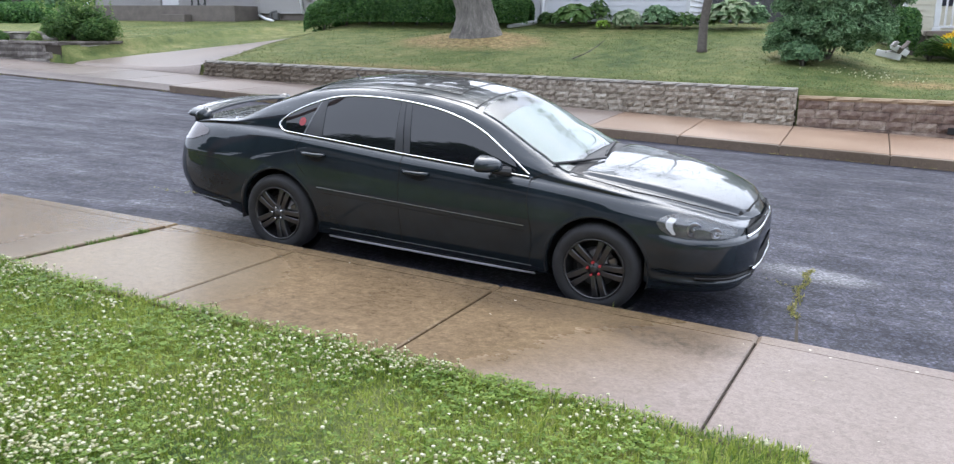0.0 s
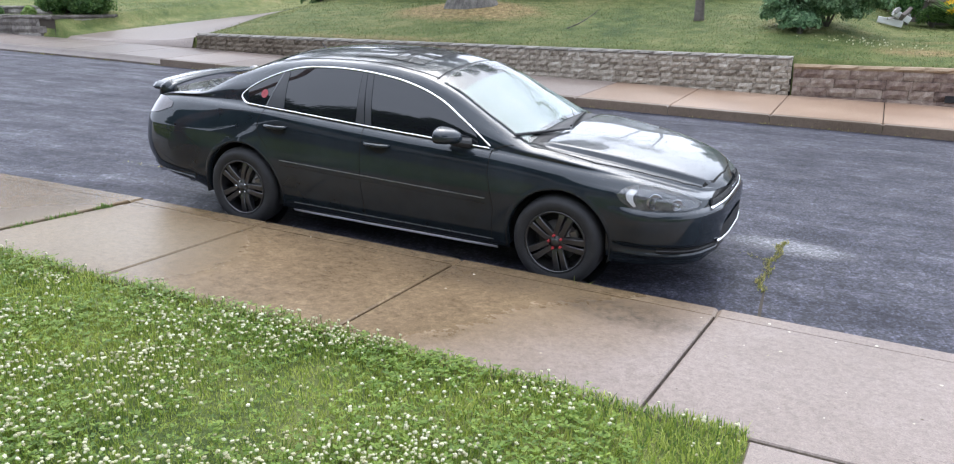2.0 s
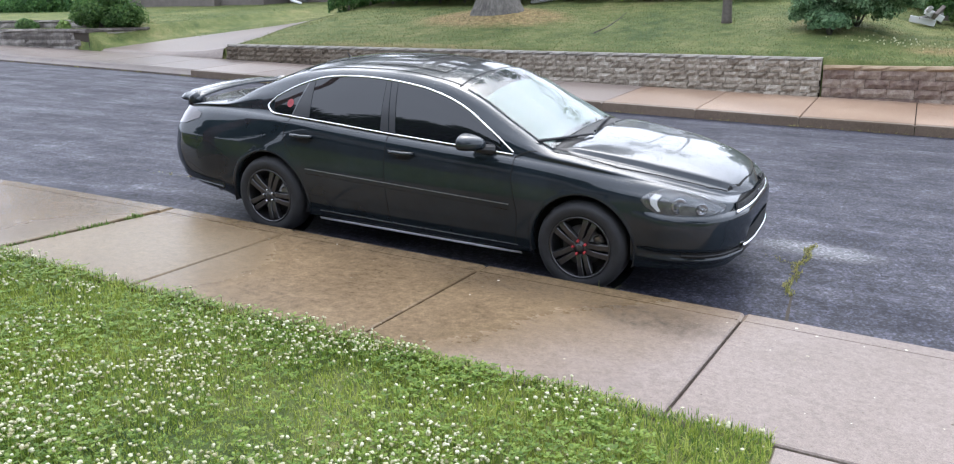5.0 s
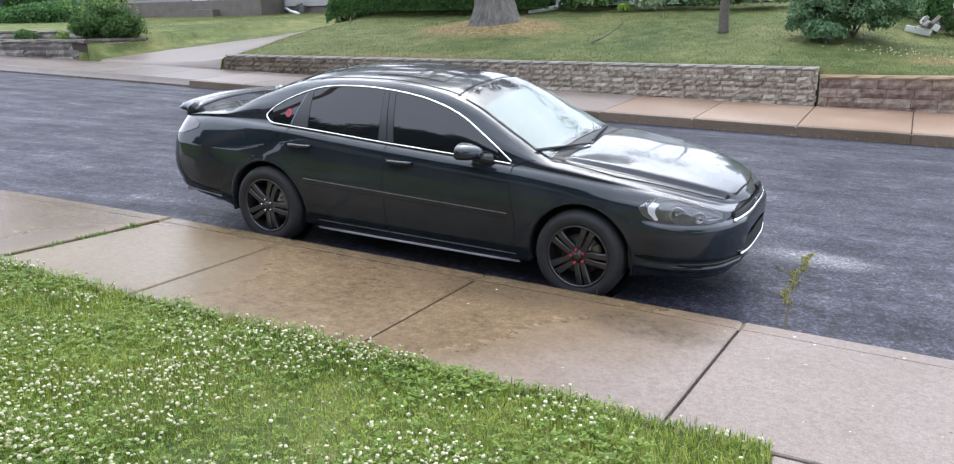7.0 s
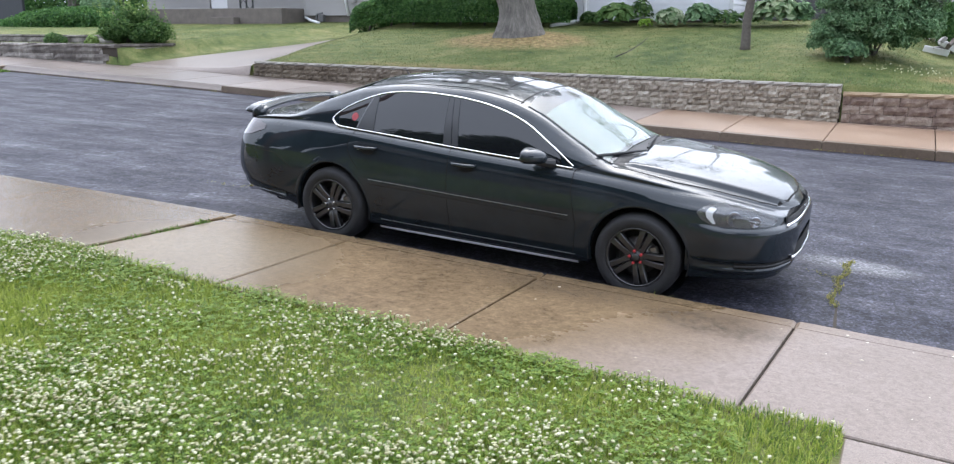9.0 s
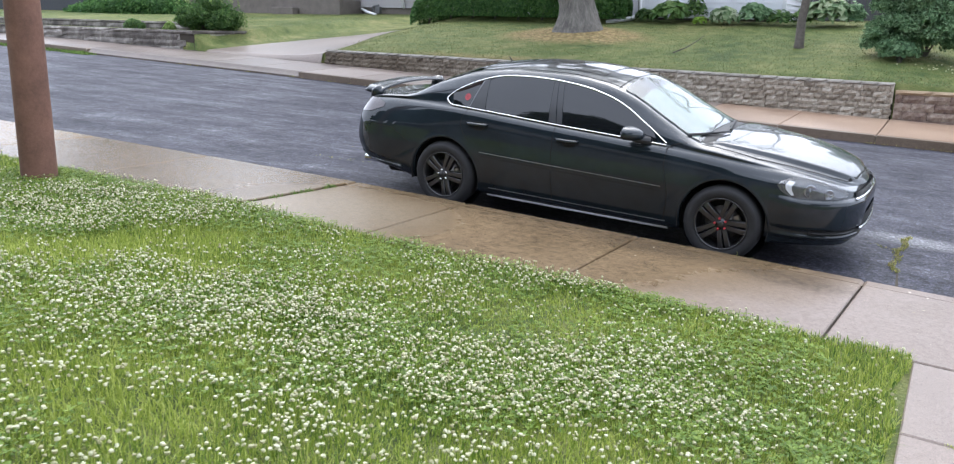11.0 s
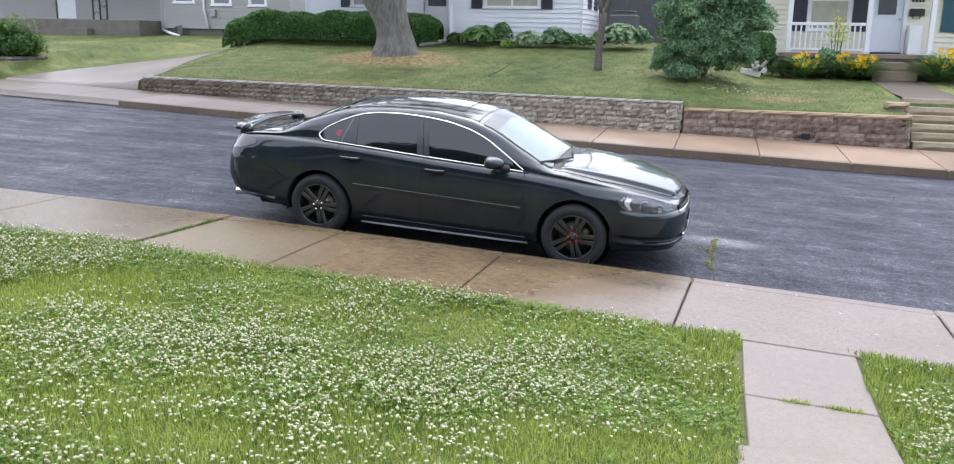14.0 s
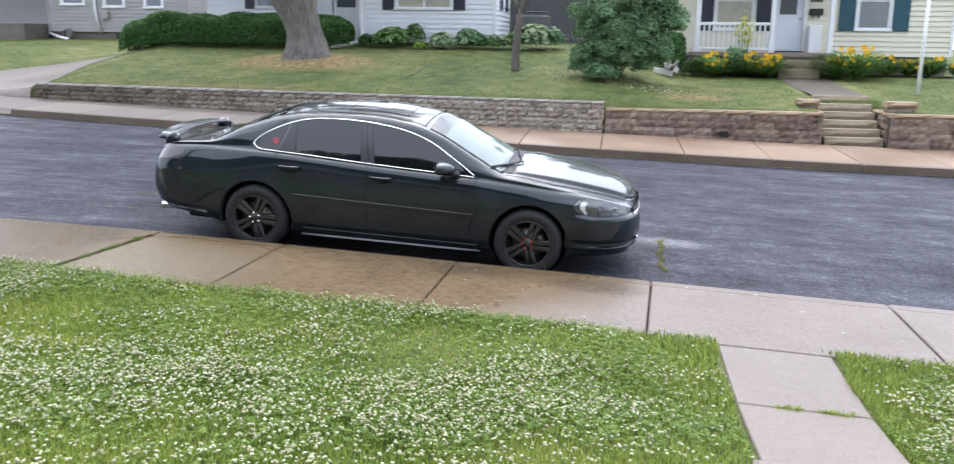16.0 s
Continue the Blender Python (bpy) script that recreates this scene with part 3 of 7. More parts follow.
def side_y(x, z):
    """The body's half width at a place on its flank or side glass."""
    w, zb, belt, rz, ry = c_w(x), c_bot(x), c_belt(x), c_railz(x), c_raily(x)
    belt = min(belt, rz - 0.01)
    k = step01(-2.45, -3.5, x)  # the tail's broad sloping shoulder
    yb = w * (0.905 - 0.08 * k)
    if z <= belt:
        zz = [zb, zb + 0.06, 0.36, 0.5, 0.62, 0.76, min(0.83, belt - 0.05), belt - 0.045, belt]
        yy = [w * 0.90, w * 0.935, w * 0.965, w * 0.988, w, w * 0.985, w * (0.985 - 0.037 * min(1, max(0, 0.07 / max(0.02, belt - 0.045 - 0.76)))), w * (0.948 - 0.07 * k), yb]
        return float(np.interp(z, zz, yy))
    t = min(1, (z - belt) / (rz - belt))
    return yb + (ry - yb) * t + 0.022 * math.sin(math.pi * t)


def ring(x):
    w, zb, T, rz, ry = c_w(x), c_bot(x), c_top(x), c_railz(x), c_raily(x)
    belt = min(c_belt(x), rz - 0.01)
    P = [(0, zb), (w * 0.45, zb), (w * 0.82, zb), (w * 0.895, zb + 0.012)]
    for z in (zb + 0.03, zb + 0.07, 0.33, 0.38, 0.44, 0.5, 0.55, 0.6, 0.65, 0.70, 0.76, 0.82):
        z = min(max(z, zb + 0.03), belt - 0.07)
        P.append((side_y(x, z), z))
    P += [(side_y(x, belt - 0.06), belt - 0.06), (side_y(x, belt - 0.035), belt - 0.035), (side_y(x, belt - 0.012), belt - 0.012), (side_y(x, belt) - 0.012, belt + 0.001)]
    for t in (0.12, 0.3, 0.5, 0.7, 0.88, 1.0):
        z = belt + (rz - belt) * t
        P.append((side_y(x, z) - (0.012 if t < 0.5 else 0), z))
    yc = crease_y(x)
    yi = max(0.02, yc - 0.03)
    for y in [yc + (ry - yc) * q for q in (0.86, 0.66, 0.44, 0.2)] + [yc, yi + (yc - yi) * 0.7, yi + (yc - yi) * 0.3] + [yi * q for q in (1, 0.95, 0.86, 0.75, 0.62, 0.5, 0.37, 0.25, 0.12, 0)]:
        P.append((y, top_z(x, y)))
    return P


WHEELS = {"front": 0.0, "rear": -2.807}
ARCH = 0.392


def rear_shift(x, z):
    """How the tail draws in above and below the bumper's bulge."""
    t = min(1, max(0, (-3.55 - x) / 0.51)) ** 1.2
    return x + t * (0.075 * min(1, max(0, (z - 0.62) / 0.36)) ** 1.3 + 0.13 * min(1, max(0, (0.52 - z) / 0.25)))


def body_shell():
    st = np.unique(np.round(np.concatenate([np.linspace(X_BACK, -3.9, 9), np.arange(-3.9, 0.86, 0.035), np.linspace(0.86, X_NOSE, 14)]), 4))
    rings = [ring(x) for x in st]
    n = len(rings[0])
    bm = bmesh.new()
    rows = []
    for x, r in zip(st, rings):
        rows.append([bm.verts.new((rear_shift(x, z), -y, z)) for y, z in r] + [bm.verts.new((rear_shift(x, z), y, z)) for y, z in reversed(r[1:-1])])
    m = len(rows[0])
    for a, b in zip(rows[:-1], rows[1:]):
        for k in range(m):
            bm.faces.new((a[k], b[k], b[(k + 1) % m], a[(k + 1) % m]))
    bm.faces.new(rows[0])
    bm.faces.new(list(reversed(rows[-1])))
    # wheel openings
    for wx in WHEELS.values():
        def inside(v):
            return abs(v.co.y) > 0.55 and math.hypot(v.co.x - wx, v.co.z - 0.335) < ARCH
        gone = [f for f in bm.faces if all(inside(v) for v in f.verts)]
        bmesh.ops.delete(bm, geom=gone, context="FACES")
        for v in bm.verts:
            if inside(v) and v.link_faces:
                dx, dz = v.co.x - wx, v.co.z - 0.335
                k = ARCH / max(0.02, math.hypot(dx, dz))
                v.co.x, v.co.z = wx + dx * k, 0.335 + dz * k
    bmesh.ops.delete(bm, geom=[v for v in bm.verts if not v.link_faces], context="VERTS")
    bmesh.ops.recalc_face_normals(bm, faces=bm.faces[:])
    me = bpy.data.meshes.new("car_body")
    bm.to_mesh(me)
    bm.free()
    me.polygons.foreach_set("use_smooth", [True] * len(me.polygons))
    return me


def dense(pts, step=0.03):
    out = []
    for (a, b), (c, d) in zip(pts[:-1], pts[1:]):
        k = max(1, int(math.hypot(c - a, d - b) / step))
        out += [(a + (c - a) * i / k, b + (d - b) * i / k) for i in range(k)]
    return out + [pts[-1]]


def strip_on_side(pts, width, off, s, thick=0.006):
    """A raised moulding along points of the flank."""
    pts = dense(pts)
    V, F = [], []
    for i, (x, z) in enumerate(pts):
        a, b = pts[max(i - 1, 0)], pts[min(i + 1, len(pts) - 1)]
        tx, tz = b[0] - a[0], b[1] - a[1]
        L = math.hypot(tx, tz) or 1
        nx, nz = -tz / L * width / 2, tx / L * width / 2
        for q, o in ((-1, off - thick), (-0.7, off), (0.7, off), (1, off - thick)):
            X, Z = x + q * nx, z + q * nz
            V.append((X, s * (side_y(X, Z) + o), Z))
    for i in range(len(pts) - 1):
        for k in range(3):
            F.append((4 * i + k, 4 * i + k + 1, 4 * i + 5 + k, 4 * i + 4 + k))
    return V, F


def pane_on_side(lower, upper, off, s, n=14, m=8):
    """Glass between a lower and an upper edge, each a curve z(x) over its own span of x: rows of (x, z)."""
    lo, up = np.array(lower), np.array(upper)
    t = np.linspace(0, 1, n)

    def along(c):
        d = np.r_[0, np.cumsum(np.hypot(*np.diff(c, axis=0).T))]
        d /= d[-1]
        return np.stack([np.interp(t, d, c[:, 0]), np.interp(t, d, c[:, 1])], -1)
    a, b = along(lo), along(up)
    P = np.zeros((n, m, 3))
    for j, u in enumerate(np.linspace(0, 1, m)):
        for i, (x, z) in enumerate(a * (1 - u) + b * u):
            P[i, j] = (x, s * (side_y(x, z) + off), z)
    return grid_vf(P)


def patch_on_top(x0, x1, y0f, y1f, off, n=22, m=18):
    """A sheet over hood, glass or roof between x0 and x1, from y0f(x) to y1f(x)."""
    P = np.zeros((n, m, 3))
    for i, x in enumerate(np.linspace(x0, x1, n)):
        for j, u in enumerate(np.linspace(0, 1, m)):
            y = y0f(x) * (1 - u) + y1f(x) * u
            P[i, j] = (x, y, top_z(x, y) + off)
    return grid_vf(P)


def line_on_top(pts, width, off=0.0015):
    V, F = [], []
    out = []
    for (a, b), (c, d) in zip(pts[:-1], pts[1:]):
        k = max(1, int(math.hypot(c - a, d - b) / 0.03))
        out += [(a + (c - a) * i / k, b + (d - b) * i / k) for i in range(k)]
    pts = out + [pts[-1]]
    for i, (x, y) in enumerate(pts):
        a, b = pts[max(i - 1, 0)], pts[min(i + 1, len(pts) - 1)]
        tx, ty = b[0] - a[0], b[1] - a[1]
        L = math.hypot(tx, ty) or 1
        for q in (-1, 1):
            X, Y = x - q * ty / L * width / 2, y + q * tx / L * width / 2
            V.append((X, Y, top_z(X, Y) + off))
    F = [(2 * i, 2 * i + 1, 2 * i + 3, 2 * i + 2) for i in range(len(pts) - 1)]
    return V, F


M_PAINT = drops_paint("black_car_paint", (0.0118, 0.0165, 0.0210), 1.0)
M_TINT = plain("tinted_glass", (0.008, 0.009, 0.011), 0.03, vary=0.1, spec=0.65)
M_CHROME = plain("chrome", (0.78, 0.79, 0.80), 0.12, 1.0, vary=0.04)
M_WETGLASS = drops_paint("wet_tinted_glass", (0.007, 0.008, 0.010), 1.2)
M_TYRE = plain("tyre_rubber", (0.018, 0.018, 0.020), 0.75, vary=0.25, scale=20, relief=0.2)
M_RIM = plain("black_rim", (0.018, 0.018, 0.020), 0.3, 0.0, coat=0.6)
M_RED = plain("red_paint", (0.42, 0.03, 0.035), 0.45)
M_LAMP_IN = plain("lamp_housing", (0.085, 0.088, 0.094), 0.25, 0.3, vary=0.4, scale=14, coat=1.0)
M_LAMP_SIL = plain("lamp_reflector", (0.74, 0.75, 0.77), 0.3, 0.0)
M_SHADE = plain("sun_shade", (0.31, 0.38, 0.36), 0.5, vary=0.05, scale=2)
M_TAIL = plain("tail_lamp_red", (0.022, 0.006, 0.007), 0.06, coat=1.0)
M_SKIRT = plain("pale_sill", (0.48, 0.49, 0.52), 0.45, 0.0)
M_SATIN = plain("satin_strip", (0.22, 0.225, 0.235), 0.5, 0.6)
M_PILLAR = plain("satin_pillar", (0.035, 0.036, 0.040), 0.32)
M_BOWL = plain("smoked_reflector", (0.32, 0.33, 0.35), 0.22, 0.9)
M_GAP = plain("panel_gap", (0.0015, 0.0015, 0.0015), 0.9)
M_SHUT = plain("wheel_well", (0.014, 0.014, 0.015), 0.9)
M_DISC = plain("brake_disc", (0.25, 0.24, 0.235), 0.4, 0.9, vary=0.2)
M_STICK = plain("red_sticker", (0.30, 0.035, 0.045), 0.5, vary=0.5, scale=40)


def glass_b(nt, p):
    p.inputs["Base Color"].default_value = (0.93, 0.97, 0.96, 1)
    p.inputs["Roughness"].default_value = 0.01
    p.inputs["IOR"].default_value = 1.5
    p.inputs["Transmission Weight"].default_value = 1.0
    v = coords(nt)
    vo = nd(nt, "ShaderNodeTexVoronoi", Scale=80.0)
    nt.links.new(v, vo.inputs["Vector"])
    bead = ramp(nt, vo.outputs["Distance"], [(0.15, (1, 1, 1)), (0.34, (0, 0, 0))])
    some = ramp(nt, noise_tex(nt, v, 5, 4), [(0.45, (0, 0, 0)), (0.6, (1, 1, 1))])
    bump(nt, p, mix(nt, 1.0, bead, some, "MULTIPLY"), 0.4, 0.003)


M_GLASS = material("clear_glass", glass_b)


def lens_b(nt, p):
    p.inputs["Base Color"].default_value = (0.96, 0.97, 0.98, 1)
    p.inputs["Transmission Weight"].default_value = 1.0
    p.inputs["IOR"].default_value = 1.5
    rough = ramp(nt, noise_tex(nt, coords(nt), 9, 5), [(0.35, (0.01,) * 3), (0.75, (0.06,) * 3)])
    nt.links.new(rough, p.inputs["Roughness"])


M_LENS = material("lamp_lens", lens_b)

car = thing("car", "black four-door sedan wet with rain, parked at the kerb", "car", CAR)
body = part("body", body_shell(), car, "black clear-coated steel body")
body.data.materials.append(M_PAINT)
part("underbody", box_me("underbody", M_SHUT, -3.7, 0.7, -0.62, 0.62, 0.2, 0.5, 0.03), car)

# glazing
ARC = [(-0.60, 0.965), (-0.72, 1.042), (-0.84, 1.113), (-0.99, 1.200), (-1.10, 1.248), (-1.22, 1.288), (-1.46, 1.338), (-1.72, 1.364), (-1.95, 1.371), (-2.20, 1.362), (-2.36, 1.342), (-2.50, 1.305), (-2.62, 1.258), (-2.72, 1.208), (-2.80, 1.158), (-2.85, 1.112)]
arc_c = curve([-x for x, _ in ARC], [z for _, z in ARC])


def arc(x):
    return arc_c(-x)


def span(x0, x1, f, n=12):
    return [(x, f(x)) for x in np.linspace(x0, x1, n)]


def belt_line(x):
    return c_belt(x) + 0.02


for s, who in ((-1, "near"), (1, "far")):
    def under(x):
        return arc(x) - 0.012
    specs = [("door_glass", (-0.66, -1.578), (-0.70, -1.658)), ("door_glass", (-1.726, -2.402), (-1.768, -2.445)), ("quarter_glass", (-2.592, -2.775), (-2.512, -2.81))]
    for nm, lo, up in specs:
        V, F = pane_on_side(span(*lo, belt_line), span(*up, under), 0.002, s)
        part(nm, fast_mesh(nm, V, F, M_TINT, True), car, "darkly tinted side window")
    loop = [(-0.575, 0.95)] + span(-0.60, -2.84, arc, 44) + [(-2.862, 1.095), (-2.858, 1.075), (-2.82, 1.043), (-2.79, 1.034)] + span(-2.76, -0.575, lambda x: c_belt(x) + 0.012, 30)
    part("window_trim", mesh_of("window_trim", *strip_on_side(loop, 0.0115, 0.006, s), M_CHROME, True), car, "bright chrome trim round the side windows")
    # pillars: a satin panel on each door's edge, with the doors' gap between the two at the middle
    for lo, up in (((-1.582, -1.638), (-1.662, -1.716)), ((-1.646, -1.722), (-1.724, -1.764)), ((-2.406, -2.578), (-2.449, -2.498))):
        V, F = pane_on_side(span(*lo, belt_line, 4), span(*up, under, 4), 0.0042, s, 6, 10)
        part("pillar_trim", fast_mesh("pillar_trim", V, F, M_PILLAR, True), car, "satin black window pillar")
    part("quarter_seal", mesh_of("quarter_seal", *strip_on_side([(-2.585, belt_line(-2.585)), (-2.505, under(-2.505))], 0.010, 0.006, s), M_SATIN), car)
    # door gaps
    for pts in ([(-0.555, 0.92), (-0.56, 0.78), (-0.50, 0.52), (-0.52, 0.24)], [(-1.642, c_belt(-1.642)), (-1.645, 0.8), (-1.63, 0.5), (-1.61, 0.25)],
                [(-2.59, c_belt(-2.59)), (-2.635, 0.93), (-2.64, 0.86), (-2.60, 0.78), (-2.52, 0.70)], span(-0.52, -2.37, lambda x: 0.262, 6),
                [(-3.28, 0.82), (-3.28, 0.94), (-3.42, 0.94), (-3.42, 0.82), (-3.28, 0.82)] if s > 0 else [(0.44, 0.66), (0.47, 0.60)], [(-0.557, 0.92), (-0.51, 0.945), (-0.455, 0.966), (-0.40, 0.972)]):
        part("panel_gap", mesh_of("panel_gap", *strip_on_side(pts, 0.008, 0.0018, s, 0.003), M_GAP), car)
    # long mouldings
    part("side_moulding", mesh_of("side_moulding", *strip_on_side([(-0.56, 0.557), (-2.40, 0.602)], 0.05, 0.0025, s, 0.003), M_PAINT, True), car)
    part("moulding_line", mesh_of("moulding_line", *strip_on_side([(-0.56, 0.580), (-2.40, 0.624)], 0.007, 0.0075, s), M_SATIN), car, "thin chrome line along the doors")
    part("rocker_line", mesh_of("rocker_line", *strip_on_side([(-0.50, 0.262), (-2.30, 0.272)], 0.006, 0.006, s), M_SATIN), car)
    # pale grey strip along the sill's lower edge
    V, F = [], []
    for i, x in enumerate(np.linspace(-0.48, -2.33, 30)):
        zb, k = c_bot(x), min(1, 6 * min(i, 29 - i) / 29 + 0.12)
        for y, z in ((side_y(x, zb + 0.02) + 0.003, zb + 0.016), (side_y(x, zb + 0.01) + 0.010 * k, zb + 0.004), (side_y(x, zb) + 0.008 * k, zb - 0.006), (side_y(x, zb) - 0.02, zb - 0.008)):
            V.append((x, s * y, z))
    for i in range(29):
        F += [(4 * i + k, 4 * i + k + 1, 4 * i + 5 + k, 4 * i + 4 + k) for k in range(3)]
    part("side_skirt", mesh_of("side_skirt", V, F, M_SKIRT, True), car, "pale grey lower sill edge")
    # handles
    for hx, hz in ((-1.50, 0.852), (-2.455, 0.885)):
        yy = side_y(hx, hz)
        rings_ = [[(hx + 0.025 + q * 0.068 * math.cos(a), hz - 0.016 + q * 0.040 * math.sin(a)) for a in np.linspace(0, 2 * math.pi, 25)[:-1]] for q in (0.15, 0.55, 1.0)]
        V = [(x, s * (side_y(x, z) + 0.0025), z) for r_ in rings_ for x, z in r_]
        F = [(24 * i + k, 24 * i + (k + 1) % 24, 24 * i + 24 + (k + 1) % 24, 24 * i + 24 + k) for i in range(2) for k in range(24)] + [tuple(range(24))]
        part("handle_cup", mesh_of("handle_cup", V, F, M_GAP, True), car)
        V, F = tube_vf([(hx + 0.12, s * (yy + 0.004), hz + 0.008), (hx + 0.10, s * (yy + 0.026), hz + 0.006), (hx + 0.03, s * (yy + 0.034), hz + 0.002), (hx - 0.08, s * (yy + 0.03), hz + 0.004), (hx - 0.11, s * (yy + 0.004), hz + 0.006)], [0.012, 0.016, 0.018, 0.016, 0.012], 8)
        part("door_handle", mesh_of("door_handle", V, F, M_PAINT, True), car, "black pull handle")
    # mirror
    bm = bmesh.new()
    bmesh.ops.create_uvsphere(bm, u_segments=20, v_segments=12, radius=1)
    for v in bm.verts:
        x, y, z = v.co
        back = -0.35 if x < 0 else 1
        v.co = Vector((-0.885 + x * (0.150 if x > 0 else 0.050) * (1 - 0.25 * max(0, y)), s * (0.985 + 0.145 * y), 1.006 + (0.082 if z > 0 else 0.048) * math.copysign(abs(z) ** 0.75, z) * (1 - 0.3 * max(0, -y)) + 0.012 * y))
    me = bpy.data.meshes.new("mirror")
    bm.to_mesh(me)
    bm.free()
    me.materials.append(M_PAINT)
    me.polygons.foreach_set("use_smooth", [True] * len(me.polygons))
    mir = part("wing_mirror", me, car, "black door mirror")
    part("mirror_glass", mesh_of("mirror_glass", *box_vf(-0.934, -0.926, s * 0.985 - 0.05, s * 0.985 + 0.05, 0.99, 1.035, 0.003), M_CHROME), mir)
    part("mirror_foot", mesh_of("mirror_foot", *tube_vf([(-0.74, s * (side_y(-0.74, 0.945) - 0.01), 0.948), (-0.84, s * 0.93, 0.972)], [0.040, 0.032], 10), M_BLACK), mir)
    # headlamp: housing, reflector and lens on the front corner
    HL_LO = [(0.415, 0.742), (0.45, 0.700), (0.53, 0.662), (0.64, 0.650), (0.76, 0.654), (0.87, 0.664), (0.925, 0.674), (0.938, 0.690)]
    HL_UP = [(0.415, 0.756), (0.47, 0.800), (0.56, 0.822), (0.66, 0.812), (0.78, 0.782), (0.87, 0.752), (0.925, 0.724), (0.938, 0.708)]
    V, F = pane_on_side(HL_LO, HL_UP, 0.002, s, 24, 10)
    hl = part("headlight", fast_mesh("headlight", V, F, M_LAMP_IN, True), car, "clear headlamp with a dark housing")
    V, F = pane_on_side([(0.500, 0.790), (0.476, 0.758), (0.486, 0.720), (0.535, 0.676)], [(0.548, 0.780), (0.528, 0.752), (0.530, 0.722), (0.556, 0.680)], 0.006, s, 14, 4)
    part("indicator", fast_mesh("indicator", V, F, M_LAMP_SIL, True), hl, "pale curved corner reflector")
    V, F = pane_on_side([(x, z - 0.02) for x, z in HL_UP[1:]], [(x, z - 0.003) for x, z in HL_UP[1:]], 0.006, s, 16, 3)
    part("lamp_brow", fast_mesh("lamp_brow", V, F, M_PILLAR, True), hl, "dark upper edge of the lamp")
    for lx, lz, r in ((0.67, 0.725, 0.050), (0.81, 0.706, 0.038)):
        ly = side_y(lx, lz)
        V, F = lathe_vf([(0.001, 0.004), (r * 0.3, 0.001), (r * 0.5, 0.0012), (r * 0.8, 0.004), (r, 0.007), (r * 1.1, 0.001)], 24)
        o = part("lamp_bowl", mesh_of("lamp_bowl", V, F, M_BOWL, True), hl)
        o.matrix_local = Matrix.Translation((lx, s * (ly + 0.002), lz)) @ Matrix.Rotation(-s * radians(38), 4, "Z") @ Matrix.Diagonal((1, s, 1, 1))
        o = part("bulb", mesh_of("bulb", *lathe_vf([(0.001, 0.011), (0.008, 0.009), (0.010, 0.0)], 12), M_CHROME, True), hl)
        o.matrix_local = Matrix.Translation((lx, s * (ly + 0.006), lz)) @ Matrix.Rotation(-s * radians(38), 4, "Z") @ Matrix.Diagonal((1, s, 1, 1))
    V, F = pane_on_side(HL_LO, HL_UP, 0.0, s, 24, 10)
    k = np.outer(np.sin(np.linspace(0, math.pi, 24)) ** 0.5, np.sin(np.linspace(0, math.pi, 10)) ** 0.5).ravel()
    V = V + np.stack([0.010 * k, s * (0.004 + 0.016 * k), 0.004 * k], 1)
    lens = part("lens", fast_mesh("lens", V, F, M_LENS, True), hl, "clear lamp lens")
    lens.visible_shadow = False
    # tail lamp
    V, F = pane_on_side([(-3.62, 0.92), (-3.8, 0.86), (-3.98, 0.84)], [(-3.62, 0.96), (-3.8, 0.99), (-3.97, 0.985)], 0.004, s, 12, 6)
    V = [(rear_shift(x, z), y, z) for x, y, z in V]
    part("tail_light", fast_mesh("tail_light", V, F, M_TAIL, True), car, "dark red tail lamp")
    # arch lip
    for wx in WHEELS.values():
        V, F = [], []
        A = np.linspace(radians(-14), radians(194), 40)
        for a in A:
            for r, o in ((ARCH + 0.022, 0.0005), (ARCH + 0.006, 0.0045), (ARCH - 0.008, 0.004), (ARCH - 0.012, -0.05)):
                x, z = wx + r * math.cos(a), 0.335 + r * math.sin(a)
                V.append((x, s * (side_y(x, max(z, c_bot(x))) + o), z))
        for i in range(len(A) - 1):
            F += [(4 * i + k, 4 * i + k + 1, 4 * i + 5 + k, 4 * i + 4 + k) for k in range(3)]
        part("arch_lip", mesh_of("arch_lip", V, F, M_PAINT, True), car)
        V, F = [], []
        for a in A:
            for y in (0.55, 0.90):
                V.append((wx + ARCH * math.cos(a), s * y, 0.335 + ARCH * math.sin(a)))
        F = [(2 * i, 2 * i + 1, 2 * i + 3, 2 * i + 2) for i in range(len(A) - 1)] + [tuple(range(0, 2 * len(A), 2))]
        part("wheel_well", mesh_of("wheel_well", V, F, M_SHUT), car)

# windscreen, rear window, roof panel
V, F = patch_on_top(-1.075, -0.30, lambda x: -(c_raily(x) - 0.045), lambda x: c_raily(x) - 0.045, 0.010)
part("windscreen", fast_mesh("windscreen", V, F, M_GLASS, True), car, "clear windscreen beaded with rain")
V, F = patch_on_top(-0.915, -0.34, lambda x: -(c_raily(x) - 0.065), lambda x: c_raily(x) - 0.065, 0.003)
part("sun_shade", fast_mesh("sun_shade", V, F, M_SHADE, True), car, "pale grey-green sun shade behind the windscreen")
V, F = patch_on_top(-3.30, -2.62, lambda x: -(c_raily(x) - 0.06), lambda x: c_raily(x) - 0.06, 0.003)
part("rear_window", fast_mesh("rear_window", V, F, M_TINT, True), car, "tinted rear window")
V, F = patch_on_top(-1.95, -1.34, lambda x: -0.45, lambda x: 0.45, 0.003)
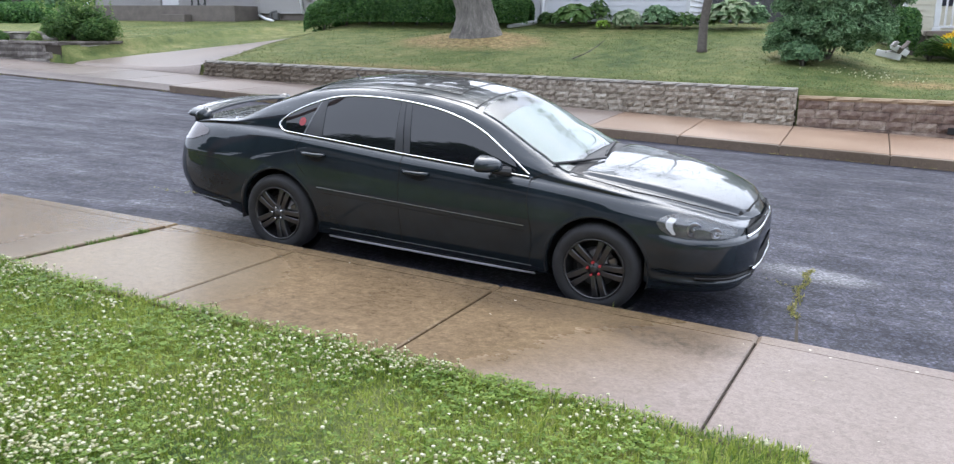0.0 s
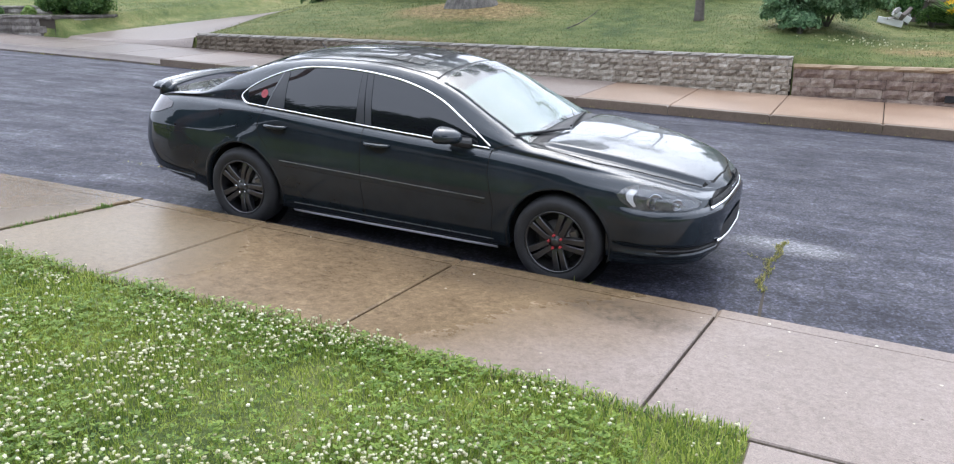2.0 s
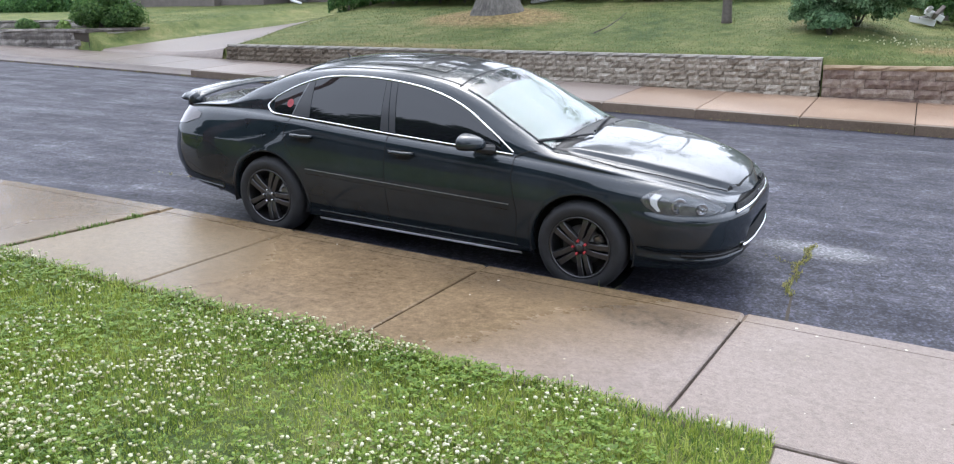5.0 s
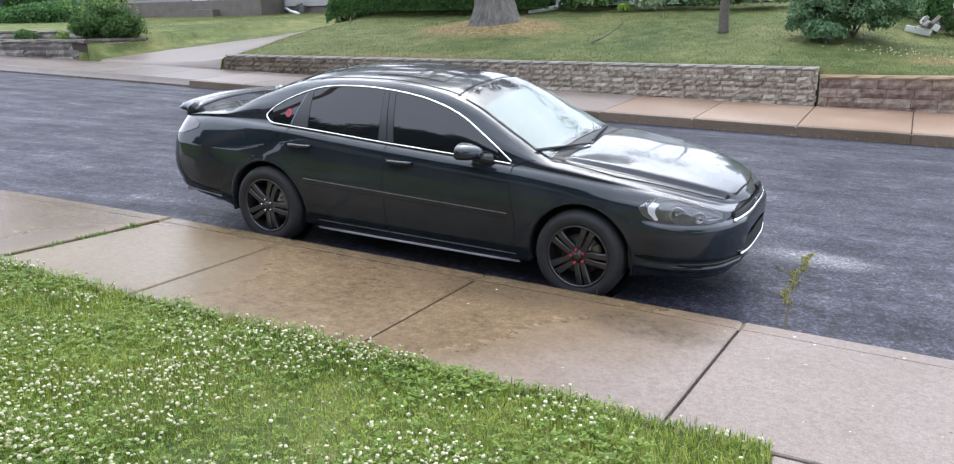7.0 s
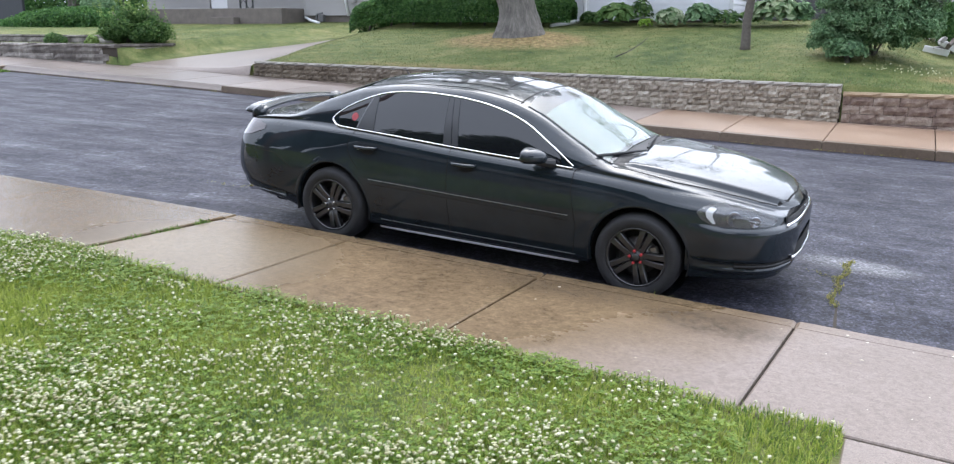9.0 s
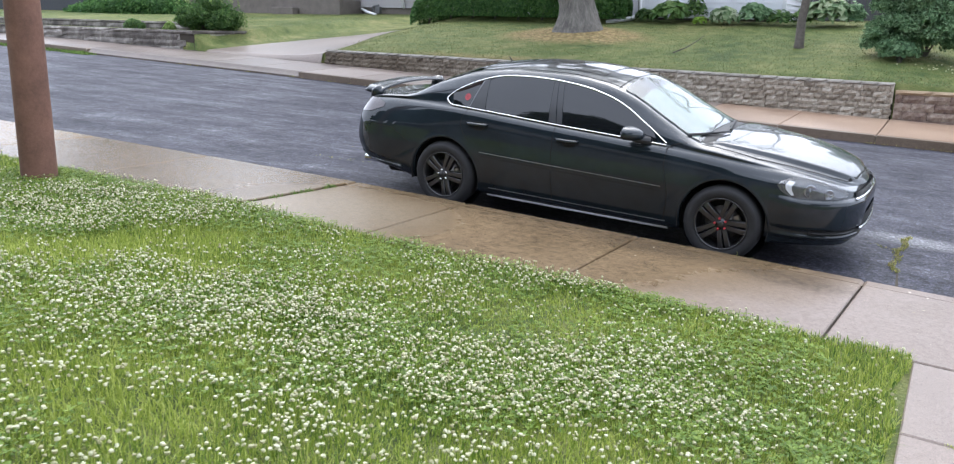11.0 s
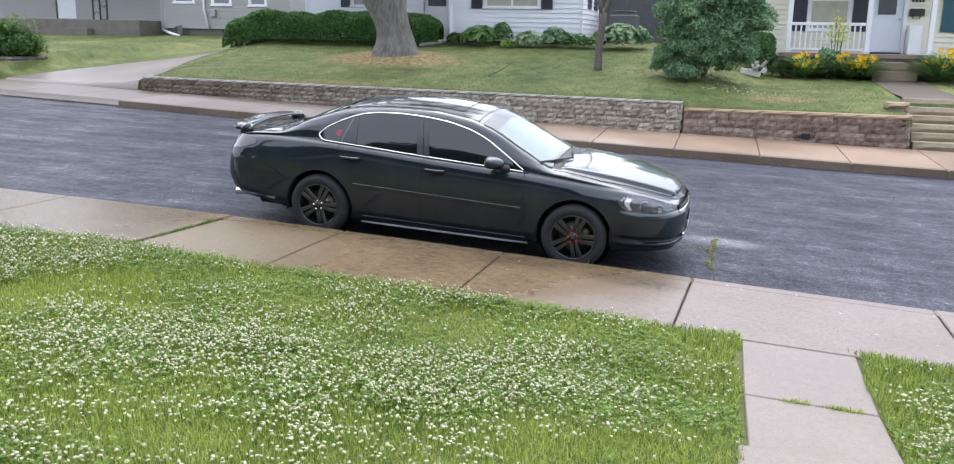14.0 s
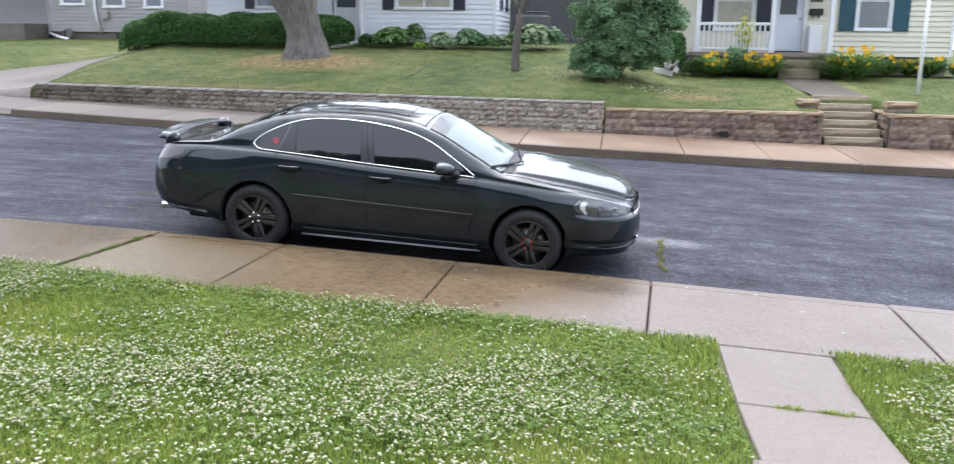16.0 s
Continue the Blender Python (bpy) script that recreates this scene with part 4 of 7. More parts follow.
part("sunroof", fast_mesh("sunroof", V, F, M_WETGLASS, True), car, "dark glass sunroof panel")
part("roof_seam", mesh_of("roof_seam", *joined([line_on_top([(-1.955, -0.455), (-1.955, 0.455)], 0.008, 0.005), line_on_top([(-1.335, -0.455), (-1.335, 0.455)], 0.008, 0.005), line_on_top([(-1.955, -0.455), (-1.335, -0.455)], 0.010, 0.005), line_on_top([(-1.955, 0.455), (-1.335, 0.455)], 0.010, 0.005), line_on_top([(-1.135, -0.60), (-1.115, -0.3), (-1.11, 0), (-1.115, 0.3), (-1.135, 0.60)], 0.009, 0.003)]), M_GAP), car)
for s in (-1, 1):
    part("roof_ditch", mesh_of("roof_ditch", *line_on_top([(-1.12, s * (c_raily(-1.12) * 0.90)), (-1.8, s * 0.545), (-2.6, s * 0.545), (-3.1, s * 0.575)], 0.012), M_GAP), car)
    part("bonnet_gap", mesh_of("bonnet_gap", *line_on_top([(-0.28, s * 0.748), (-0.1, s * 0.752), (0.2, s * 0.742), (0.4, s * 0.700), (0.6, s * 0.645), (0.8, s * 0.56), (0.90, s * 0.475)], 0.008), M_GAP), car)
    part("boot_gap", mesh_of("boot_gap", *line_on_top([(-3.40, s * 0.665), (-3.72, s * 0.66)], 0.008), M_GAP), car)
part("bonnet_gap", mesh_of("bonnet_gap", *line_on_top([(0.90, -0.475), (0.955, -0.3), (0.98, 0), (0.955, 0.3), (0.90, 0.475)], 0.010), M_GAP), car)
part("cowl", fast_mesh("cowl", *patch_on_top(-0.30, -0.20, lambda x: -0.70, lambda x: 0.70, 0.003, 4, 24), M_BLACK), car, "black cowl below the windscreen")
for (xa, ya), (xb, yb_) in (((-0.165, -0.27), (-0.415, -0.735)), ((-0.19, -0.16), (-0.29, 0.53))):
    P = [(xa + (xb - xa) * t, ya + (yb_ - ya) * t, top_z(xa + (xb - xa) * t, ya + (yb_ - ya) * t) + 0.014 + 0.012 * math.sin(math.pi * t)) for t in np.linspace(0, 0.72, 9)]
    wp = part("wiper", mesh_of("wiper", *tube_vf(P, [0.009] * 3 + [0.008] * 3 + [0.007] * 3, 6), M_BLACK), car, "black wiper arm at rest")
    P = [(xa + (xb - xa) * t - 0.012, ya + (yb_ - ya) * t, top_z(xa + (xb - xa) * t - 0.012, ya + (yb_ - ya) * t) + 0.017) for t in np.linspace(0.22, 1, 12)]
    part("wiper_blade", mesh_of("wiper_blade", *tube_vf(P, [0.006] + [0.0105] * 10 + [0.006], 6), M_BLACK), wp)
part("aerial", mesh_of("aerial", *tube_vf([(-2.52, 0.0, 1.40), (-2.57, 0.0, 1.44), (-2.60, 0.0, 1.475)], [0.022, 0.008, 0.003], 8), M_BLACK), car)

# spoiler
V, F = [], []
ys_ = np.linspace(-0.66, 0.66, 25)
for y in ys_:
    e = 1 - abs(y / 0.66) ** 6
    zc, xc = 1.062 + 0.036 * (1 - (y / 0.66) ** 2) - (0.03 if abs(y) > 0.62 else 0), -3.85 + 0.06 * (1 - (y / 0.66) ** 2) * -1
    for dx, dz in ((0.11, -0.008), (0.08, 0.014), (0.0, 0.022), (-0.09, 0.020), (-0.13, 0.008), (-0.09, -0.006), (0.0, -0.012)):
        V.append((xc + dx, y, zc + dz))
for i in range(24):
    F += [(7 * i + k, 7 * i + (k + 1) % 7, 7 * i + 7 + (k + 1) % 7, 7 * i + 7 + k) for k in range(7)]
F += [tuple(range(6, -1, -1)), tuple(range(24 * 7, 25 * 7))]
sp = part("spoiler", mesh_of("spoiler", V, F, M_PAINT, True), car, "black boot-lid spoiler on end posts")
for s in (-1, 1):
    part("spoiler_post", mesh_of("spoiler_post", *tube_vf([(-3.84, s * 0.60, top_z(-3.84, 0.60) - 0.01), (-3.85, s * 0.61, 1.06), (-3.86, s * 0.62, 1.085)], [0.085, 0.07, 0.06], 10), M_PAINT, True), sp)


# front: grille, badge bar, lower intakes, bumper line
def face_x(y, z):
    """Where the nose lies for a place across it."""
    lo, hi = 0.3, X_NOSE
    for _ in range(24):
        m_ = (lo + hi) / 2
        if side_y(m_, min(z, c_belt(m_))) > abs(y) and c_railz(m_) + 0.02 > z - 0.02:
            lo = m_
        else:
            hi = m_
    return lo


def front_patch(ylo, yhi, zlo, zhi, off, n=28, m=5):
    P = np.zeros((n, m, 3))
    for i, y in enumerate(np.linspace(ylo, yhi, n)):
        for j, u in enumerate(np.linspace(0, 1, m)):
            t = abs(y) / max(abs(ylo), abs(yhi))
            z = zlo(t) * (1 - u) + zhi(t) * u
            P[i, j] = (face_x(y, z) + off, y, z)
    return grid_vf(P)


def plan_path(z, n=16):
    """The nose's plan at a height, from one flank round to the other."""
    xs_ = [0.36 + 0.66 * (i / n) ** 0.8 for i in range(n)]
    side = [(x, -side_y(x, min(z, c_belt(x) - 0.01))) for x in xs_]
    ye = -side[-1][1]
    mid = [(1.02 + 0.016 * (1 - (y / ye) ** 2), y) for y in np.linspace(-ye, ye, 11)[1:-1]]
    return side + mid + [(x, -y) for x, y in reversed(side)]


def round_nose(rows, i0=0, i1=None, n=16):
    """A shell round the nose: rows of (height, how far proud); it stands off along the plan's normals."""
    P = []
    for z, off in rows:
        pl_ = plan_path(z, n)[i0:i1]
        line = []
        for i, (x, y) in enumerate(pl_):
            a, b = pl_[max(i - 1, 0)], pl_[min(i + 1, len(pl_) - 1)]
            L = math.hypot(b[0] - a[0], b[1] - a[1]) or 1
            nx, ny = (b[1] - a[1]) / L, -(b[0] - a[0]) / L
            fade = step01(0.36, 0.60, x)
            line.append((x + nx * off * fade + 0.0, y + ny * off * fade, z))
        P.append(line)
    return grid_vf(np.array(P))


bp_ = part("front_bumper", fast_mesh("front_bumper", *round_nose([(0.668, -0.004), (0.660, 0.004), (0.650, 0.018), (0.636, 0.030), (0.615, 0.036), (0.57, 0.039), (0.50, 0.038), (0.43, 0.034), (0.405, 0.031), (0.398, 0.012), (0.345, 0.010), (0.338, 0.024), (0.322, 0.020), (0.300, 0.006), (0.285, -0.03)]), M_PAINT, True), car, "black painted front bumper")
part("air_slot", fast_mesh("air_slot", *round_nose([(0.394, 0.0145), (0.349, 0.0125)], 7, -7), M_SHUT), bp_, "dark air slot")
part("slot_blade", fast_mesh("slot_blade", *round_nose([(0.379, 0.014), (0.376, 0.024), (0.370, 0.026), (0.364, 0.022), (0.362, 0.012)], 7, -7), M_BLACK, True), bp_)
part("lower_intake", fast_mesh("lower_intake", *front_patch(-0.44, 0.44, lambda t: 0.405, lambda t: 0.52 - 0.03 * t**2, 0.047), M_SHUT), bp_, "black lower air intake")
part("intake_trim", mesh_of("intake_trim", *tube_vf([(face_x(y, 0.40) + 0.046, y, 0.385 + 0.012 * (abs(y) / 0.5) ** 2) for y in np.linspace(-0.46, 0.46, 21)], 0.013, 8), M_CHROME, True), bp_, "bright trim under the intake")
gr = part("grille", fast_mesh("grille", *front_patch(-0.53, 0.53, lambda t: 0.655 - 0.015 * t * t, lambda t: 0.735 - 0.025 * t * t, 0.008), M_SHUT), car, "black mesh grille")
for q in np.linspace(0.14, 0.86, 5):
    part("grille_blade", mesh_of("grille_blade", *tube_vf([(face_x(y, 0.69) + 0.013, y, (0.655 - 0.015 * (y / 0.53) ** 2) * (1 - q) + (0.735 - 0.025 * (y / 0.53) ** 2) * q) for y in np.linspace(-0.52, 0.52, 21)], 0.0035, 5), M_BLACK), gr)
for y in np.linspace(-0.5, 0.5, 41):
    part("grille_bar", mesh_of("grille_bar", *tube_vf([(face_x(y, 0.68) + 0.011, y, 0.658 - 0.015 * (y / 0.53) ** 2), (face_x(y, 0.71) + 0.011, y, 0.732 - 0.025 * (y / 0.53) ** 2)], 0.003, 4), M_BLACK), gr)
part("chrome_bar", mesh_of("chrome_bar", *tube_vf([(face_x(y, 0.66) + 0.024, y, 0.664 - 0.010 * (y / 0.56) ** 2) for y in np.linspace(-0.565, 0.565, 27)], 0.013, 8), M_CHROME, True), gr, "chrome bar under the grille")
part("badge", mesh_of("badge", *box_vf(1.048, 1.058, -0.075, 0.075, 0.682, 0.716, 0.006), M_CHROME), gr, "plain bright emblem")
for s in (-1, 1):
    part("exhaust_tip", mesh_of("exhaust_tip", *tube_vf([(-3.7, s * 0.60, 0.30), (-3.93, s * 0.60, 0.298), (-3.985, s * 0.60, 0.295)], [0.034, 0.036, 0.040], 16, False), M_CHROME, True), car, "chrome exhaust tip")
for s in (-1, 1):
    part("rear_bumper_gap", mesh_of("rear_bumper_gap", *strip_on_side([(-3.22, 0.60), (-3.45, 0.735), (-3.70, 0.74)], 0.008, 0.002, s, 0.003), M_GAP), car)

# the round red sticker in the rear quarter glass
V, F = [], []
for k in range(20):
    a = 2 * math.pi * k / 20
    x, z = -2.630 + 0.033 * math.cos(a), 1.125 + 0.033 * math.sin(a)
    V.append((x, -(side_y(x, z) + 0.004), z))
part("sticker", mesh_of("sticker", V, [tuple(range(20))], M_STICK), car, "round red sticker")


def spoke_pair(k):
    """One of five broad arms, split by a slot into two blades."""
    a = 2 * math.pi * k / 5
    ca, sa = math.cos(a), math.sin(a)
    out = []
    for side in (-1, 1):
        V = []
        for r, o, hw, y in ((0.050, 0.0215, 0.0215, 0.010), (0.085, 0.0245, 0.0205, 0.002), (0.14, 0.0280, 0.0215, -0.005), (0.19, 0.0315, 0.023, -0.005), (0.219, 0.035, 0.026, 0.000)):
            for dy, q in ((0.050, -1.0), (y + 0.005, -0.98), (y, -0.80), (y, 0.80), (y + 0.005, 0.98), (0.050, 1.0)):
                t = side * o + q * hw
                V.append((r * ca - t * sa, dy, r * sa + t * ca))
        F = [(6 * i + j, 6 * i + j + 1, 6 * i + 7 + j, 6 * i + 6 + j) for i in range(4) for j in range(5)]
        out.append((V, F))
    return out


def wheel(at, s, nuts, turn):
    """A wheel about its hub, its face towards -y."""
    tyre = lathe_vf([(0.215, 0.03), (0.226, 0.004), (0.238, -0.004), (0.262, -0.013), (0.288, -0.013), (0.306, -0.006), (0.308, -0.003), (0.322, 0.012), (0.333, 0.036), (0.336, 0.06), (0.336, 0.17), (0.32, 0.205), (0.23, 0.2)], 64)
    lip = lathe_vf([(0.228, 0.014), (0.231, -0.003), (0.226, -0.008), (0.218, -0.005), (0.214, 0.012), (0.205, 0.05), (0.200, 0.10), (0.19, 0.17)], 64)
    disc = lathe_vf([(0.150, 0.085), (0.150, 0.072), (0.075, 0.072), (0.07, 0.055), (0.001, 0.055)], 40)
    hubc = lathe_vf([(0.001, -0.010), (0.022, -0.009), (0.029, -0.004), (0.031, 0.006), (0.034, 0.012), (0.066, 0.012), (0.074, 0.018), (0.078, 0.04)], 30)
    m_ = Matrix.Translation((at, s * 0.915, 0.335)) @ Matrix.Diagonal((1, -s, 1, 1)) @ Matrix.Rotation(radians(turn), 4, "Y")
    part("tyre", mesh_of("tyre", *tyre, M_TYRE, True), car, "black tyre", m_)
    rim = part("rim", mesh_of("rim", *lip, M_RIM, True), car, "black five-arm split-spoke alloy wheel", m_)
    for k in range(5):
        for V, F in spoke_pair(k):
            part("spoke", mesh_of("spoke", V, F, M_RIM), rim)
    part("brake_disc", mesh_of("brake_disc", *disc, M_DISC, True), rim)
    part("back_plate", mesh_of("back_plate", *lathe_vf([(0.001, 0.12), (0.2, 0.12)], 32), M_SHUT), rim)
    part("caliper", mesh_of("caliper", *box_vf(-0.035, 0.035, 0.052, 0.10, 0.10, 0.165, 0.012), M_DISC), rim, "grey brake caliper", Matrix.Rotation(radians(turn + 60), 4, "Y"))
    part("hub_cap", mesh_of("hub_cap", *hubc, M_RIM, True), rim)
    for k in range(5):
        a = 2 * math.pi * (k + 0.5) / 5
        V, F = tube_vf([(0.050 * math.cos(a), 0.016, 0.050 * math.sin(a)), (0.050 * math.cos(a), -0.008, 0.050 * math.sin(a)), (0.050 * math.cos(a), -0.013, 0.050 * math.sin(a))], [0.0115, 0.0105, 0.006], 6)
        part("wheel_nut", mesh_of("wheel_nut", V, F, M_RED if nuts == "red" else M_CHROME), rim, "red wheel nut" if nuts == "red" else "bright wheel nut")


for at, nuts, turn in ((0.0, "red", 2), (-2.807, "steel", 4)):
    for s in (-1, 1):
        wheel(at, s, nuts, turn)

# ---------------------------------------------------------------- houses
def lap_siding(x0, x1, y, z0, z1, holes=(), pitch=0.14, depth=0.026):
    """Lapped boards on a wall facing -y, broken at the openings (rows of x0, x1, z0, z1)."""
    V, F = [], []
    z = z0
    while z < z1 - 0.01:
        zt = min(z + pitch, z1)
        cuts = [(x0, x1)]
        for a, b, c, d in holes:
            if c < zt - 0.02 and d > z + 0.02:
                cuts = [s for u, v in cuts for s in ((u, min(v, a)), (max(u, b), v)) if s[1] - s[0] > 0.01]
        for a, b in cuts:
            n = len(V)
            V += [(a, y, z), (b, y, z), (b, y - depth, z), (a, y - depth, z), (a, y - 0.001, zt), (b, y - 0.001, zt)]
            F += [(n, n + 1, n + 2, n + 3), (n + 3, n + 2, n + 5, n + 4)]
        z = zt
    return V, F


def turned(vf, x, y, turn):
    """Moves a wall facing -y, built about x = 0, y = 0, to its place and heading."""
    c, s = math.cos(turn), math.sin(turn)
    return [(x + a * c - b * s, y + a * s + b * c, z) for a, b, z in vf[0]], vf[1]


def window(house, x0, x1, z0, z1, y, pane=M_PANE, shutters=None, sw=0.36, bars=1, frame=M_WHITE, sh_z=0.0):
    w = part("window", boxes_me("window", frame, [(x0 - 0.09, x0, y - 0.05, y + 0.04, z0 - 0.07, z1 + 0.09), (x1, x1 + 0.09, y - 0.05, y + 0.04, z0 - 0.07, z1 + 0.09),
                                                  (x0, x1, y - 0.05, y + 0.04, z1, z1 + 0.09)], 0.008), house, "white-framed window")
    part("window_sill", box_me("window_sill", frame, x0 - 0.12, x1 + 0.12, y - 0.085, y + 0.03, z0 - 0.075, z0, 0.01), w)
    n = bars + 1
    for i in range(n):
        a, b = x0 + (x1 - x0) * i / n, x0 + (x1 - x0) * (i + 1) / n
        part("pane", box_me("pane", pane, a + 0.03, b - 0.03, y + 0.0, y + 0.012, z0 + 0.03, z1 - 0.03), w)
        part("sash", boxes_me("sash", frame, [(a, a + 0.03, y - 0.02, y + 0.02, z0, z1), (b - 0.03, b, y - 0.02, y + 0.02, z0, z1), (a + 0.03, b - 0.03, y - 0.02, y + 0.02, z0, z0 + 0.03), (a + 0.03, b - 0.03, y - 0.02, y + 0.02, z1 - 0.03, z1),
                                              (a + 0.03, b - 0.03, y - 0.015, y + 0.015, (z0 + z1) / 2 - 0.015, (z0 + z1) / 2 + 0.015)]), w)
    if shutters:
        for a in (x0 - 0.10 - sw, x1 + 0.10):
            rows = [(a, a + 0.05, y - 0.090, y - 0.02, z0 - 0.06 + sh_z, z1 + 0.08), (a + sw - 0.05, a + sw, y - 0.090, y - 0.02, z0 - 0.06 + sh_z, z1 + 0.08)]
            rows.append((a + 0.05, a + sw - 0.05, y - 0.076, y - 0.02, z0 - 0.06 + sh_z, z1 + 0.08))
            z = z0 - 0.03 + sh_z
            while z < z1:
                rows.append((a + 0.055, a + sw - 0.055, y - 0.084, y - 0.0765, z, z + 0.06))
                z += 0.085
            part("shutter", boxes_me("shutter", shutters, rows), house, "dark louvred shutter")


def gable_roof(house, x0, x1, y0, y1, z, rise, mat=M_ROOF, over=0.35):
    ym = (y0 + y1) / 2
    V = [(x, y, zz + d) for x in (x0 - over, x1 + over) for y, zz in ((y0 - over, z - 0.12), (ym, z + rise), (y1 + over, z - 0.12)) for d in (0, 0.14)]
    F = [(0, 2, 8, 6), (1, 7, 9, 3), (2, 4, 10, 8), (3, 9, 11, 5), (0, 6, 7, 1), (4, 5, 11, 10), (0, 1, 3, 2), (2, 3, 5, 4), (6, 8, 9, 7), (8, 10, 11, 9)]
    part("roof", mesh_of("roof", V, F, mat), house, "grey shingled gable roof")


def shell(house, mat, x0, x1, y0, y1, z0, z1, holes=(), sides=True):
    """Walls with thickness behind lapped siding; the front has its openings cut."""
    rows = []
    xs_ = sorted({x0, x1, *[h[0] for h in holes], *[h[1] for h in holes]})
    for a, b in zip(xs_[:-1], xs_[1:]):
        zz = [(z0, z1)]
        for h in holes:
            if h[0] < b - 0.001 and h[1] > a + 0.001:
                zz = [s for u, v in zz for s in ((u, min(v, h[2])), (max(u, h[3]), v)) if s[1] - s[0] > 0.01]
        rows += [(a, b, y0 + 0.004, y0 + 0.16, u, v) for u, v in zz]
    rows += [(x0, x0 + 0.15, y0 + 0.16, y1, z0, z1), (x1 - 0.15, x1, y0 + 0.16, y1, z0, z1), (x0 + 0.15, x1 - 0.15, y1 - 0.15, y1, z0, z1)]
    part("wall", boxes_me("wall", mat, rows), house)
    part("siding", mesh_of("siding", *lap_siding(x0 - 0.01, x1 + 0.01, y0, z0, z1, holes), mat), house, "horizontal lapped siding")
    if sides:
        part("siding", mesh_of("siding", *turned(lap_siding(0, y1 - y0, 0, z0, z1), x1 + 0.004, y0, math.pi / 2), mat), house)
        part("siding", mesh_of("siding", *turned(lap_siding(0, y1 - y0, 0, z0, z1), x0 - 0.004, y1, -math.pi / 2), mat), house)
    for x in (x0, x1):
        part("corner_board", box_me("corner_board", M_WHITE if mat is not M_SIDE_G else mat, x - 0.05, x + 0.05, y0 - 0.03, y0 + 0.03, z0, z1, 0.006), house)
    part("floor", box_me("floor", M_FOUND, x0 + 0.16, x1 - 0.16, y0 + 0.17, y1 - 0.16, z0 - 0.1, z0), house)


# white house in the middle
hw = thing("house", "white clapboard house with dark shutters behind hostas", "house", group="houses across the street")
shell(hw, M_SIDE_W, -6.80, -2.83, 17.85, 26.0, 2.25, 4.75, [(-5.74, -4.13, 3.26, 4.55)])
window(hw, -5.74, -4.13, 3.26, 4.55, 17.87, M_CURTAIN, M_NAVY, 0.34, 1)
part("foundation", box_me("foundation", M_FOUND, -6.76, -2.87, 17.90, 25.9, 1.6, 2.25), hw)
shell(hw, M_SIDE_W, -12.2, -6.86, 18.9, 26.0, 2.25, 4.75, [(-8.1, -7.2, 2.35, 4.4), (-10.55, -9.6, 3.3, 4.5)], False)
window(hw, -10.55, -9.6, 3.3, 4.5, 18.92, M_PANE, M_NAVY, 0.3, 0)
part("foundation", box_me("foundation", M_FOUND, -12.1, -6.9, 18.95, 25.9, 1.6, 2.25), hw)
dr = part("door", box_me("door", M_WHITE, -8.07, -7.23, 18.93, 18.98, 2.36, 4.38, 0.01), hw, "white storm door")
part("door_pane", box_me("door_pane", M_PANE, -7.95, -7.35, 18.915, 18.932, 3.3, 4.25), dr)
gable_roof(hw, -12.2, -2.83, 17.85, 26.0, 4.75, 0.3)
part("downpipe", mesh_of("downpipe", *tube_vf([(-6.84, 17.78, 4.75), (-6.84, 17.78, 2.35), (-6.95, 17.55, 2.22), (-7.5, 16.9, 2.08)], 0.062, 8), M_WHITE, True), hw, "white downpipe with a long spout")
for wx in (18.9, 20.2):
    w = part("window", box_me("window", M_NAVY, -2.835, -2.79, wx, wx + 0.7, 3.25, 4.3, 0.01), hw, "dark side window")
    part("pane", box_me("pane", M_PANE, -2.79, -2.782, wx + 0.08, wx + 0.62, 3.33, 4.22), w)

# cream house with the porch
hc = thing("house", "cream sided house with a railed porch and teal shutters", "house", group="houses across the street")
shell(hc, M_SIDE_C, 2.30, 9.95, 18.45, 27.0, 2.02, 4.78, [(5.06, 5.97, 2.12, 4.15), (3.55, 4.55, 2.75, 4.3), (7.42, 8.24, 2.78, 4.3)])
window(hc, 7.42, 8.24, 2.78, 4.3, 18.47, M_PANE, M_TEAL, 0.42, 0)
window(hc, 3.55, 4.55, 2.75, 4.3, 18.47, M_CURTAIN, M_NAVY, 0.40, 0)
part("foundation", box_me("foundation", M_FOUND, 2.34, 9.9, 18.5, 26.9, 1.3, 2.02), hc)
dr = part("door", box_me("door", plain("pale_door", (0.66, 0.68, 0.74), 0.35, vary=0.04), 5.09, 5.94, 18.50, 18.55, 2.14, 4.12, 0.01), hc, "pale grey front door")
part("door_pane", box_me("door_pane", M_PANE, 5.30, 5.76, 18.488, 18.502, 3.16, 3.95), dr)
part("door_frame", boxes_me("door_frame", M_WHITE, [(4.98, 5.09, 18.40, 18.56, 2.12, 4.22), (5.94, 6.05, 18.40, 18.56, 2.12, 4.22), (5.09, 5.94, 18.40, 18.56, 4.12, 4.22)], 0.008), hc)
part("threshold", box_me("threshold", M_BLACK, 5.05, 5.98, 18.36, 18.52, 2.105, 2.14, 0.006), hc)
part("door_knob", mesh_of("door_knob", *tube_vf([(5.86, 18.50, 3.05), (5.86, 18.44, 3.05)], 0.03, 10), M_CHROME, True), dr)
mb = part("mailbox", box_me("mailbox", M_BLACK, 6.09, 6.45, 18.30, 18.44, 3.14, 3.32, 0.02), hc, "black wall mailbox")
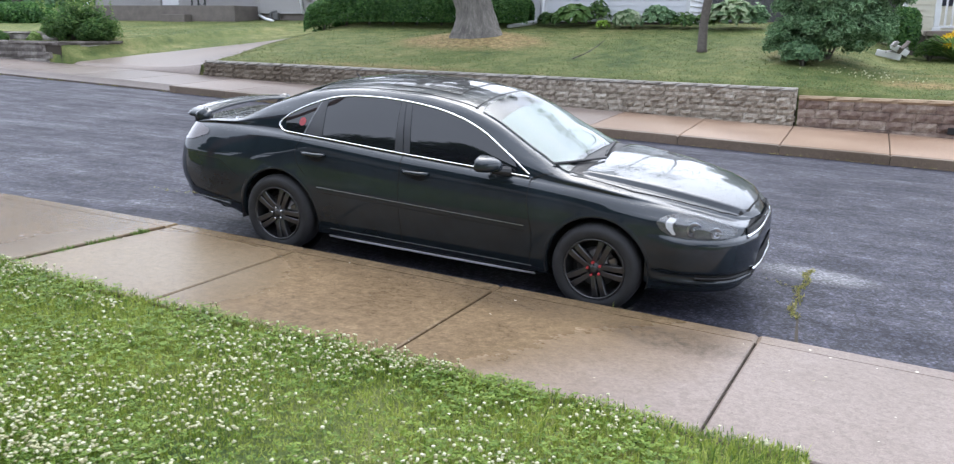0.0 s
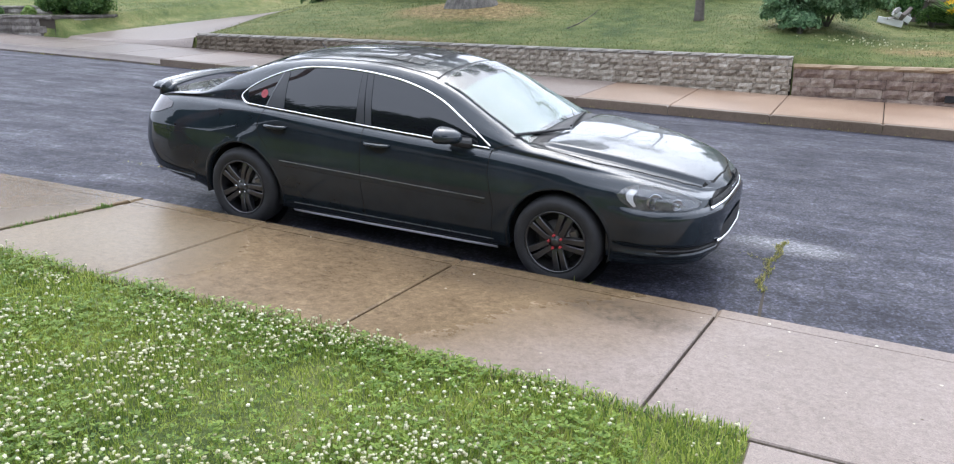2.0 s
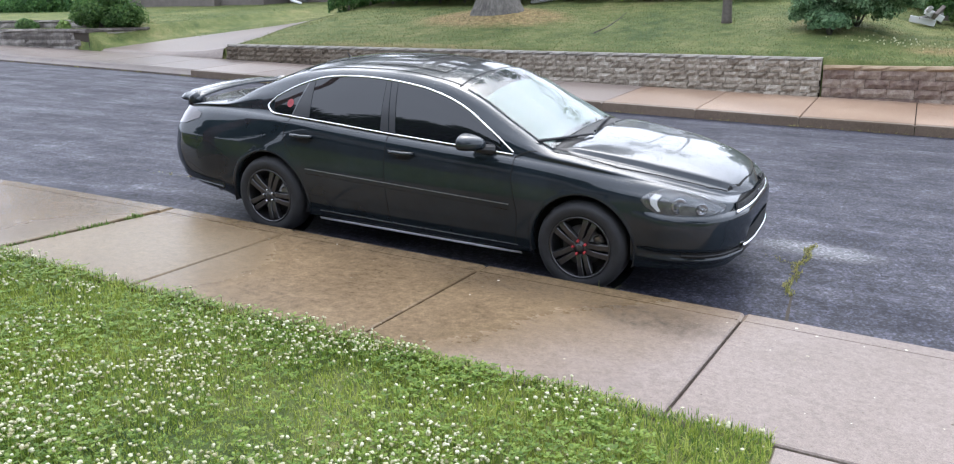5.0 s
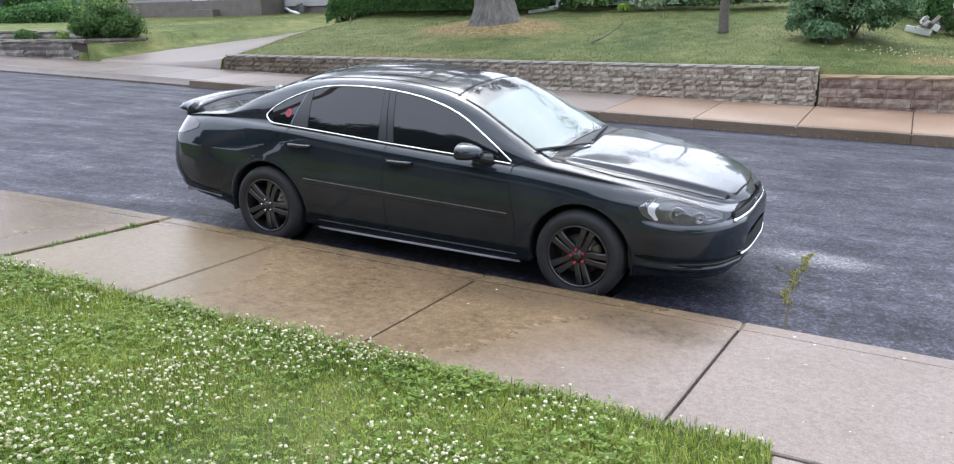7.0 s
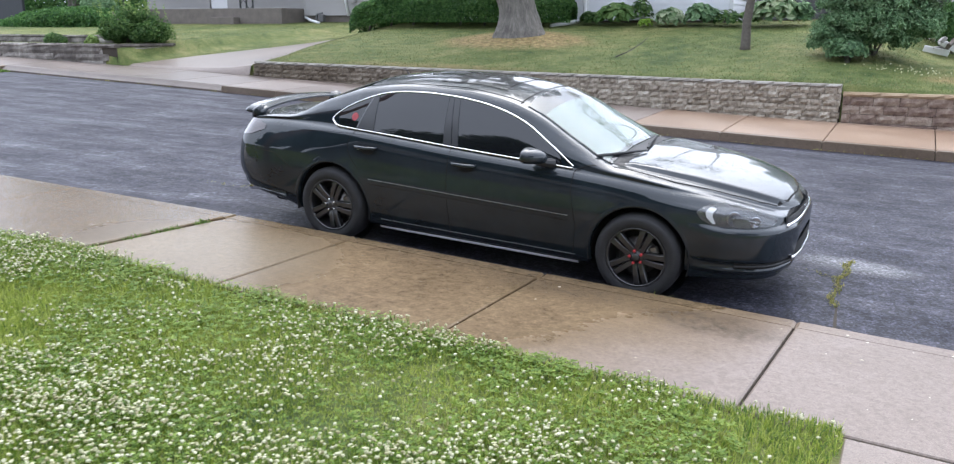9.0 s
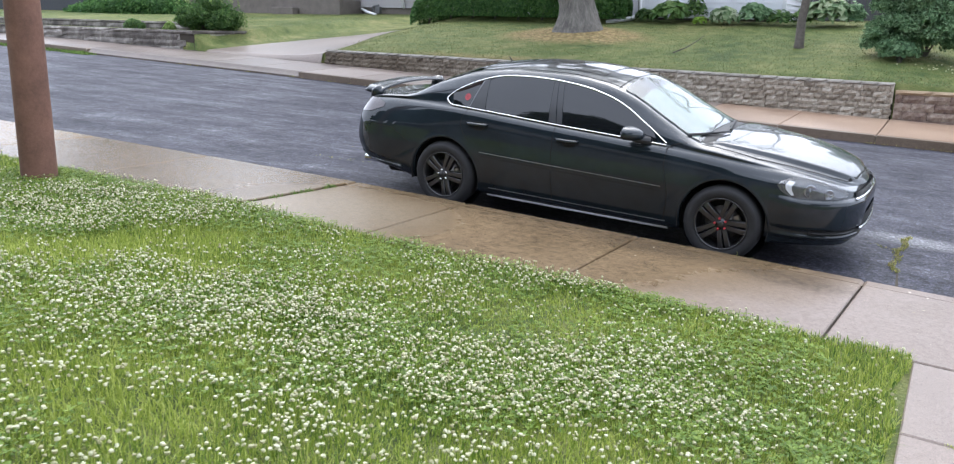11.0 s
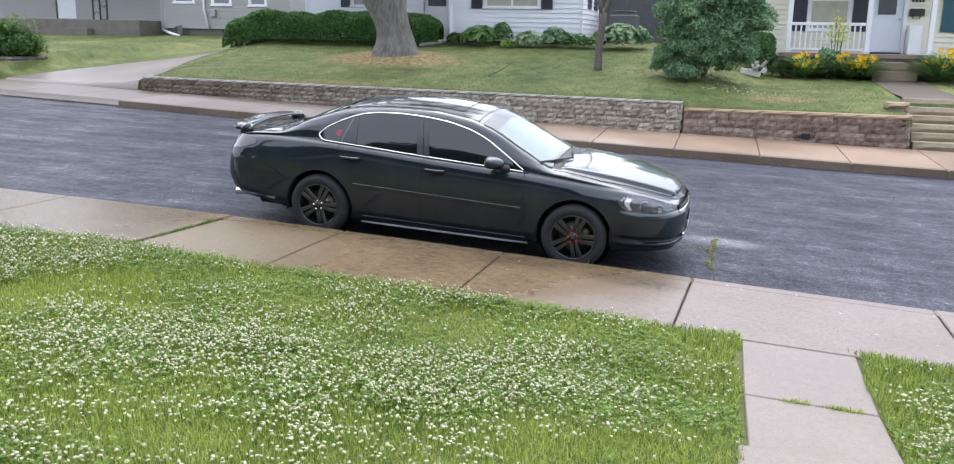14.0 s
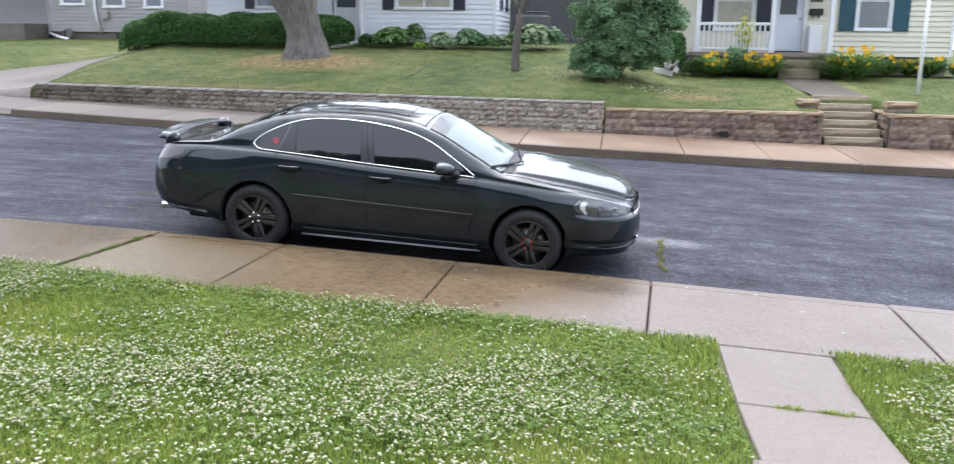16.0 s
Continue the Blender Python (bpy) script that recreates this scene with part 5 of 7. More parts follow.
part("mailbox_hook", boxes_me("mailbox_hook", M_BLACK, [(6.17, 6.19, 18.36, 18.40, 3.05, 3.14), (6.34, 6.36, 18.36, 18.40, 3.05, 3.14)]), mb)
for k in range(4):
    part("number_bar", box_me("number_bar", M_BLACK, 6.12 + 0.085 * k, 6.175 + 0.085 * k, 18.42, 18.436, 3.50, 3.62), hc, "dark plain bar")
gable_roof(hc, 2.30, 9.95, 18.45, 27.0, 4.78, 0.35)
# porch
part("porch_floor", box_me("porch_floor", M_WALK_DRY, 2.75, 6.62, 17.1, 18.44, 1.98, 2.10, 0.015), hc, "concrete porch slab")
part("porch_base", box_me("porch_base", M_FOUND, 2.80, 6.57, 17.15, 18.44, 1.25, 1.98), hc)
part("porch_roof", box_me("porch_roof", M_WHITE, 2.6, 6.8, 16.95, 18.44, 4.55, 4.70, 0.02), hc, "white porch roof edge")
for cx in (2.95, 4.93, 6.45):
    col = part("porch_column", boxes_me("porch_column", M_WHITE, [(cx - 0.06, cx + 0.06, 17.18, 17.30, 2.18, 4.46)], 0.01), hc, "white square porch post")
    part("column_base", box_me("column_base", M_WHITE, cx - 0.085, cx + 0.085, 17.155, 17.325, 2.10, 2.18, 0.01), col)
    part("column_head", box_me("column_head", M_WHITE, cx - 0.085, cx + 0.085, 17.155, 17.325, 4.46, 4.55, 0.01), col)
rail = part("porch_railing", boxes_me("porch_railing", M_WHITE, [(3.01, 4.87, 17.20, 17.28, 2.82, 2.90), (3.01, 4.87, 17.21, 17.27, 2.16, 2.22)], 0.008), hc, "white porch railing")
for bx in np.arange(3.12, 4.85, 0.135):
    part("baluster", box_me("baluster", M_WHITE, bx - 0.02, bx + 0.02, 17.22, 17.26, 2.22, 2.82), rail)
part("porch_step", box_me("porch_step", M_STEP, 4.98, 6.40, 16.72, 17.1, 1.60, 1.90, 0.02), hc, "stone porch step")
part("porch_step", box_me("porch_step", M_STEP, 5.02, 6.10, 16.38, 16.72, 1.35, 1.68, 0.03), hc, "stone porch step")
tagged(part("storage_box", box_me("storage_box", M_WHITE, 6.06, 6.40, 18.02, 18.38, 2.10, 2.86, 0.015)), "white storage cabinet on the porch by the door", "cabinet")

# grey house up the street
hg = thing("house", "grey sided house with a concrete porch base", "house", group="houses across the street")
gh = [(-18.95, -18.2, 3.50, 4.5), (-20.75, -19.9, 3.58, 4.5), (-17.25, -16.6, 3.48, 4.5)]
shell(hg, M_SIDE_G, -21.4, -15.55, 24.0, 33.0, 2.52, 5.4, gh)
for a, b, c, d in gh:
    window(hg, a, b, c, d, 24.02, M_PANE, None, 0.3, 0)
part("foundation", box_me("foundation", M_FOUND, -21.35, -15.6, 24.06, 32.9, 1.9, 2.52), hg)
shell(hg, M_SIDE_G, -31.0, -21.46, 24.6, 33.0, 2.82, 5.4, [(-27.2, -26.15, 2.85, 4.9), (-25.2, -22.9, 3.88, 5.0)], False)
window(hg, -25.2, -22.9, 3.88, 5.0, 24.62, M_PANE, None, 0.3, 1)
part("door", box_me("door", M_WHITE, -27.17, -26.18, 24.66, 24.72, 2.86, 4.88, 0.01), hg, "white front door")
part("porch_base", box_me("porch_base", M_FOUND, -31.0, -21.5, 22.6, 24.58, 1.6, 2.80, 0.02), hg, "weathered concrete porch base")
part("porch_step", box_me("porch_step", M_FOUND, -24.9, -23.7, 22.2, 22.6, 1.6, 2.45, 0.02), hg)
for px in (-30.5, -23.75, -23.42, -23.08):
    part("porch_post", box_me("porch_post", M_BLACK, px - 0.028, px + 0.028, 22.7, 22.756, 2.8, 5.2, 0.005), hg, "black iron porch post")
for k in range(5):
    part("porch_scroll", mesh_of("porch_scroll", *tube_vf([(-23.75 + 0.67 * u, 22.73, 2.95 + 0.5 * k + 0.16 * math.sin(2 * math.pi * u)) for u in np.linspace(0, 1, 13)], 0.014, 5), M_BLACK), hg, "black iron scroll between the posts")
part("porch_roof", box_me("porch_roof", M_WHITE, -31, -21.5, 22.4, 24.58, 5.2, 5.4, 0.02), hg)
gable_roof(hg, -31.0, -15.55, 24.0, 33.0, 5.4, 1.6)
part("downpipe", mesh_of("downpipe", *tube_vf([(-19.35, 23.92, 5.4), (-19.35, 23.92, 3.3), (-19.15, 23.9, 2.5)], 0.05, 8), M_WHITE, True), hg, "white downpipe")
part("downpipe_spout", mesh_of("downpipe_spout", *tube_vf([(-21.3, 23.85, 2.45), (-20.6, 23.3, 2.32), (-19.9, 22.9, 2.22)], 0.055, 8), M_WHITE, True), hg, "white drain spout")
part("meter_box", box_me("meter_box", M_SIDE_G, -19.05, -18.8, 23.85, 24.0, 3.0, 3.3, 0.02), hg, "grey electricity meter")
part("vent_window", box_me("vent_window", M_BLACK, -18.6, -17.8, 24.03, 24.07, 2.15, 2.48), hg, "dark basement window")
tagged(part("gas_meter", mesh_of("gas_meter", *joined([tube_vf([(-20.6, 23.7, 2.2), (-20.6, 23.7, 2.55)], 0.05, 8), box_vf(-20.45, -20.2, 23.6, 23.8, 2.25, 2.55, 0.03), tube_vf([(-20.6, 23.7, 2.55), (-20.3, 23.7, 2.6)], 0.04, 8)]), plain("meter_grey", (0.10, 0.10, 0.10), 0.6))), "dark grey gas meter beside the wall", "meter")

# house across from them, behind the viewer: unseen, added to darken the car's reflections
hb = thing("house", "unseen long taupe sided house with a brown roof, added for reflections", "house")
shell(hb, siding_mat("beige_siding", (0.20, 0.18, 0.16)), -15.0, 13.0, -21.0, -14.0, 1.0, 4.4, [], True)
part("foundation", box_me("foundation", M_FOUND, -14.95, 12.95, -20.9, -14.05, 0.3, 1.0), hb)
part("siding", mesh_of("siding", *turned(lap_siding(0, 28, 0, 1.0, 4.4), 13.0, -13.99, math.pi), siding_mat("beige_siding_front", (0.20, 0.18, 0.16))), hb)
gable_roof(hb, -15.0, 13.0, -21.0, -14.0, 4.4, 2.6)

# garage at the end of the drive
gg = thing("garage", "grey sided garage at the end of the driveway", "garage")
shell(gg, M_SIDE_G, -16.6, -11.6, 35.0, 40.0, 2.5, 5.0, [], False)
part("foundation", box_me("foundation", M_FOUND, -16.55, -11.65, 35.06, 39.9, 2.2, 2.5), gg)
part("garage_door", boxes_me("garage_door", M_WHITE, [(-15.6, -12.6, 34.94, 34.98, 2.45 + 0.5 * k, 2.93 + 0.5 * k) for k in range(4)], 0.01), gg, "white panelled garage door")
gable_roof(gg, -16.6, -11.6, 35.0, 40.0, 5.0, 1.2)

# ---------------------------------------------------------------- small fixtures
lp = thing("lamp_post", "white metal garden lamp post on the lawn", "lamp post", Matrix.Translation((7.55, 13.2, far_lawn(7.55, 13.2))))
part("post", mesh_of("post", *tube_vf([(0, 0, -0.1), (0.01, 0, 1.0), (0.02, 0, 2.25)], [0.045, 0.04, 0.035], 12), M_WHITE, True), lp)
part("collar", mesh_of("collar", *lathe_vf([(0.05, 0.0), (0.07, 0.03), (0.05, 0.09), (0.04, 0.1)], 12, "z"), M_WHITE, True), lp, "", Matrix.Translation((0.02, 0, 2.2)))
part("lantern", mesh_of("lantern", *lathe_vf([(0.05, 0.0), (0.10, 0.05), (0.12, 0.25), (0.10, 0.27), (0.13, 0.28), (0.02, 0.40), (0.001, 0.42)], 6, "z"), plain("lantern_white", (0.7, 0.7, 0.7), 0.3)), lp, "small white lantern", Matrix.Translation((0.02, 0, 2.3)))
up = thing("utility_pole", "weathered brown timber utility pole beside the pavement", "utility pole", Matrix.Translation((-6.02, -1.98, near_lawn(-6, -2) - 0.02)))
M_POLE = plain("pole_wood", (0.17, 0.085, 0.06), 0.85, vary=0.35, scale=5, relief=0.7)
part("pole", mesh_of("pole", *tube_vf([(0, 0, -0.3), (0.005, 0, 0.03), (-0.03, 0, 3.0), (-0.06, 0, 9.0)], [0.17, 0.165, 0.15, 0.12], 18), M_POLE, True), up)
part("crossarm", box_me("crossarm", M_POLE, -1.1, 1.0, -0.16, -0.06, 8.2, 8.32, 0.01), up)
for k, yy in enumerate((-0.9, 0.9)):
    x0, y0, z0 = -6.02 + yy, -2.1, near_lawn(-6, -2) + 8.35
    P = [(x0 + 40 * t - 8, y0 + 0.3, z0 - 1.0 * (1 - (2 * t - 1) ** 2) + 0.4) for t in np.linspace(0, 1, 30)]
    tagged(part("overhead_cable", mesh_of("overhead_cable", *tube_vf(P, 0.014, 5), M_BLACK)), "thin black overhead cable strung from a pole", "cable")
fc = thing("fence", "grey weathered board fence between the houses", "fence")
for k in range(34):
    part("fence_board", box_me("fence_board", plain("fence_grey", (0.10, 0.10, 0.105), 0.8, vary=0.2) if k == 0 else bpy.data.materials["fence_grey"], -2.75 + 0.15 * k, -2.61 + 0.15 * k, 21.0, 21.03, far_lawn(-0.5, 21) - 0.1, far_lawn(-0.5, 21) + 1.45 + 0.02 * math.sin(k * 5)), fc)
part("fence_rail", box_me("fence_rail", bpy.data.materials["fence_grey"], -2.75, 2.3, 21.03, 21.07, 3.4, 3.5), fc)
ac = thing("air_conditioner", "grey air-conditioning unit beside the white house", "air conditioner", Matrix.Translation((-1.75, 19.6, far_lawn(-1.75, 19.6))))
part("casing", box_me("casing", plain("ac_grey", (0.09, 0.092, 0.095), 0.6), -0.42, 0.42, -0.42, 0.42, 0, 0.85, 0.03), ac)
part("fan_grille", mesh_of("fan_grille", *lathe_vf([(0.36, 0.95), (0.34, 0.975), (0.05, 0.985), (0.001, 0.985)], 20, "z"), M_BLACK, True), ac)
# parked vehicle's tail between the houses
pv = thing("parked_car", "dark blue car parked nose-in between the houses", "car", Matrix.Translation((-15.0, 29.0, far_lawn(-15, 29) + 0.0)))
part("body", mesh_of("body", *joined([box_vf(-0.9, 0.9, -1.9, 2.2, 0.3, 1.05, 0.12), box_vf(-0.78, 0.78, -1.6, 1.2, 1.0, 1.75, 0.2)]), plain("dark_blue_paint", (0.012, 0.016, 0.03), 0.25, coat=0.8)), pv)
for sx in (-0.82, 0.82):
    for sy in (-1.2, 1.4):
        part("wheel", mesh_of("wheel", *lathe_vf([(0.001, -0.1), (0.2, -0.1), (0.32, -0.08), (0.33, 0.08), (0.001, 0.1)], 20), M_TYRE, True), pv, "", Matrix.Translation((sx, sy, 0.33)) @ Matrix.Rotation(math.pi / 2, 4, "Z"))
part("rear_glass", box_me("rear_glass", M_TINT, -0.6, 0.6, -1.62, -1.58, 1.15, 1.6, 0.03), pv)
part("badge", box_me("badge", M_RED, -0.5, -0.15, -1.92, -1.9, 0.72, 0.95, 0.02), pv, "red and white sticker")
# leaning boards by the bush
pl = thing("garden_debris", "pile of weathered white and grey boards by the bush", "debris", Matrix.Translation((2.08, 16.0, far_lawn(2.08, 16.0) + 0.04)))
for k, (a, b, t, c) in enumerate(((-0.25, 0.0, 25, M_WHITE), (0.0, 0.1, -20, M_SIDE_G), (0.1, -0.05, 40, M_WHITE), (0.22, 0.0, -35, M_FOUND), (-0.1, -0.1, 5, M_SIDE_G))):
    part("board", box_me("board", c, -0.26, 0.26, -0.05, 0.03, -0.07, 0.07, 0.012), pl, "", pose(a * 0.6 + 0.08, b, 0.08 + 0.06 * k, 10 * k, t * 0.5, 24 * k))

# ---------------------------------------------------------------- plants
M_HEDGE = leaf_mat("hedge_leaf", [(0.028, 0.085, 0.024), (0.068, 0.165, 0.044), (0.14, 0.27, 0.078)])
M_BUSH = leaf_mat("bush_leaf", [(0.075, 0.155, 0.072), (0.17, 0.29, 0.145), (0.32, 0.46, 0.26)])
M_FENCE = plain("fence_wood", (0.022, 0.024, 0.03), 0.6)
M_BUSH2 = leaf_mat("light_bush_leaf", [(0.03, 0.075, 0.02), (0.07, 0.15, 0.04), (0.15, 0.24, 0.07)])
M_SHOOT = leaf_mat("young_shoot_leaf", [(0.10, 0.19, 0.04), (0.20, 0.30, 0.08), (0.30, 0.38, 0.14)])
M_MAPLE = leaf_mat("maple_leaf", [(0.012, 0.035, 0.010), (0.025, 0.065, 0.016), (0.05, 0.10, 0.028)])
M_HOSTA = leaf_mat("hosta_leaf", [(0.07, 0.15, 0.04), (0.15, 0.27, 0.08), (0.30, 0.42, 0.17)])
M_HOSTA_V = leaf_mat("edged_hosta_leaf", [(0.06, 0.13, 0.05), (0.22, 0.32, 0.16), (0.55, 0.60, 0.42)])
M_HOSTA_B = leaf_mat("lime_hosta_leaf", [(0.20, 0.34, 0.05), (0.34, 0.5, 0.08)])
M_LILY = leaf_mat("lily_leaf", [(0.08, 0.17, 0.05), (0.16, 0.29, 0.085), (0.27, 0.41, 0.14)])
M_YELLOW = leaf_mat("yellow_petal", [(0.75, 0.38, 0.02), (0.85, 0.52, 0.03), (0.88, 0.62, 0.06)])
M_WEED = leaf_mat("weed_leaf", [(0.14, 0.16, 0.04), (0.30, 0.30, 0.09), (0.46, 0.40, 0.18)])


def leaves(points, normals, size, mat, name, flop=0.7, narrow=0.55):
    """A diamond leaf with a fold at each point."""
    n = len(points)
    d = normals + flop * rng.normal(size=(n, 3))
    d /= np.linalg.norm(d, axis=1, keepdims=True)
    a = np.cross(d, rng.normal(size=(n, 3)))
    a /= np.linalg.norm(a, axis=1, keepdims=True)
    b = np.cross(d, a)
    s = size * rng.uniform(0.6, 1.3, (n, 1))
    V = np.stack([points - a * s * 0.5, points + b * s * narrow * 0.5 + d * s * 0.10, points + a * s * 0.5 - d * s * 0.06, points - b * s * narrow * 0.5 + d * s * 0.10], 1)
    i = np.arange(n)[:, None] * 4
    T = np.concatenate([i + [0, 1, 2], i + [0, 2, 3]], 0)
    return fast_mesh(name, V.reshape(-1, 3), T, mat)


def blob_points(n, centre, radii, lumps=9, shell_=0.25, lump_size=0.45, low=-1.0):
    """Points over a lumpy ellipsoid, with outward normals."""
    u = rng.normal(size=(n, 3))
    u /= np.linalg.norm(u, axis=1, keepdims=True)
    u[:, 2] = np.where(u[:, 2] < low, -u[:, 2], u[:, 2])
    L = rng.normal(size=(lumps, 3))
    L /= np.linalg.norm(L, axis=1, keepdims=True)
    k = (np.clip(u @ L.T - 0.72, 0, 1) / 0.28 * rng.uniform(0.4, 1.0, lumps)).max(1)
    r = 1 - 0.22 + lump_size * 0.5 * k - shell_ * rng.random(n) ** 2
    r += 0.05 * rng.normal(size=n)
    return np.array(centre) + u * r[:, None] * np.array(radii), u / np.array(radii)


def twigs(thing_, base, tips, r, name="stem"):
    for t in tips:
        b, e = Vector(base), Vector(t)
        m_ = (b + e) / 2 + Vector((0, 0, 0.1))
        part(name, mesh_of(name, *tube_vf([b, m_, e], [r, r * 0.7, r * 0.35], 6), M_BARK, True), thing_)


def shrub(name, label, at, radii, n, size, mat, stems=5, low=-0.55, lumps=10):
    x, y, z = at
    t = thing(name, label, "shrub", Matrix.Translation((x, y, z)))
    P, N = blob_points(n, (0, 0, radii[2] * 0.84), radii, lumps, 0.4, 0.85, low)
    P[:, 2] = np.maximum(P[:, 2], 0.03)
    part("foliage", leaves(P, N, size, mat, "foliage"), t)
    twigs(t, (0, 0, -0.05), [(radii[0] * 0.6 * math.cos(k * 2.4), radii[1] * 0.6 * math.sin(k * 2.4), radii[2] * rng.uniform(0.9, 1.4)) for k in range(stems)], 0.03)
    return t


# clipped hedge in front of the white house
hd = thing("hedge", "dark green rounded clipped hedge in front of the house", "hedge", Matrix.Translation((-10.5, 17.2, 0)))
n = 46000
tx = rng.uniform(-3.75, 3.55, n)
ang = rng.uniform(-0.35, math.pi + 0.2, n)
end = np.clip((3.7 - np.abs(tx + 0.1)) / 0.55, 0.02, 1) ** 0.5
lump = 0.06 * np.sin(tx * 2.1) + 0.05 * np.sin(tx * 5.3 + 1) + 0.04 * np.sin(ang * 4 + tx * 3)
r = 1 + lump - 0.16 * rng.random(n) ** 2 + 0.03 * rng.normal(size=n)
ca, sa = np.sign(np.cos(ang)) * np.abs(np.cos(ang)) ** 0.6, np.sign(np.sin(ang)) * np.abs(np.sin(ang)) ** 0.6
gz = np.array([far_lawn(-10.5 + x, 17.2) for x in tx])
P = np.stack([tx, ca * 0.72 * r * end, gz + 0.10 + np.maximum(0, 0.02 + sa * 0.76 * r * (0.35 + 0.65 * end))], 1)
P[:, 2] += 0.25 * rng.random(n) ** 2 * (np.sin(ang) < 0.15)
N = np.stack([0.2 * np.sign(tx) * (1 - end), ca, sa], 1)
part("foliage", leaves(P, N, 0.085, M_HEDGE, "foliage", 0.8), hd)
for k in range(9):
    part("stem", mesh_of("stem", *tube_vf([(-3.2 + 0.8 * k, 0, far_lawn(-13.7 + 0.8 * k, 17.2) - 0.05), (-3.2 + 0.8 * k + 0.1, 0.05, far_lawn(-13.7 + 0.8 * k, 17.2) + 0.6)], [0.035, 0.02], 6), M_BARK), hd)

bb = thing("bush", "large shaggy blue-green bush on the lawn", "shrub", Matrix.Translation((0.85, 13.75, far_lawn(0.85, 13.75))))
PP, NN = [], []
cores = (((0, 0, 1.1), (1.15, 0.95, 1.05)), ((0.2, 0, 1.9), (1.05, 0.9, 0.85)), ((-0.55, -0.1, 1.5), (0.75, 0.65, 0.75)), ((-0.65, -0.45, 0.42), (0.62, 0.45, 0.42)), ((-0.1, -0.75, 0.55), (0.65, 0.45, 0.55)),
         ((0.5, -0.55, 0.7), (0.7, 0.5, 0.65)), ((0.85, -0.1, 1.3), (0.6, 0.6, 0.8)), ((0, -0.6, 1.35), (0.75, 0.5, 0.65)), ((0.5, 0.1, 2.6), (0.85, 0.75, 0.7)))
for c, rad in cores:
    p_, q_ = blob_points(int(1700 * rad[0] * rad[2]) + 300, c, [0.8 * r_ for r_ in rad], 12, 0.5, 0.6)
    PP.append(p_)
    NN.append(q_ + np.array([0, 0, 0.4]))
    # many small tufts, each a drooping spray of leaves, over the whole of it
    k_, _ = blob_points(int(34 * (rad[0] * rad[2]) ** 0.7) + 8, c, rad, 10, 0.25, 0.55)
    for o in k_:
        r_ = rng.uniform(0.13, 0.30)
        p_, q_ = blob_points(int(1900 * r_), o, (r_, r_, r_ * 0.75), 5, 0.8, 0.8, -0.5)
        PP.append(p_ - np.array([0, 0, 0.25]) * rng.random((len(p_), 1)) ** 2 * r_)
        NN.append(q_ * r_ + np.array([0, 0, 0.45]))
P = np.concatenate(PP)
P[:, 2] = np.maximum(P[:, 2], 0.03 + 0.05 * rng.random(len(P)))
part("foliage", leaves(P, np.concatenate(NN), 0.082, M_BUSH, "foliage", 0.75, 0.42), bb)
twigs(bb, (0, 0, -0.05), [(0.7 * math.cos(k * 1.3), 0.5 * math.sin(k * 1.3), 1.2 + 0.15 * k) for k in range(5)], 0.035)
shrub("bush", "low leafy green bush spreading from a larger one", (0.45, 12.75, far_lawn(0.45, 12.75)), (0.4, 0.3, 0.26), 1500, 0.10, M_BUSH, 4, -0.4)
pb = thing("bush", "loose pale green bush with young shoots over the planter wall", "shrub", Matrix.Translation((-18.15, 12.0, far_lawn(-18.15, 12.0) - 0.12)))
PP, NN = [], []
for k in range(30):
    a_, d_ = k * 2.4, 0.95 * math.sqrt((k + 0.5) / 30)
    p_, q_ = blob_points(620, (d_ * math.cos(a_), 0.7 * d_ * math.sin(a_), 0.24 + (0.48 * (1 - d_ * d_) + 0.1) * (k % 3) / 2 + 0.08 * rng.random()), rng.uniform(0.24, 0.38) * np.array([1, 0.9, 0.85]), 6, 0.6, 0.7)
    PP.append(p_)
    NN.append(q_ * 0.3 + np.array([0, 0, 0.4]))
P = np.concatenate(PP)
P[:, 2] = np.maximum(P[:, 2], 0.03)
part("foliage", leaves(P, np.concatenate(NN), 0.085, M_BUSH2, "foliage", 0.75, 0.45), pb)
for k in range(26):
    b_ = np.array([rng.uniform(-0.85, 0.85), rng.uniform(-0.5, 0.5), 0.72])
    b_[2] += 0.25 * (1 - b_[0] ** 2)
    P = b_ + np.linspace(0, 1, 26)[:, None] * np.array([rng.normal() * 0.14, rng.normal() * 0.1, rng.uniform(0.16, 0.4)]) + rng.normal(size=(26, 3)) * 0.02
    part("shoot", leaves(P, rng.normal(size=P.shape) + np.array([0, 0, 0.5]), 0.075, M_SHOOT, "shoot", 0.8, 0.4), pb, "yellow-green young shoot")
twigs(pb, (0, 0, -0.05), [(0.6 * math.cos(k * 1.3), 0.4 * math.sin(k * 1.3), 0.8 + 0.05 * k) for k in range(5)], 0.025)
shrub("bush", "small green bush between two tiers of a planter", (-20.2, 11.05, 1.44), (0.42, 0.26, 0.24), 2200, 0.07, M_BUSH2, 4)
shrub("bush", "small sprig of green leaves between two tiers of a planter", (-18.7, 11.05, 1.44), (0.22, 0.18, 0.20), 500, 0.08, M_SHOOT, 3)
shrub("bush", "dark evergreen bush beside the porch", (2.35, 17.0, far_lawn(2.35, 17.0)), (0.34, 0.32, 0.66), 3600, 0.085, M_HEDGE, 3, -0.55, 16)
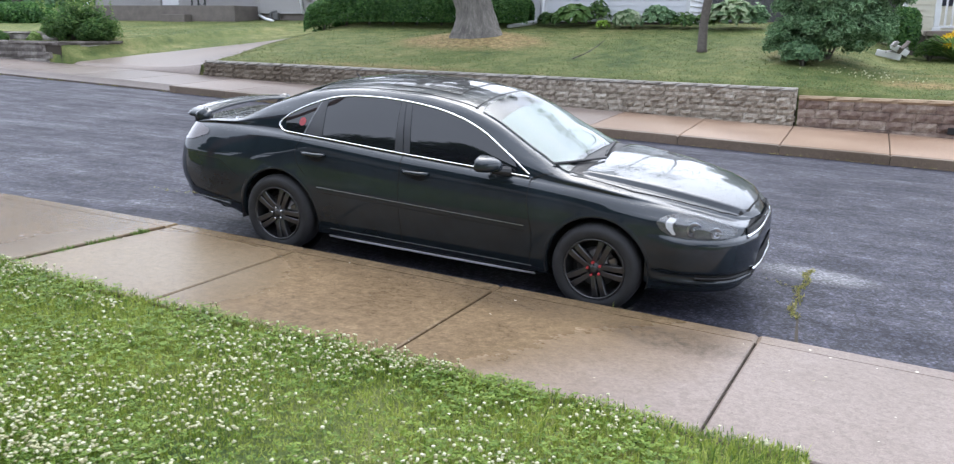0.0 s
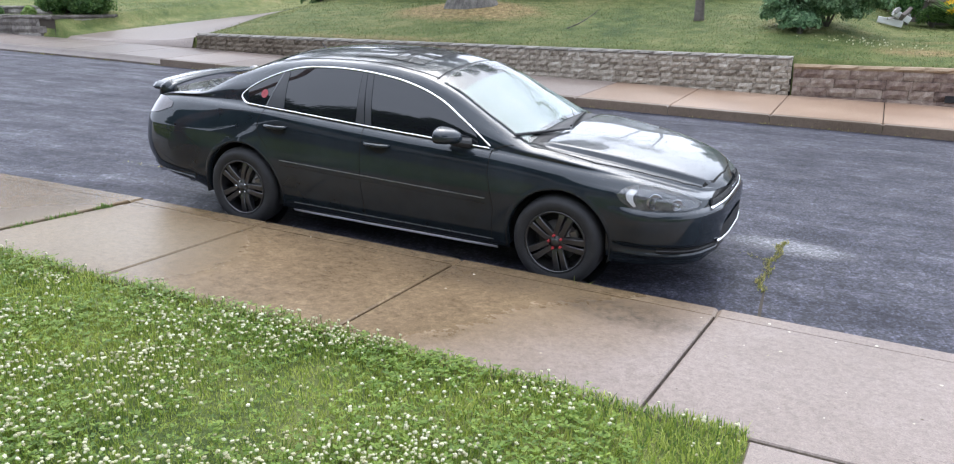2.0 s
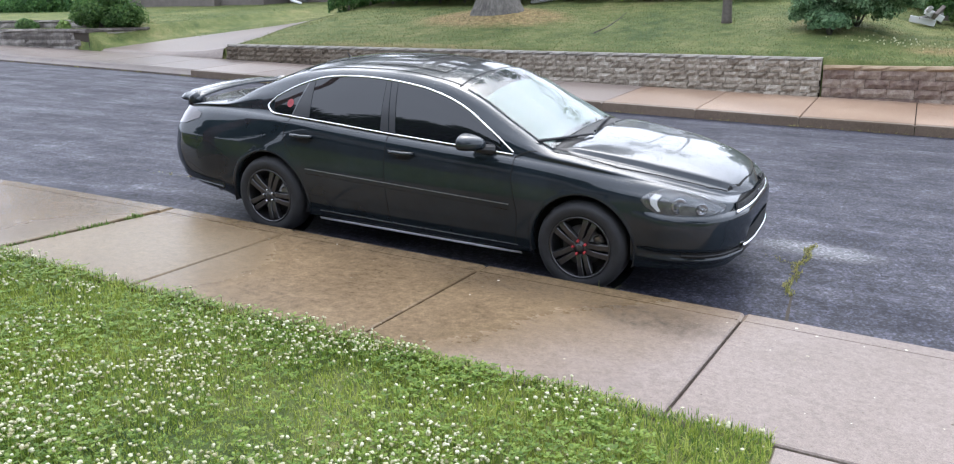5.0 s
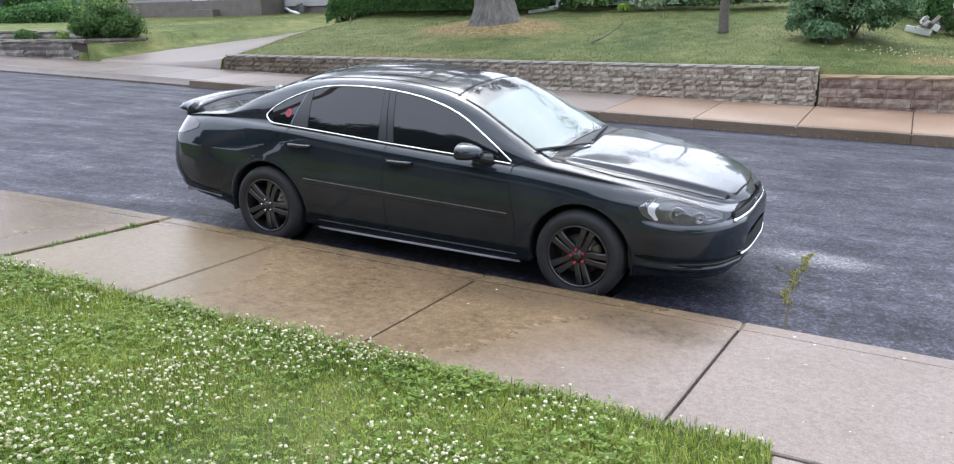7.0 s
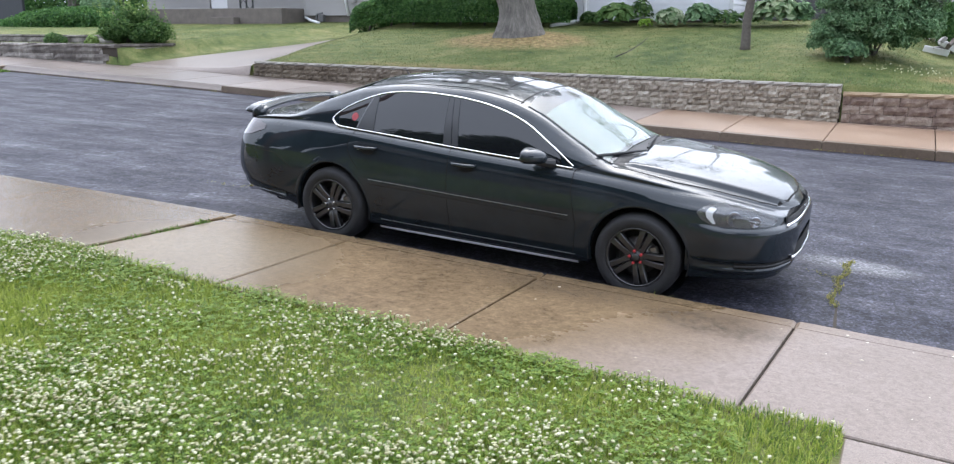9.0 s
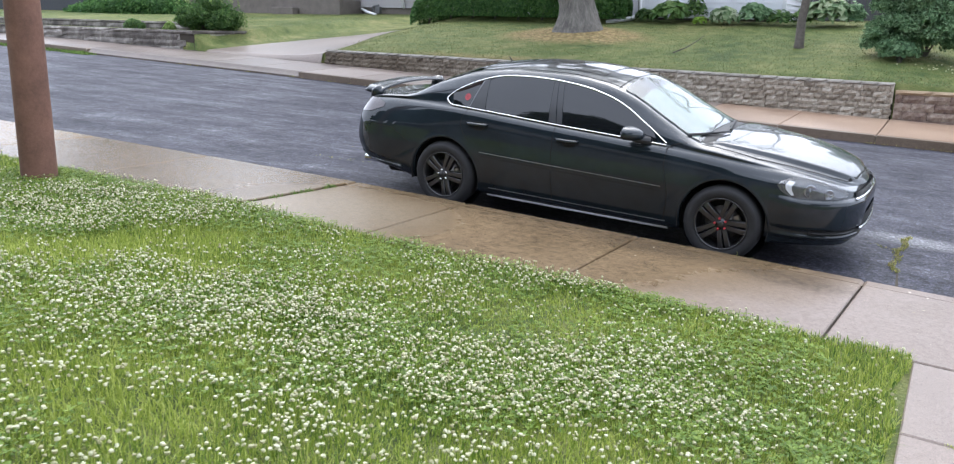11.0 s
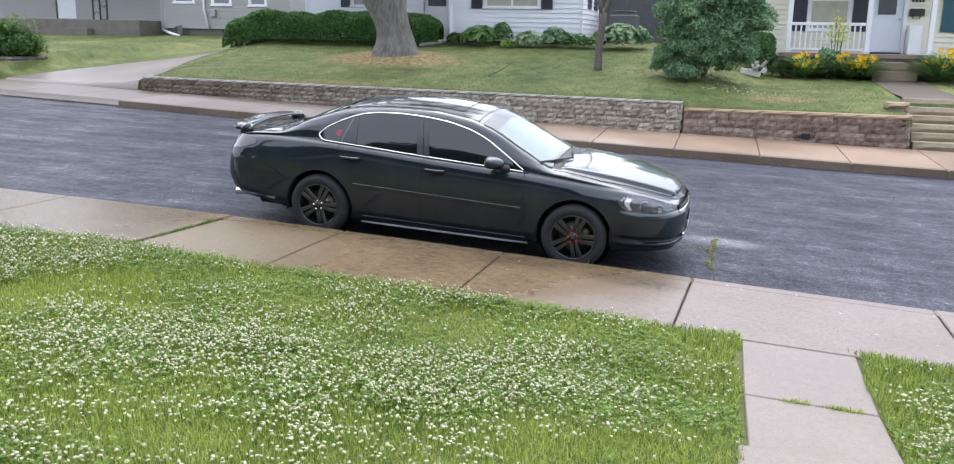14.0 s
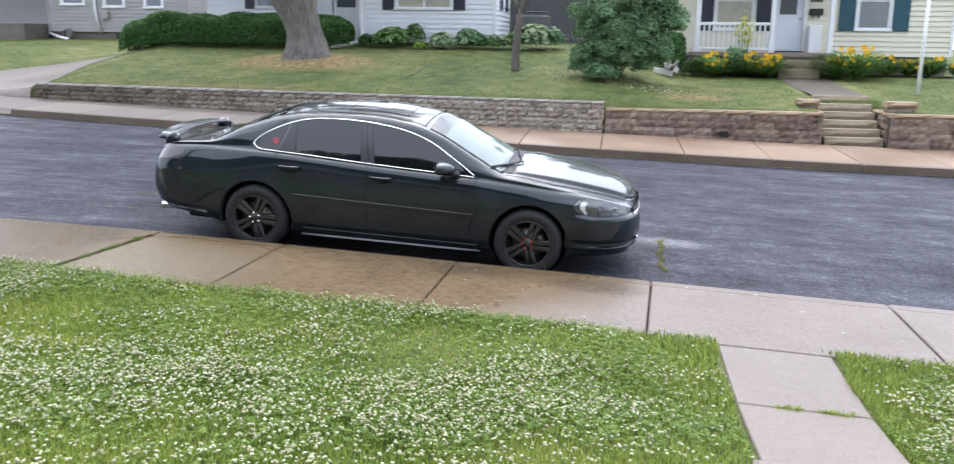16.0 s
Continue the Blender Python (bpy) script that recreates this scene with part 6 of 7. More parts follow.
shrub("bush", "dark tall bushes behind the air conditioner", (-1.3, 23.6, far_lawn(-1.3, 23.6)), (2.3, 1.2, 1.05), 22000, 0.14, M_HEDGE, 5)
shrub("bush", "dark evergreen bush between the houses", (1.7, 23.0, far_lawn(1.7, 23.0)), (1.3, 1.1, 1.0), 9000, 0.15, M_HEDGE, 5)
# the next one is unseen: it closes a sky gap in the car's reflections
shrub("bush", "unseen broad dark bush, added to block sky in reflections", (-19.0, -11.5, ground_z(-19, -11.5)), (4.0, 2.0, 2.6), 14000, 0.26, M_HEDGE, 5)
shrub("bush", "low green hedge bush at the grey house", (-31.3, 20.5, far_lawn(-31.3, 20.5) - 0.75), (4.2, 1.0, 0.8), 20000, 0.15, M_HEDGE, 5, -0.3, 24)
shrub("bush", "tall dark hedge behind a lawn", (-38.0, 28.0, far_lawn(-38, 28) - 0.8), (11.0, 1.5, 2.2), 30000, 0.24, M_HEDGE, 5, -0.3, 24)
gf = thing("garden_fence", "dark stained close-boarded wooden garden fence", "fence", Matrix.Translation((-35.6, 21.4, far_lawn(-35.6, 21.4))))
for k in range(40):
    part("board", box_me("board", M_FENCE, -0.2 * k - 0.196, -0.2 * k, 0, 0.025, -0.2, 1.55 + 0.01 * (k % 3)), gf)
for k in range(5):
    part("post", box_me("post", M_FENCE, -2.0 * k - 0.1, -2.0 * k, 0.026, 0.126, -0.3, 1.6), gf)
shrub("bush", "low green bush beside the grey house porch", (-31.5, 22.0, far_lawn(-31.5, 22)), (1.2, 0.6, 0.6), 5000, 0.12, M_BUSH, 4)


def limb(thing_, name, P, R, n=12):
    return part(name, mesh_of(name, *tube_vf(P, R, n), M_BARK, True), thing_)


def crown(thing_, blobs, per, size, mat):
    PP, NN = [], []
    for c, rad in blobs:
        p, q = blob_points(per, c, rad, 10, 0.55, 0.6)
        PP.append(p)
        NN.append(q)
    part("crown", leaves(np.concatenate(PP), np.concatenate(NN), size, mat, "crown"), thing_)


# big maple on the far lawn
mp = thing("tree", "large old grey-barked tree on a mound of bare earth", "tree", Matrix.Translation((-7.35, 14.5, far_lawn(-7.35, 14.5))))
V, F = [], []
rows_ = [(-0.25, 0.68, 0, 0), (-0.02, 0.60, 0, 0), (0.12, 0.54, -0.01, 0), (0.35, 0.495, -0.02, 0), (0.55, 0.465, -0.06, 0), (0.8, 0.48, -0.14, 0), (1.1, 0.54, -0.26, 0), (1.5, 0.64, -0.40, 0.02), (1.9, 0.68, -0.48, 0.03), (2.2, 0.55, -0.5, 0.04)]
for z, r, ox, oy in rows_:
    for k in range(28):
        a = 2 * math.pi * k / 28
        fl = max(0, (0.5 - z)) * 0.16 * max(0, math.cos(3 * a + 0.6)) + 0.018 * math.sin(7 * a + z * 2) + 0.012 * math.sin(13 * a + z)
        V.append((ox + (r + fl) * math.cos(a), oy + (r + fl) * math.sin(a), z))
for i in range(len(rows_) - 1):
    F += [(i * 28 + k, i * 28 + (k + 1) % 28, (i + 1) * 28 + (k + 1) % 28, (i + 1) * 28 + k) for k in range(28)]
part("trunk", mesh_of("trunk", V, F, M_BARK, True), mp, "thick grey trunk")
for P, R in (([(-0.75, 0, 1.7), (-1.25, 0.1, 3.0), (-1.9, 0.2, 5.5), (-2.6, 0.0, 9.6)], [0.42, 0.34, 0.22, 0.08]), ([(-0.25, 0, 1.7), (0.05, 0, 3.4), (0.5, 0.2, 6.0), (0.6, 0.2, 11.6)], [0.42, 0.33, 0.22, 0.07]),
             ([(-0.4, 0.1, 2.4), (-0.4, -0.9, 4.2), (-0.2, -2.2, 6.0), (0.2, -3.6, 9.2)], [0.3, 0.22, 0.14, 0.05]), ([(0.2, 0, 4.2), (1.8, 0.2, 5.6), (3.6, 0.0, 8.6)], [0.2, 0.13, 0.05])):
    limb(mp, "limb", P, R)
crown(mp, [((-2.6, 0, 9.6), (2.4, 2.4, 1.6)), ((0.6, 0.5, 11.6), (2.8, 2.6, 1.9)), ((0.3, -3.4, 9.4), (2.2, 1.8, 1.3)), ((3.4, 0, 8.8), (2.0, 2.0, 1.3)), ((-0.5, 2.5, 10.0), (2.4, 2.0, 1.7)), ((-4.6, -0.6, 5.4), (1.9, 1.7, 0.9)), ((-7.0, -0.5, 7.6), (2.0, 1.8, 1.2)), ((-1.8, -1.4, 5.0), (1.6, 1.5, 0.7)), ((0.9, -1.2, 5.2), (1.5, 1.4, 0.75)), ((3.4, -0.6, 6.0), (1.6, 1.5, 0.8)), ((-4.4, -0.4, 8.4), (2.0, 1.8, 1.2)), 
           ((2.0, -2.0, 7.0), (1.5, 1.4, 0.8)), ((-2.6, -1.5, 12.4), (2.0, 2.0, 1.3)), ((3.4, -1.8, 11.2), (1.7, 1.7, 1.1))], 2400, 0.20, M_MAPLE)

# young tree
M_YBARK = plain("young_bark", (0.115, 0.098, 0.085), 0.9, vary=0.35, scale=14, relief=0.6)
yt = thing("tree", "slim young tree with a forked grey trunk on the lawn", "tree", Matrix.Translation((-1.72, 13.95, far_lawn(-1.72, 13.95))))
part("trunk", mesh_of("trunk", *tube_vf([(0, 0, -0.1), (0, 0, 0.08), (0.0, 0, 0.6), (0.06, 0, 1.1), (0.08, 0, 1.5)], [0.135, 0.105, 0.092, 0.088, 0.08], 14), M_YBARK, True), yt, "slim trunk")
for P, R in (([(0.06, 0, 1.4), (-0.12, 0, 1.85), (-0.4, 0.1, 2.6), (-0.7, 0.1, 4.7)], [0.08, 0.06, 0.045, 0.02]), ([(0.08, 0, 1.4), (0.25, 0, 1.8), (0.5, 0, 2.8), (0.75, 0, 5.1)], [0.08, 0.065, 0.045, 0.02])):
    limb(yt, "limb", P, R, 8)
crown(yt, [((-0.7, 0.1, 4.9), (0.8, 0.8, 0.6)), ((0.75, 0, 5.3), (0.9, 0.8, 0.6)), ((-0.35, -0.05, 2.15), (0.28, 0.25, 0.16))], 330, 0.12, M_BUSH2)

# trees at the back and behind the viewer, added to block sky in reflections
for tx, ty, h, w in ((-9.5, -24, 15, 4.6), (15.5, -16, 12, 4.2), (-11.5, -9.0, 6.6, 2.8), (-17.5, -11.5, 8.0, 3.4), (-15.5, -24, 14.5, 5.0), (-20, 38, 11, 4.5), (-30, 37, 13, 5.0), (-39, 27, 14, 5.0), (3.5, -27, 15, 5.0), (-4, -25, 13, 4.5), (22, -14, 12, 4.5)):
    z0 = ground_z(tx, ty)
    tr = thing("tree", "leafy green tree added to darken reflections", "tree", Matrix.Translation((tx, ty, z0)), group="background trees")
    limb(tr, "trunk", [(0, 0, -0.3), (0.05, 0, h * 0.25), (0.1, 0.1, h * 0.5), (0, 0, h * 0.8)], [0.42, 0.3, 0.24, 0.08])
    for k in range(4):
        a = k * 1.7 + tx
        limb(tr, "limb", [(0.07, 0, h * 0.33 + 0.4 * k), (w * 0.35 * math.cos(a), w * 0.35 * math.sin(a), h * 0.5), (w * 0.7 * math.cos(a), w * 0.7 * math.sin(a), h * 0.62)], [0.16, 0.1, 0.04], 8)
    crown(tr, [((w * 0.45 * math.cos(k * 1.3 + tx), w * 0.45 * math.sin(k * 1.3 + tx), h * (0.5 + 0.08 * k)), (w * 0.62, w * 0.62, h * 0.19)) for k in range(6)], 2600, 0.42, M_MAPLE)


# hostas along the white house
def rosette(name, label, x, y, z, n, length, width, mat, category="plant", group="", lift=0.7, stalks=0):
    """Broad arching leaves from one crown."""
    t = thing(name, label, category, Matrix.Translation((x, y, z)), group)
    VV, TT = [], []
    for k in range(n):
        a = rng.uniform(0, 2 * math.pi)
        L = length * rng.uniform(0.6, 1.15)
        e = rng.uniform(0.25, 1.2) * lift
        ca_, sa_ = math.cos(a), math.sin(a)
        base = len(VV)
        for q, wq in ((0.05, 0.12), (0.4, 0.75), (0.7, 1.0), (1.0, 0.08)):
            r_, z_ = L * q * math.cos(e * (1.15 - 0.9 * q)), L * (q * math.sin(e) - 0.55 * q * q * math.sin(e)) * 1.25 + 0.02
            h_ = width * wq * 0.5
            VV += [(r_ * ca_ - h_ * sa_, r_ * sa_ + h_ * ca_, z_ + 0.02 * wq), (r_ * ca_ + h_ * sa_, r_ * sa_ - h_ * ca_, z_ + 0.02 * wq)]
        for j in range(3):
            b = base + 2 * j
            TT += [(b, b + 1, b + 3), (b, b + 3, b + 2)]
    part("leaf_clump", fast_mesh("leaf_clump", np.array(VV), np.array(TT), mat), t)
    return t


def hosta(label, x, y, w, h, mat, n, size):
    """A mound of broad overlapping leaves."""
    t = thing("hosta", label, "plant", Matrix.Translation((x, y, far_lawn(x, y) - 0.02)), "planting along the white house")
    P, N = blob_points(n, (0, 0, h * 0.42), (w / 2, w * 0.4, h * 0.62), 9, 0.35, 0.5, -0.25)
    P[:, 2] = np.maximum(P[:, 2], 0.05)
    N = N / np.linalg.norm(N, axis=1, keepdims=True) + np.array([0, -0.25, 0.7])
    part("leaf_clump", leaves(P, N, size, mat, "leaf_clump", 0.3, 0.62), t)


for x, y, w, h, mt, n, size in ((-6.5, 17.3, 0.6, 0.4, M_BUSH2, 160, 0.16), (-5.75, 17.2, 1.15, 0.6, M_HOSTA, 230, 0.27), (-5.15, 17.5, 0.8, 0.72, M_BUSH2, 240, 0.15), (-4.85, 16.95, 0.45, 0.26, M_HOSTA_B, 90, 0.12), (-4.25, 17.1, 0.85, 0.5, M_HOSTA_V, 230, 0.22), (-3.45, 17.2, 0.95, 0.62, M_BUSH, 260, 0.2),
                                (-2.75, 17.15, 0.9, 0.42, M_BUSH2, 300, 0.13), (-2.2, 17.2, 0.5, 0.5, M_HOSTA, 120, 0.18), (-1.55, 17.15, 1.25, 0.78, M_HOSTA_V, 260, 0.3), (-1.0, 17.35, 0.6, 0.62, M_BUSH, 160, 0.2)):
    hosta("clump of pale-edged hosta beside the house wall" if mt is M_HOSTA_V else "clump of broad green leaves beside the house wall", x, y, w, h, mt, n, size)

# daylilies by the porch
for x, y, s_ in ((3.35, 16.5, 0.78), (4.5, 16.5, 0.80), (4.85, 16.45, 0.72), (6.55, 16.4, 0.95), (7.0, 16.35, 1.0), (7.5, 17.5, 0.7), (8.1, 17.6, 0.65), (8.7, 17.6, 0.65), (9.2, 17.6, 0.7), (9.9, 17.5, 0.6)):
    t = rosette("daylily", "clump of strap-leaved daylily with yellow flowers", x, y, far_lawn(x, y) - 0.02, 230, s_ * 1.25, 0.036, M_LILY, "flower", "daylilies along the cream house", 1.25)
    for k in range(15 if x < 7.2 else 7):
        a, r_ = rng.uniform(0, 2 * math.pi), 0.32 * math.sqrt(rng.random())
        px, py, pz = 1.3 * r_ * math.cos(a), r_ * math.sin(a) - 0.25, s_ * rng.uniform(0.42, 0.88)
        VV, TT = [], []
        tilt = rng.uniform(-0.5, 0.5)
        for j in range(6):
            b = 2 * math.pi * j / 6 + tilt
            i = len(VV)
            c_, s2 = math.cos(b), math.sin(b)
            VV += [(px, py + 0.02, pz), (px + 0.046 * math.cos(b + 0.45), py - 0.02, pz + 0.046 * math.sin(b + 0.45)), (px + 0.075 * c_, py - 0.035, pz + 0.075 * s2), (px + 0.046 * math.cos(b - 0.45), py - 0.02, pz + 0.046 * math.sin(b - 0.45))]
            TT += [(i, i + 1, i + 2), (i, i + 2, i + 3)]
        part("flower", fast_mesh("flower", np.array(VV), np.array(TT), M_YELLOW), t, "open yellow flower")
shrub("bush", "dark green leafy plant in front of the porch rail", (3.95, 16.65, far_lawn(3.95, 16.65)), (0.36, 0.3, 0.40), 2200, 0.085, M_BUSH, 4, -0.5)
shrub("bush", "low dark green groundcover beside the porch", (2.85, 16.5, far_lawn(2.85, 16.5)), (0.32, 0.25, 0.24), 1300, 0.075, M_BUSH2, 3, -0.4)
tl = rosette("tall_lily", "tall pale yellow lily in front of the porch", 4.15, 16.75, far_lawn(4.15, 16.75), 60, 0.7, 0.03, M_LILY, "flower", "", 1.4)
for k in range(6):
    x_, h_ = rng.uniform(-0.18, 0.18), rng.uniform(0.9, 1.65)
    st = part("stalk", mesh_of("stalk", *tube_vf([(x_ * 0.4, 0, 0), (x_, 0, h_)], 0.012, 5), M_LILY), tl)
    P = np.array([(x_, 0, h_)]) + rng.normal(size=(30, 3)) * (0.07, 0.07, 0.12)
    part("bloom", leaves(P, rng.normal(size=(30, 3)), 0.09, leaf_mat("pale_yellow_petal", [(0.5, 0.5, 0.12), (0.75, 0.70, 0.2)]), "bloom"), st, "pale yellow bloom")["kind"] = "stuff"

# ---------------------------------------------------------------- grass and clover
M_GRASS = leaf_mat("grass_blade", [(0.165, 0.23, 0.036), (0.325, 0.40, 0.075), (0.50, 0.54, 0.165)], 0.5)
M_GRASS_DARK = leaf_mat("deep_grass_blade", [(0.055, 0.115, 0.022), (0.115, 0.20, 0.042), (0.21, 0.31, 0.075)], 0.4)
M_GRASS_FAR = leaf_mat("far_grass_blade", [(0.085, 0.125, 0.04), (0.165, 0.195, 0.075), (0.28, 0.265, 0.135)])
M_CLOVER = leaf_mat("clover_leaf", [(0.08, 0.15, 0.022), (0.15, 0.24, 0.038), (0.25, 0.34, 0.065)])
M_CLOVER_HEAD = leaf_mat("clover_flower", [(0.34, 0.32, 0.17), (0.52, 0.51, 0.32), (0.66, 0.65, 0.47)], 0.15)


def waves(x, y, seed, scale=1.0):
    """A smooth random field, about -1 to 1."""
    g = np.random.default_rng(seed)
    out = np.zeros_like(x)
    for _ in range(9):
        k, a, p_ = g.uniform(0.5, 3.2) * scale, g.uniform(0, 2 * math.pi), g.uniform(0, 6.3)
        out += np.sin(k * (x * math.cos(a) + y * math.sin(a)) + p_)
    return out / 4.2


def lawn_height(x, y):
    return np.interp(x, NEAR_X, NEAR_Z) + 0.155 + 0.105 * np.maximum(0, -3.0 - y)


def on_lawn(x, y):
    edge = -1.575 + 0.035 * waves(x, y * 0, 3, 4.0)
    w = 0.035 * waves(y, x * 0, 5, 4.0)
    return (y < edge) & ~((x > 1.605 + w) & (x < 2.46 + w)) & (np.hypot(x + 6.02, y + 1.98) > 0.2)


def blades(x, y, z, length, width, mat, name, lean=0.5):
    n = len(x)
    a, f = rng.uniform(0, 2 * math.pi, n), rng.uniform(0, 2 * math.pi, n)
    L = length * rng.uniform(0.5, 1.35, n)
    k = lean * rng.random(n)
    B = np.stack([x, y, z], 1)
    D = np.stack([np.cos(a) * k, np.sin(a) * k, np.sqrt(np.maximum(0.1, 1 - k * k))], 1)
    W = np.stack([np.cos(f), np.sin(f), 0 * f], 1) * (width * rng.uniform(0.7, 1.3, n) / 2)[:, None]
    mid, tip = B + D * (L * 0.55)[:, None], B + D * L[:, None] + np.stack([np.cos(a), np.sin(a), -0.6 + 0 * a], 1) * (L * 0.45 * k)[:, None]
    V = np.stack([B - W, B + W, mid + W * 0.8, mid - W * 0.8, tip], 1)
    i = np.arange(n)[:, None] * 5
    T = np.concatenate([i + [0, 1, 2], i + [0, 2, 3], i + [3, 2, 4]], 0)
    return fast_mesh(name, V.reshape(-1, 3), T, mat)


def scatter(n, x0, x1, y0, y1):
    x, y = rng.uniform(x0, x1, n), rng.uniform(y0, y1, n)
    keep = on_lawn(x, y)
    return x[keep], y[keep]


x, y = scatter(330000, -8.5, 5.5, -6.3, -1.55)
h = 0.052 + 0.018 * waves(x, y, 11, 1.2)
tagged(new("lawn_grass", blades(x, y, lawn_height(x, y) - 0.01, h, 0.0052, M_GRASS, "lawn_grass", 0.75)), "bright green uncut lawn grass", "grass", kind="stuff")
x, y = scatter(150000, -14, 9, -9.8, -1.55)
keep = (y < -6.2) | (x < -8.4) | (x > 5.4)
x, y = x[keep], y[keep]
tagged(new("lawn_grass", blades(x, y, lawn_height(x, y) - 0.01, 0.07, 0.011, M_GRASS, "lawn_grass", 0.75)), "bright green uncut lawn grass", "grass", kind="stuff")

# deeper green grass along the pavement and the garden path, and in patches
x, y = scatter(150000, -8.5, 5.0, -6.3, -1.5)
near = np.exp(-((y + 1.6) / 0.42) ** 2) * (0.35 + 0.65 * np.clip((x + 0.6) / 1.2, 0, 1)) + 0.8 * np.exp(-((np.abs(x - 2.03) - 0.42) / 0.30) ** 2) + 0.60 * np.maximum(waves(x, y, 71, 1.3), 0) + 0.5 * np.maximum(waves(x, y, 33, 0.9), 0)
keep = rng.random(len(x)) < np.clip(near, 0, 1)
x, y = x[keep], y[keep]
tagged(new("lawn_grass", blades(x, y, lawn_height(x, y) - 0.01, 0.055, 0.0058, M_GRASS_DARK, "lawn_grass", 0.85)), "deep green grass beside the paving and in patches", "grass", kind="stuff")

# clover leaves
x, y = scatter(95000, -8.5, 5.5, -7.2, -1.55)
keep = waves(x, y, 33, 0.9) + 0.5 * waves(x, y, 37, 2.4) > -0.45 + 0.8 * rng.random(len(x))
x, y = x[keep], y[keep]
n = len(x)
z = lawn_height(x, y) + rng.uniform(0.02, 0.055, n)
VV, TT = [], []
a0 = rng.uniform(0, 6.3, n)
for j in range(3):
    a = a0 + j * 2.094
    r = rng.uniform(0.010, 0.017, n)
    C = np.stack([x, y, z], 1)
    d, w = np.stack([np.cos(a), np.sin(a), 0.25 + 0 * a], 1), np.stack([-np.sin(a), np.cos(a), 0 * a], 1)
    V = np.stack([C, C + d * r[:, None] + w * (r * 0.62)[:, None], C + d * (r * 1.75)[:, None], C + d * r[:, None] - w * (r * 0.62)[:, None]], 1)
    VV.append(V.reshape(-1, 3))
    i = np.arange(n)[:, None] * 4 + j * n * 4
    TT += [i + [0, 1, 2], i + [0, 2, 3]]
tagged(new("clover_leaves", fast_mesh("clover_leaves", np.concatenate(VV), np.concatenate(TT), M_CLOVER)), "green clover leaves among the grass", "clover", kind="stuff")

# clover flowers
x, y = scatter(165000, -8.5, 5.5, -9.0, -1.60)
dens = 0.15 + 0.46 * np.maximum(waves(x, y, 33, 0.9), -0.22) + 0.45 * np.exp(-((x + 1.4) / 1.7) ** 2 - ((y + 3.8) / 0.85) ** 2) + 0.30 * waves(x, y, 35, 3.2)
dens += 0.10 * np.clip((-4.3 - y) / 1.0, 0, 1) - 0.06 * np.clip((x - 0.9) / 1.2, 0, 1) - 0.26 * np.clip((-2.8 - x) / 2.2, 0, 1)
keep = rng.random(len(x)) < np.clip(dens, 0.02, 1)
x, y = x[keep], y[keep]
n = len(x)
bm = bmesh.new()
bmesh.ops.create_icosphere(bm, subdivisions=1, radius=1)
bm.verts.index_update()
ball_v, ball_f = np.array([v.co[:] for v in bm.verts]), np.array([[v.index for v in f.verts] for f in bm.faces])
bm.free()
z = lawn_height(x, y) + rng.uniform(0.045, 0.095, n)
r = rng.uniform(0.0058, 0.0104, n)
V = np.stack([x, y, z], 1)[:, None] + ball_v[None] * r[:, None, None] * (1 + 0.38 * rng.uniform(-1, 1, (n, len(ball_v), 1))) * np.array([1.05, 1.05, 0.85])
T = (np.arange(n) * len(ball_v))[:, None, None] + ball_f[None]
tagged(new("clover_flowers", fast_mesh("clover_flowers", V.reshape(-1, 3), T.reshape(-1, 3), M_CLOVER_HEAD)), "small white clover blossoms all over the lawn", "clover", kind="stuff")
B = np.stack([x, y, lawn_height(x, y)], 1)
top = np.stack([x, y, z - r * 0.5], 1)
B[:, :2] += rng.normal(size=(n, 2)) * 0.012
w = np.array([0.0014, 0.0008, 0])
V = np.stack([B - w, B + w, top + w, top - w], 1)
tagged(new("clover_stalks", fast_mesh("clover_stalks", V.reshape(-1, 3), np.arange(n)[:, None] * 4 + [0, 1, 2, 3], M_CLOVER)), "thin green clover stalks in the lawn", "clover", kind="stuff")

# short turf across the street
n = 130000
x, y = rng.uniform(-24, 12, n), 10.72 + 13.5 * rng.random(n) ** 1.5
keep = ~((x > 4.9) & (x < 6.5)) & ~((x > -16.9 + 0.3 * (y - 10)) & (x < -13.2 - 0.05 * (y - 10)) & (y < 18.5)) & (np.hypot(x + 7.35, y - 14.5) > 0.65 + 0.9 * rng.random(n))
keep &= ~((x > -6.9) & (x < -2.7) & (y > 17.4)) & ~((x > 2.2) & (y > 17)) & ~((x < -17) & (y < 13) & (y < 11))
bare = 0.5 * waves(x, y, 51, 0.8)
keep &= rng.random(n) > bare
x, y = x[keep], y[keep]
z = np.array([far_lawn(a, b) for a, b in zip(x, y)])
tagged(new("turf", blades(x, y, z - 0.01, 0.04, 0.013, M_GRASS_FAR, "turf", 0.8)), "short summer turf with dry patches", "grass", kind="stuff")
x, y = 1.7 + 0.45 * rng.normal(size=60), 12.3 + 0.25 * rng.normal(size=60)
z = np.array([far_lawn(a, b) for a, b in zip(x, y)]) + 0.06
V = np.stack([x, y, z], 1)[:, None] + ball_v[None] * 0.014
T = (np.arange(60) * len(ball_v))[:, None, None] + ball_f[None]
tagged(new("clover_flowers", fast_mesh("clover_flowers", V.reshape(-1, 3), T.reshape(-1, 3), M_CLOVER_HEAD)), "patch of white clover blossoms on the far lawn", "clover", kind="stuff")


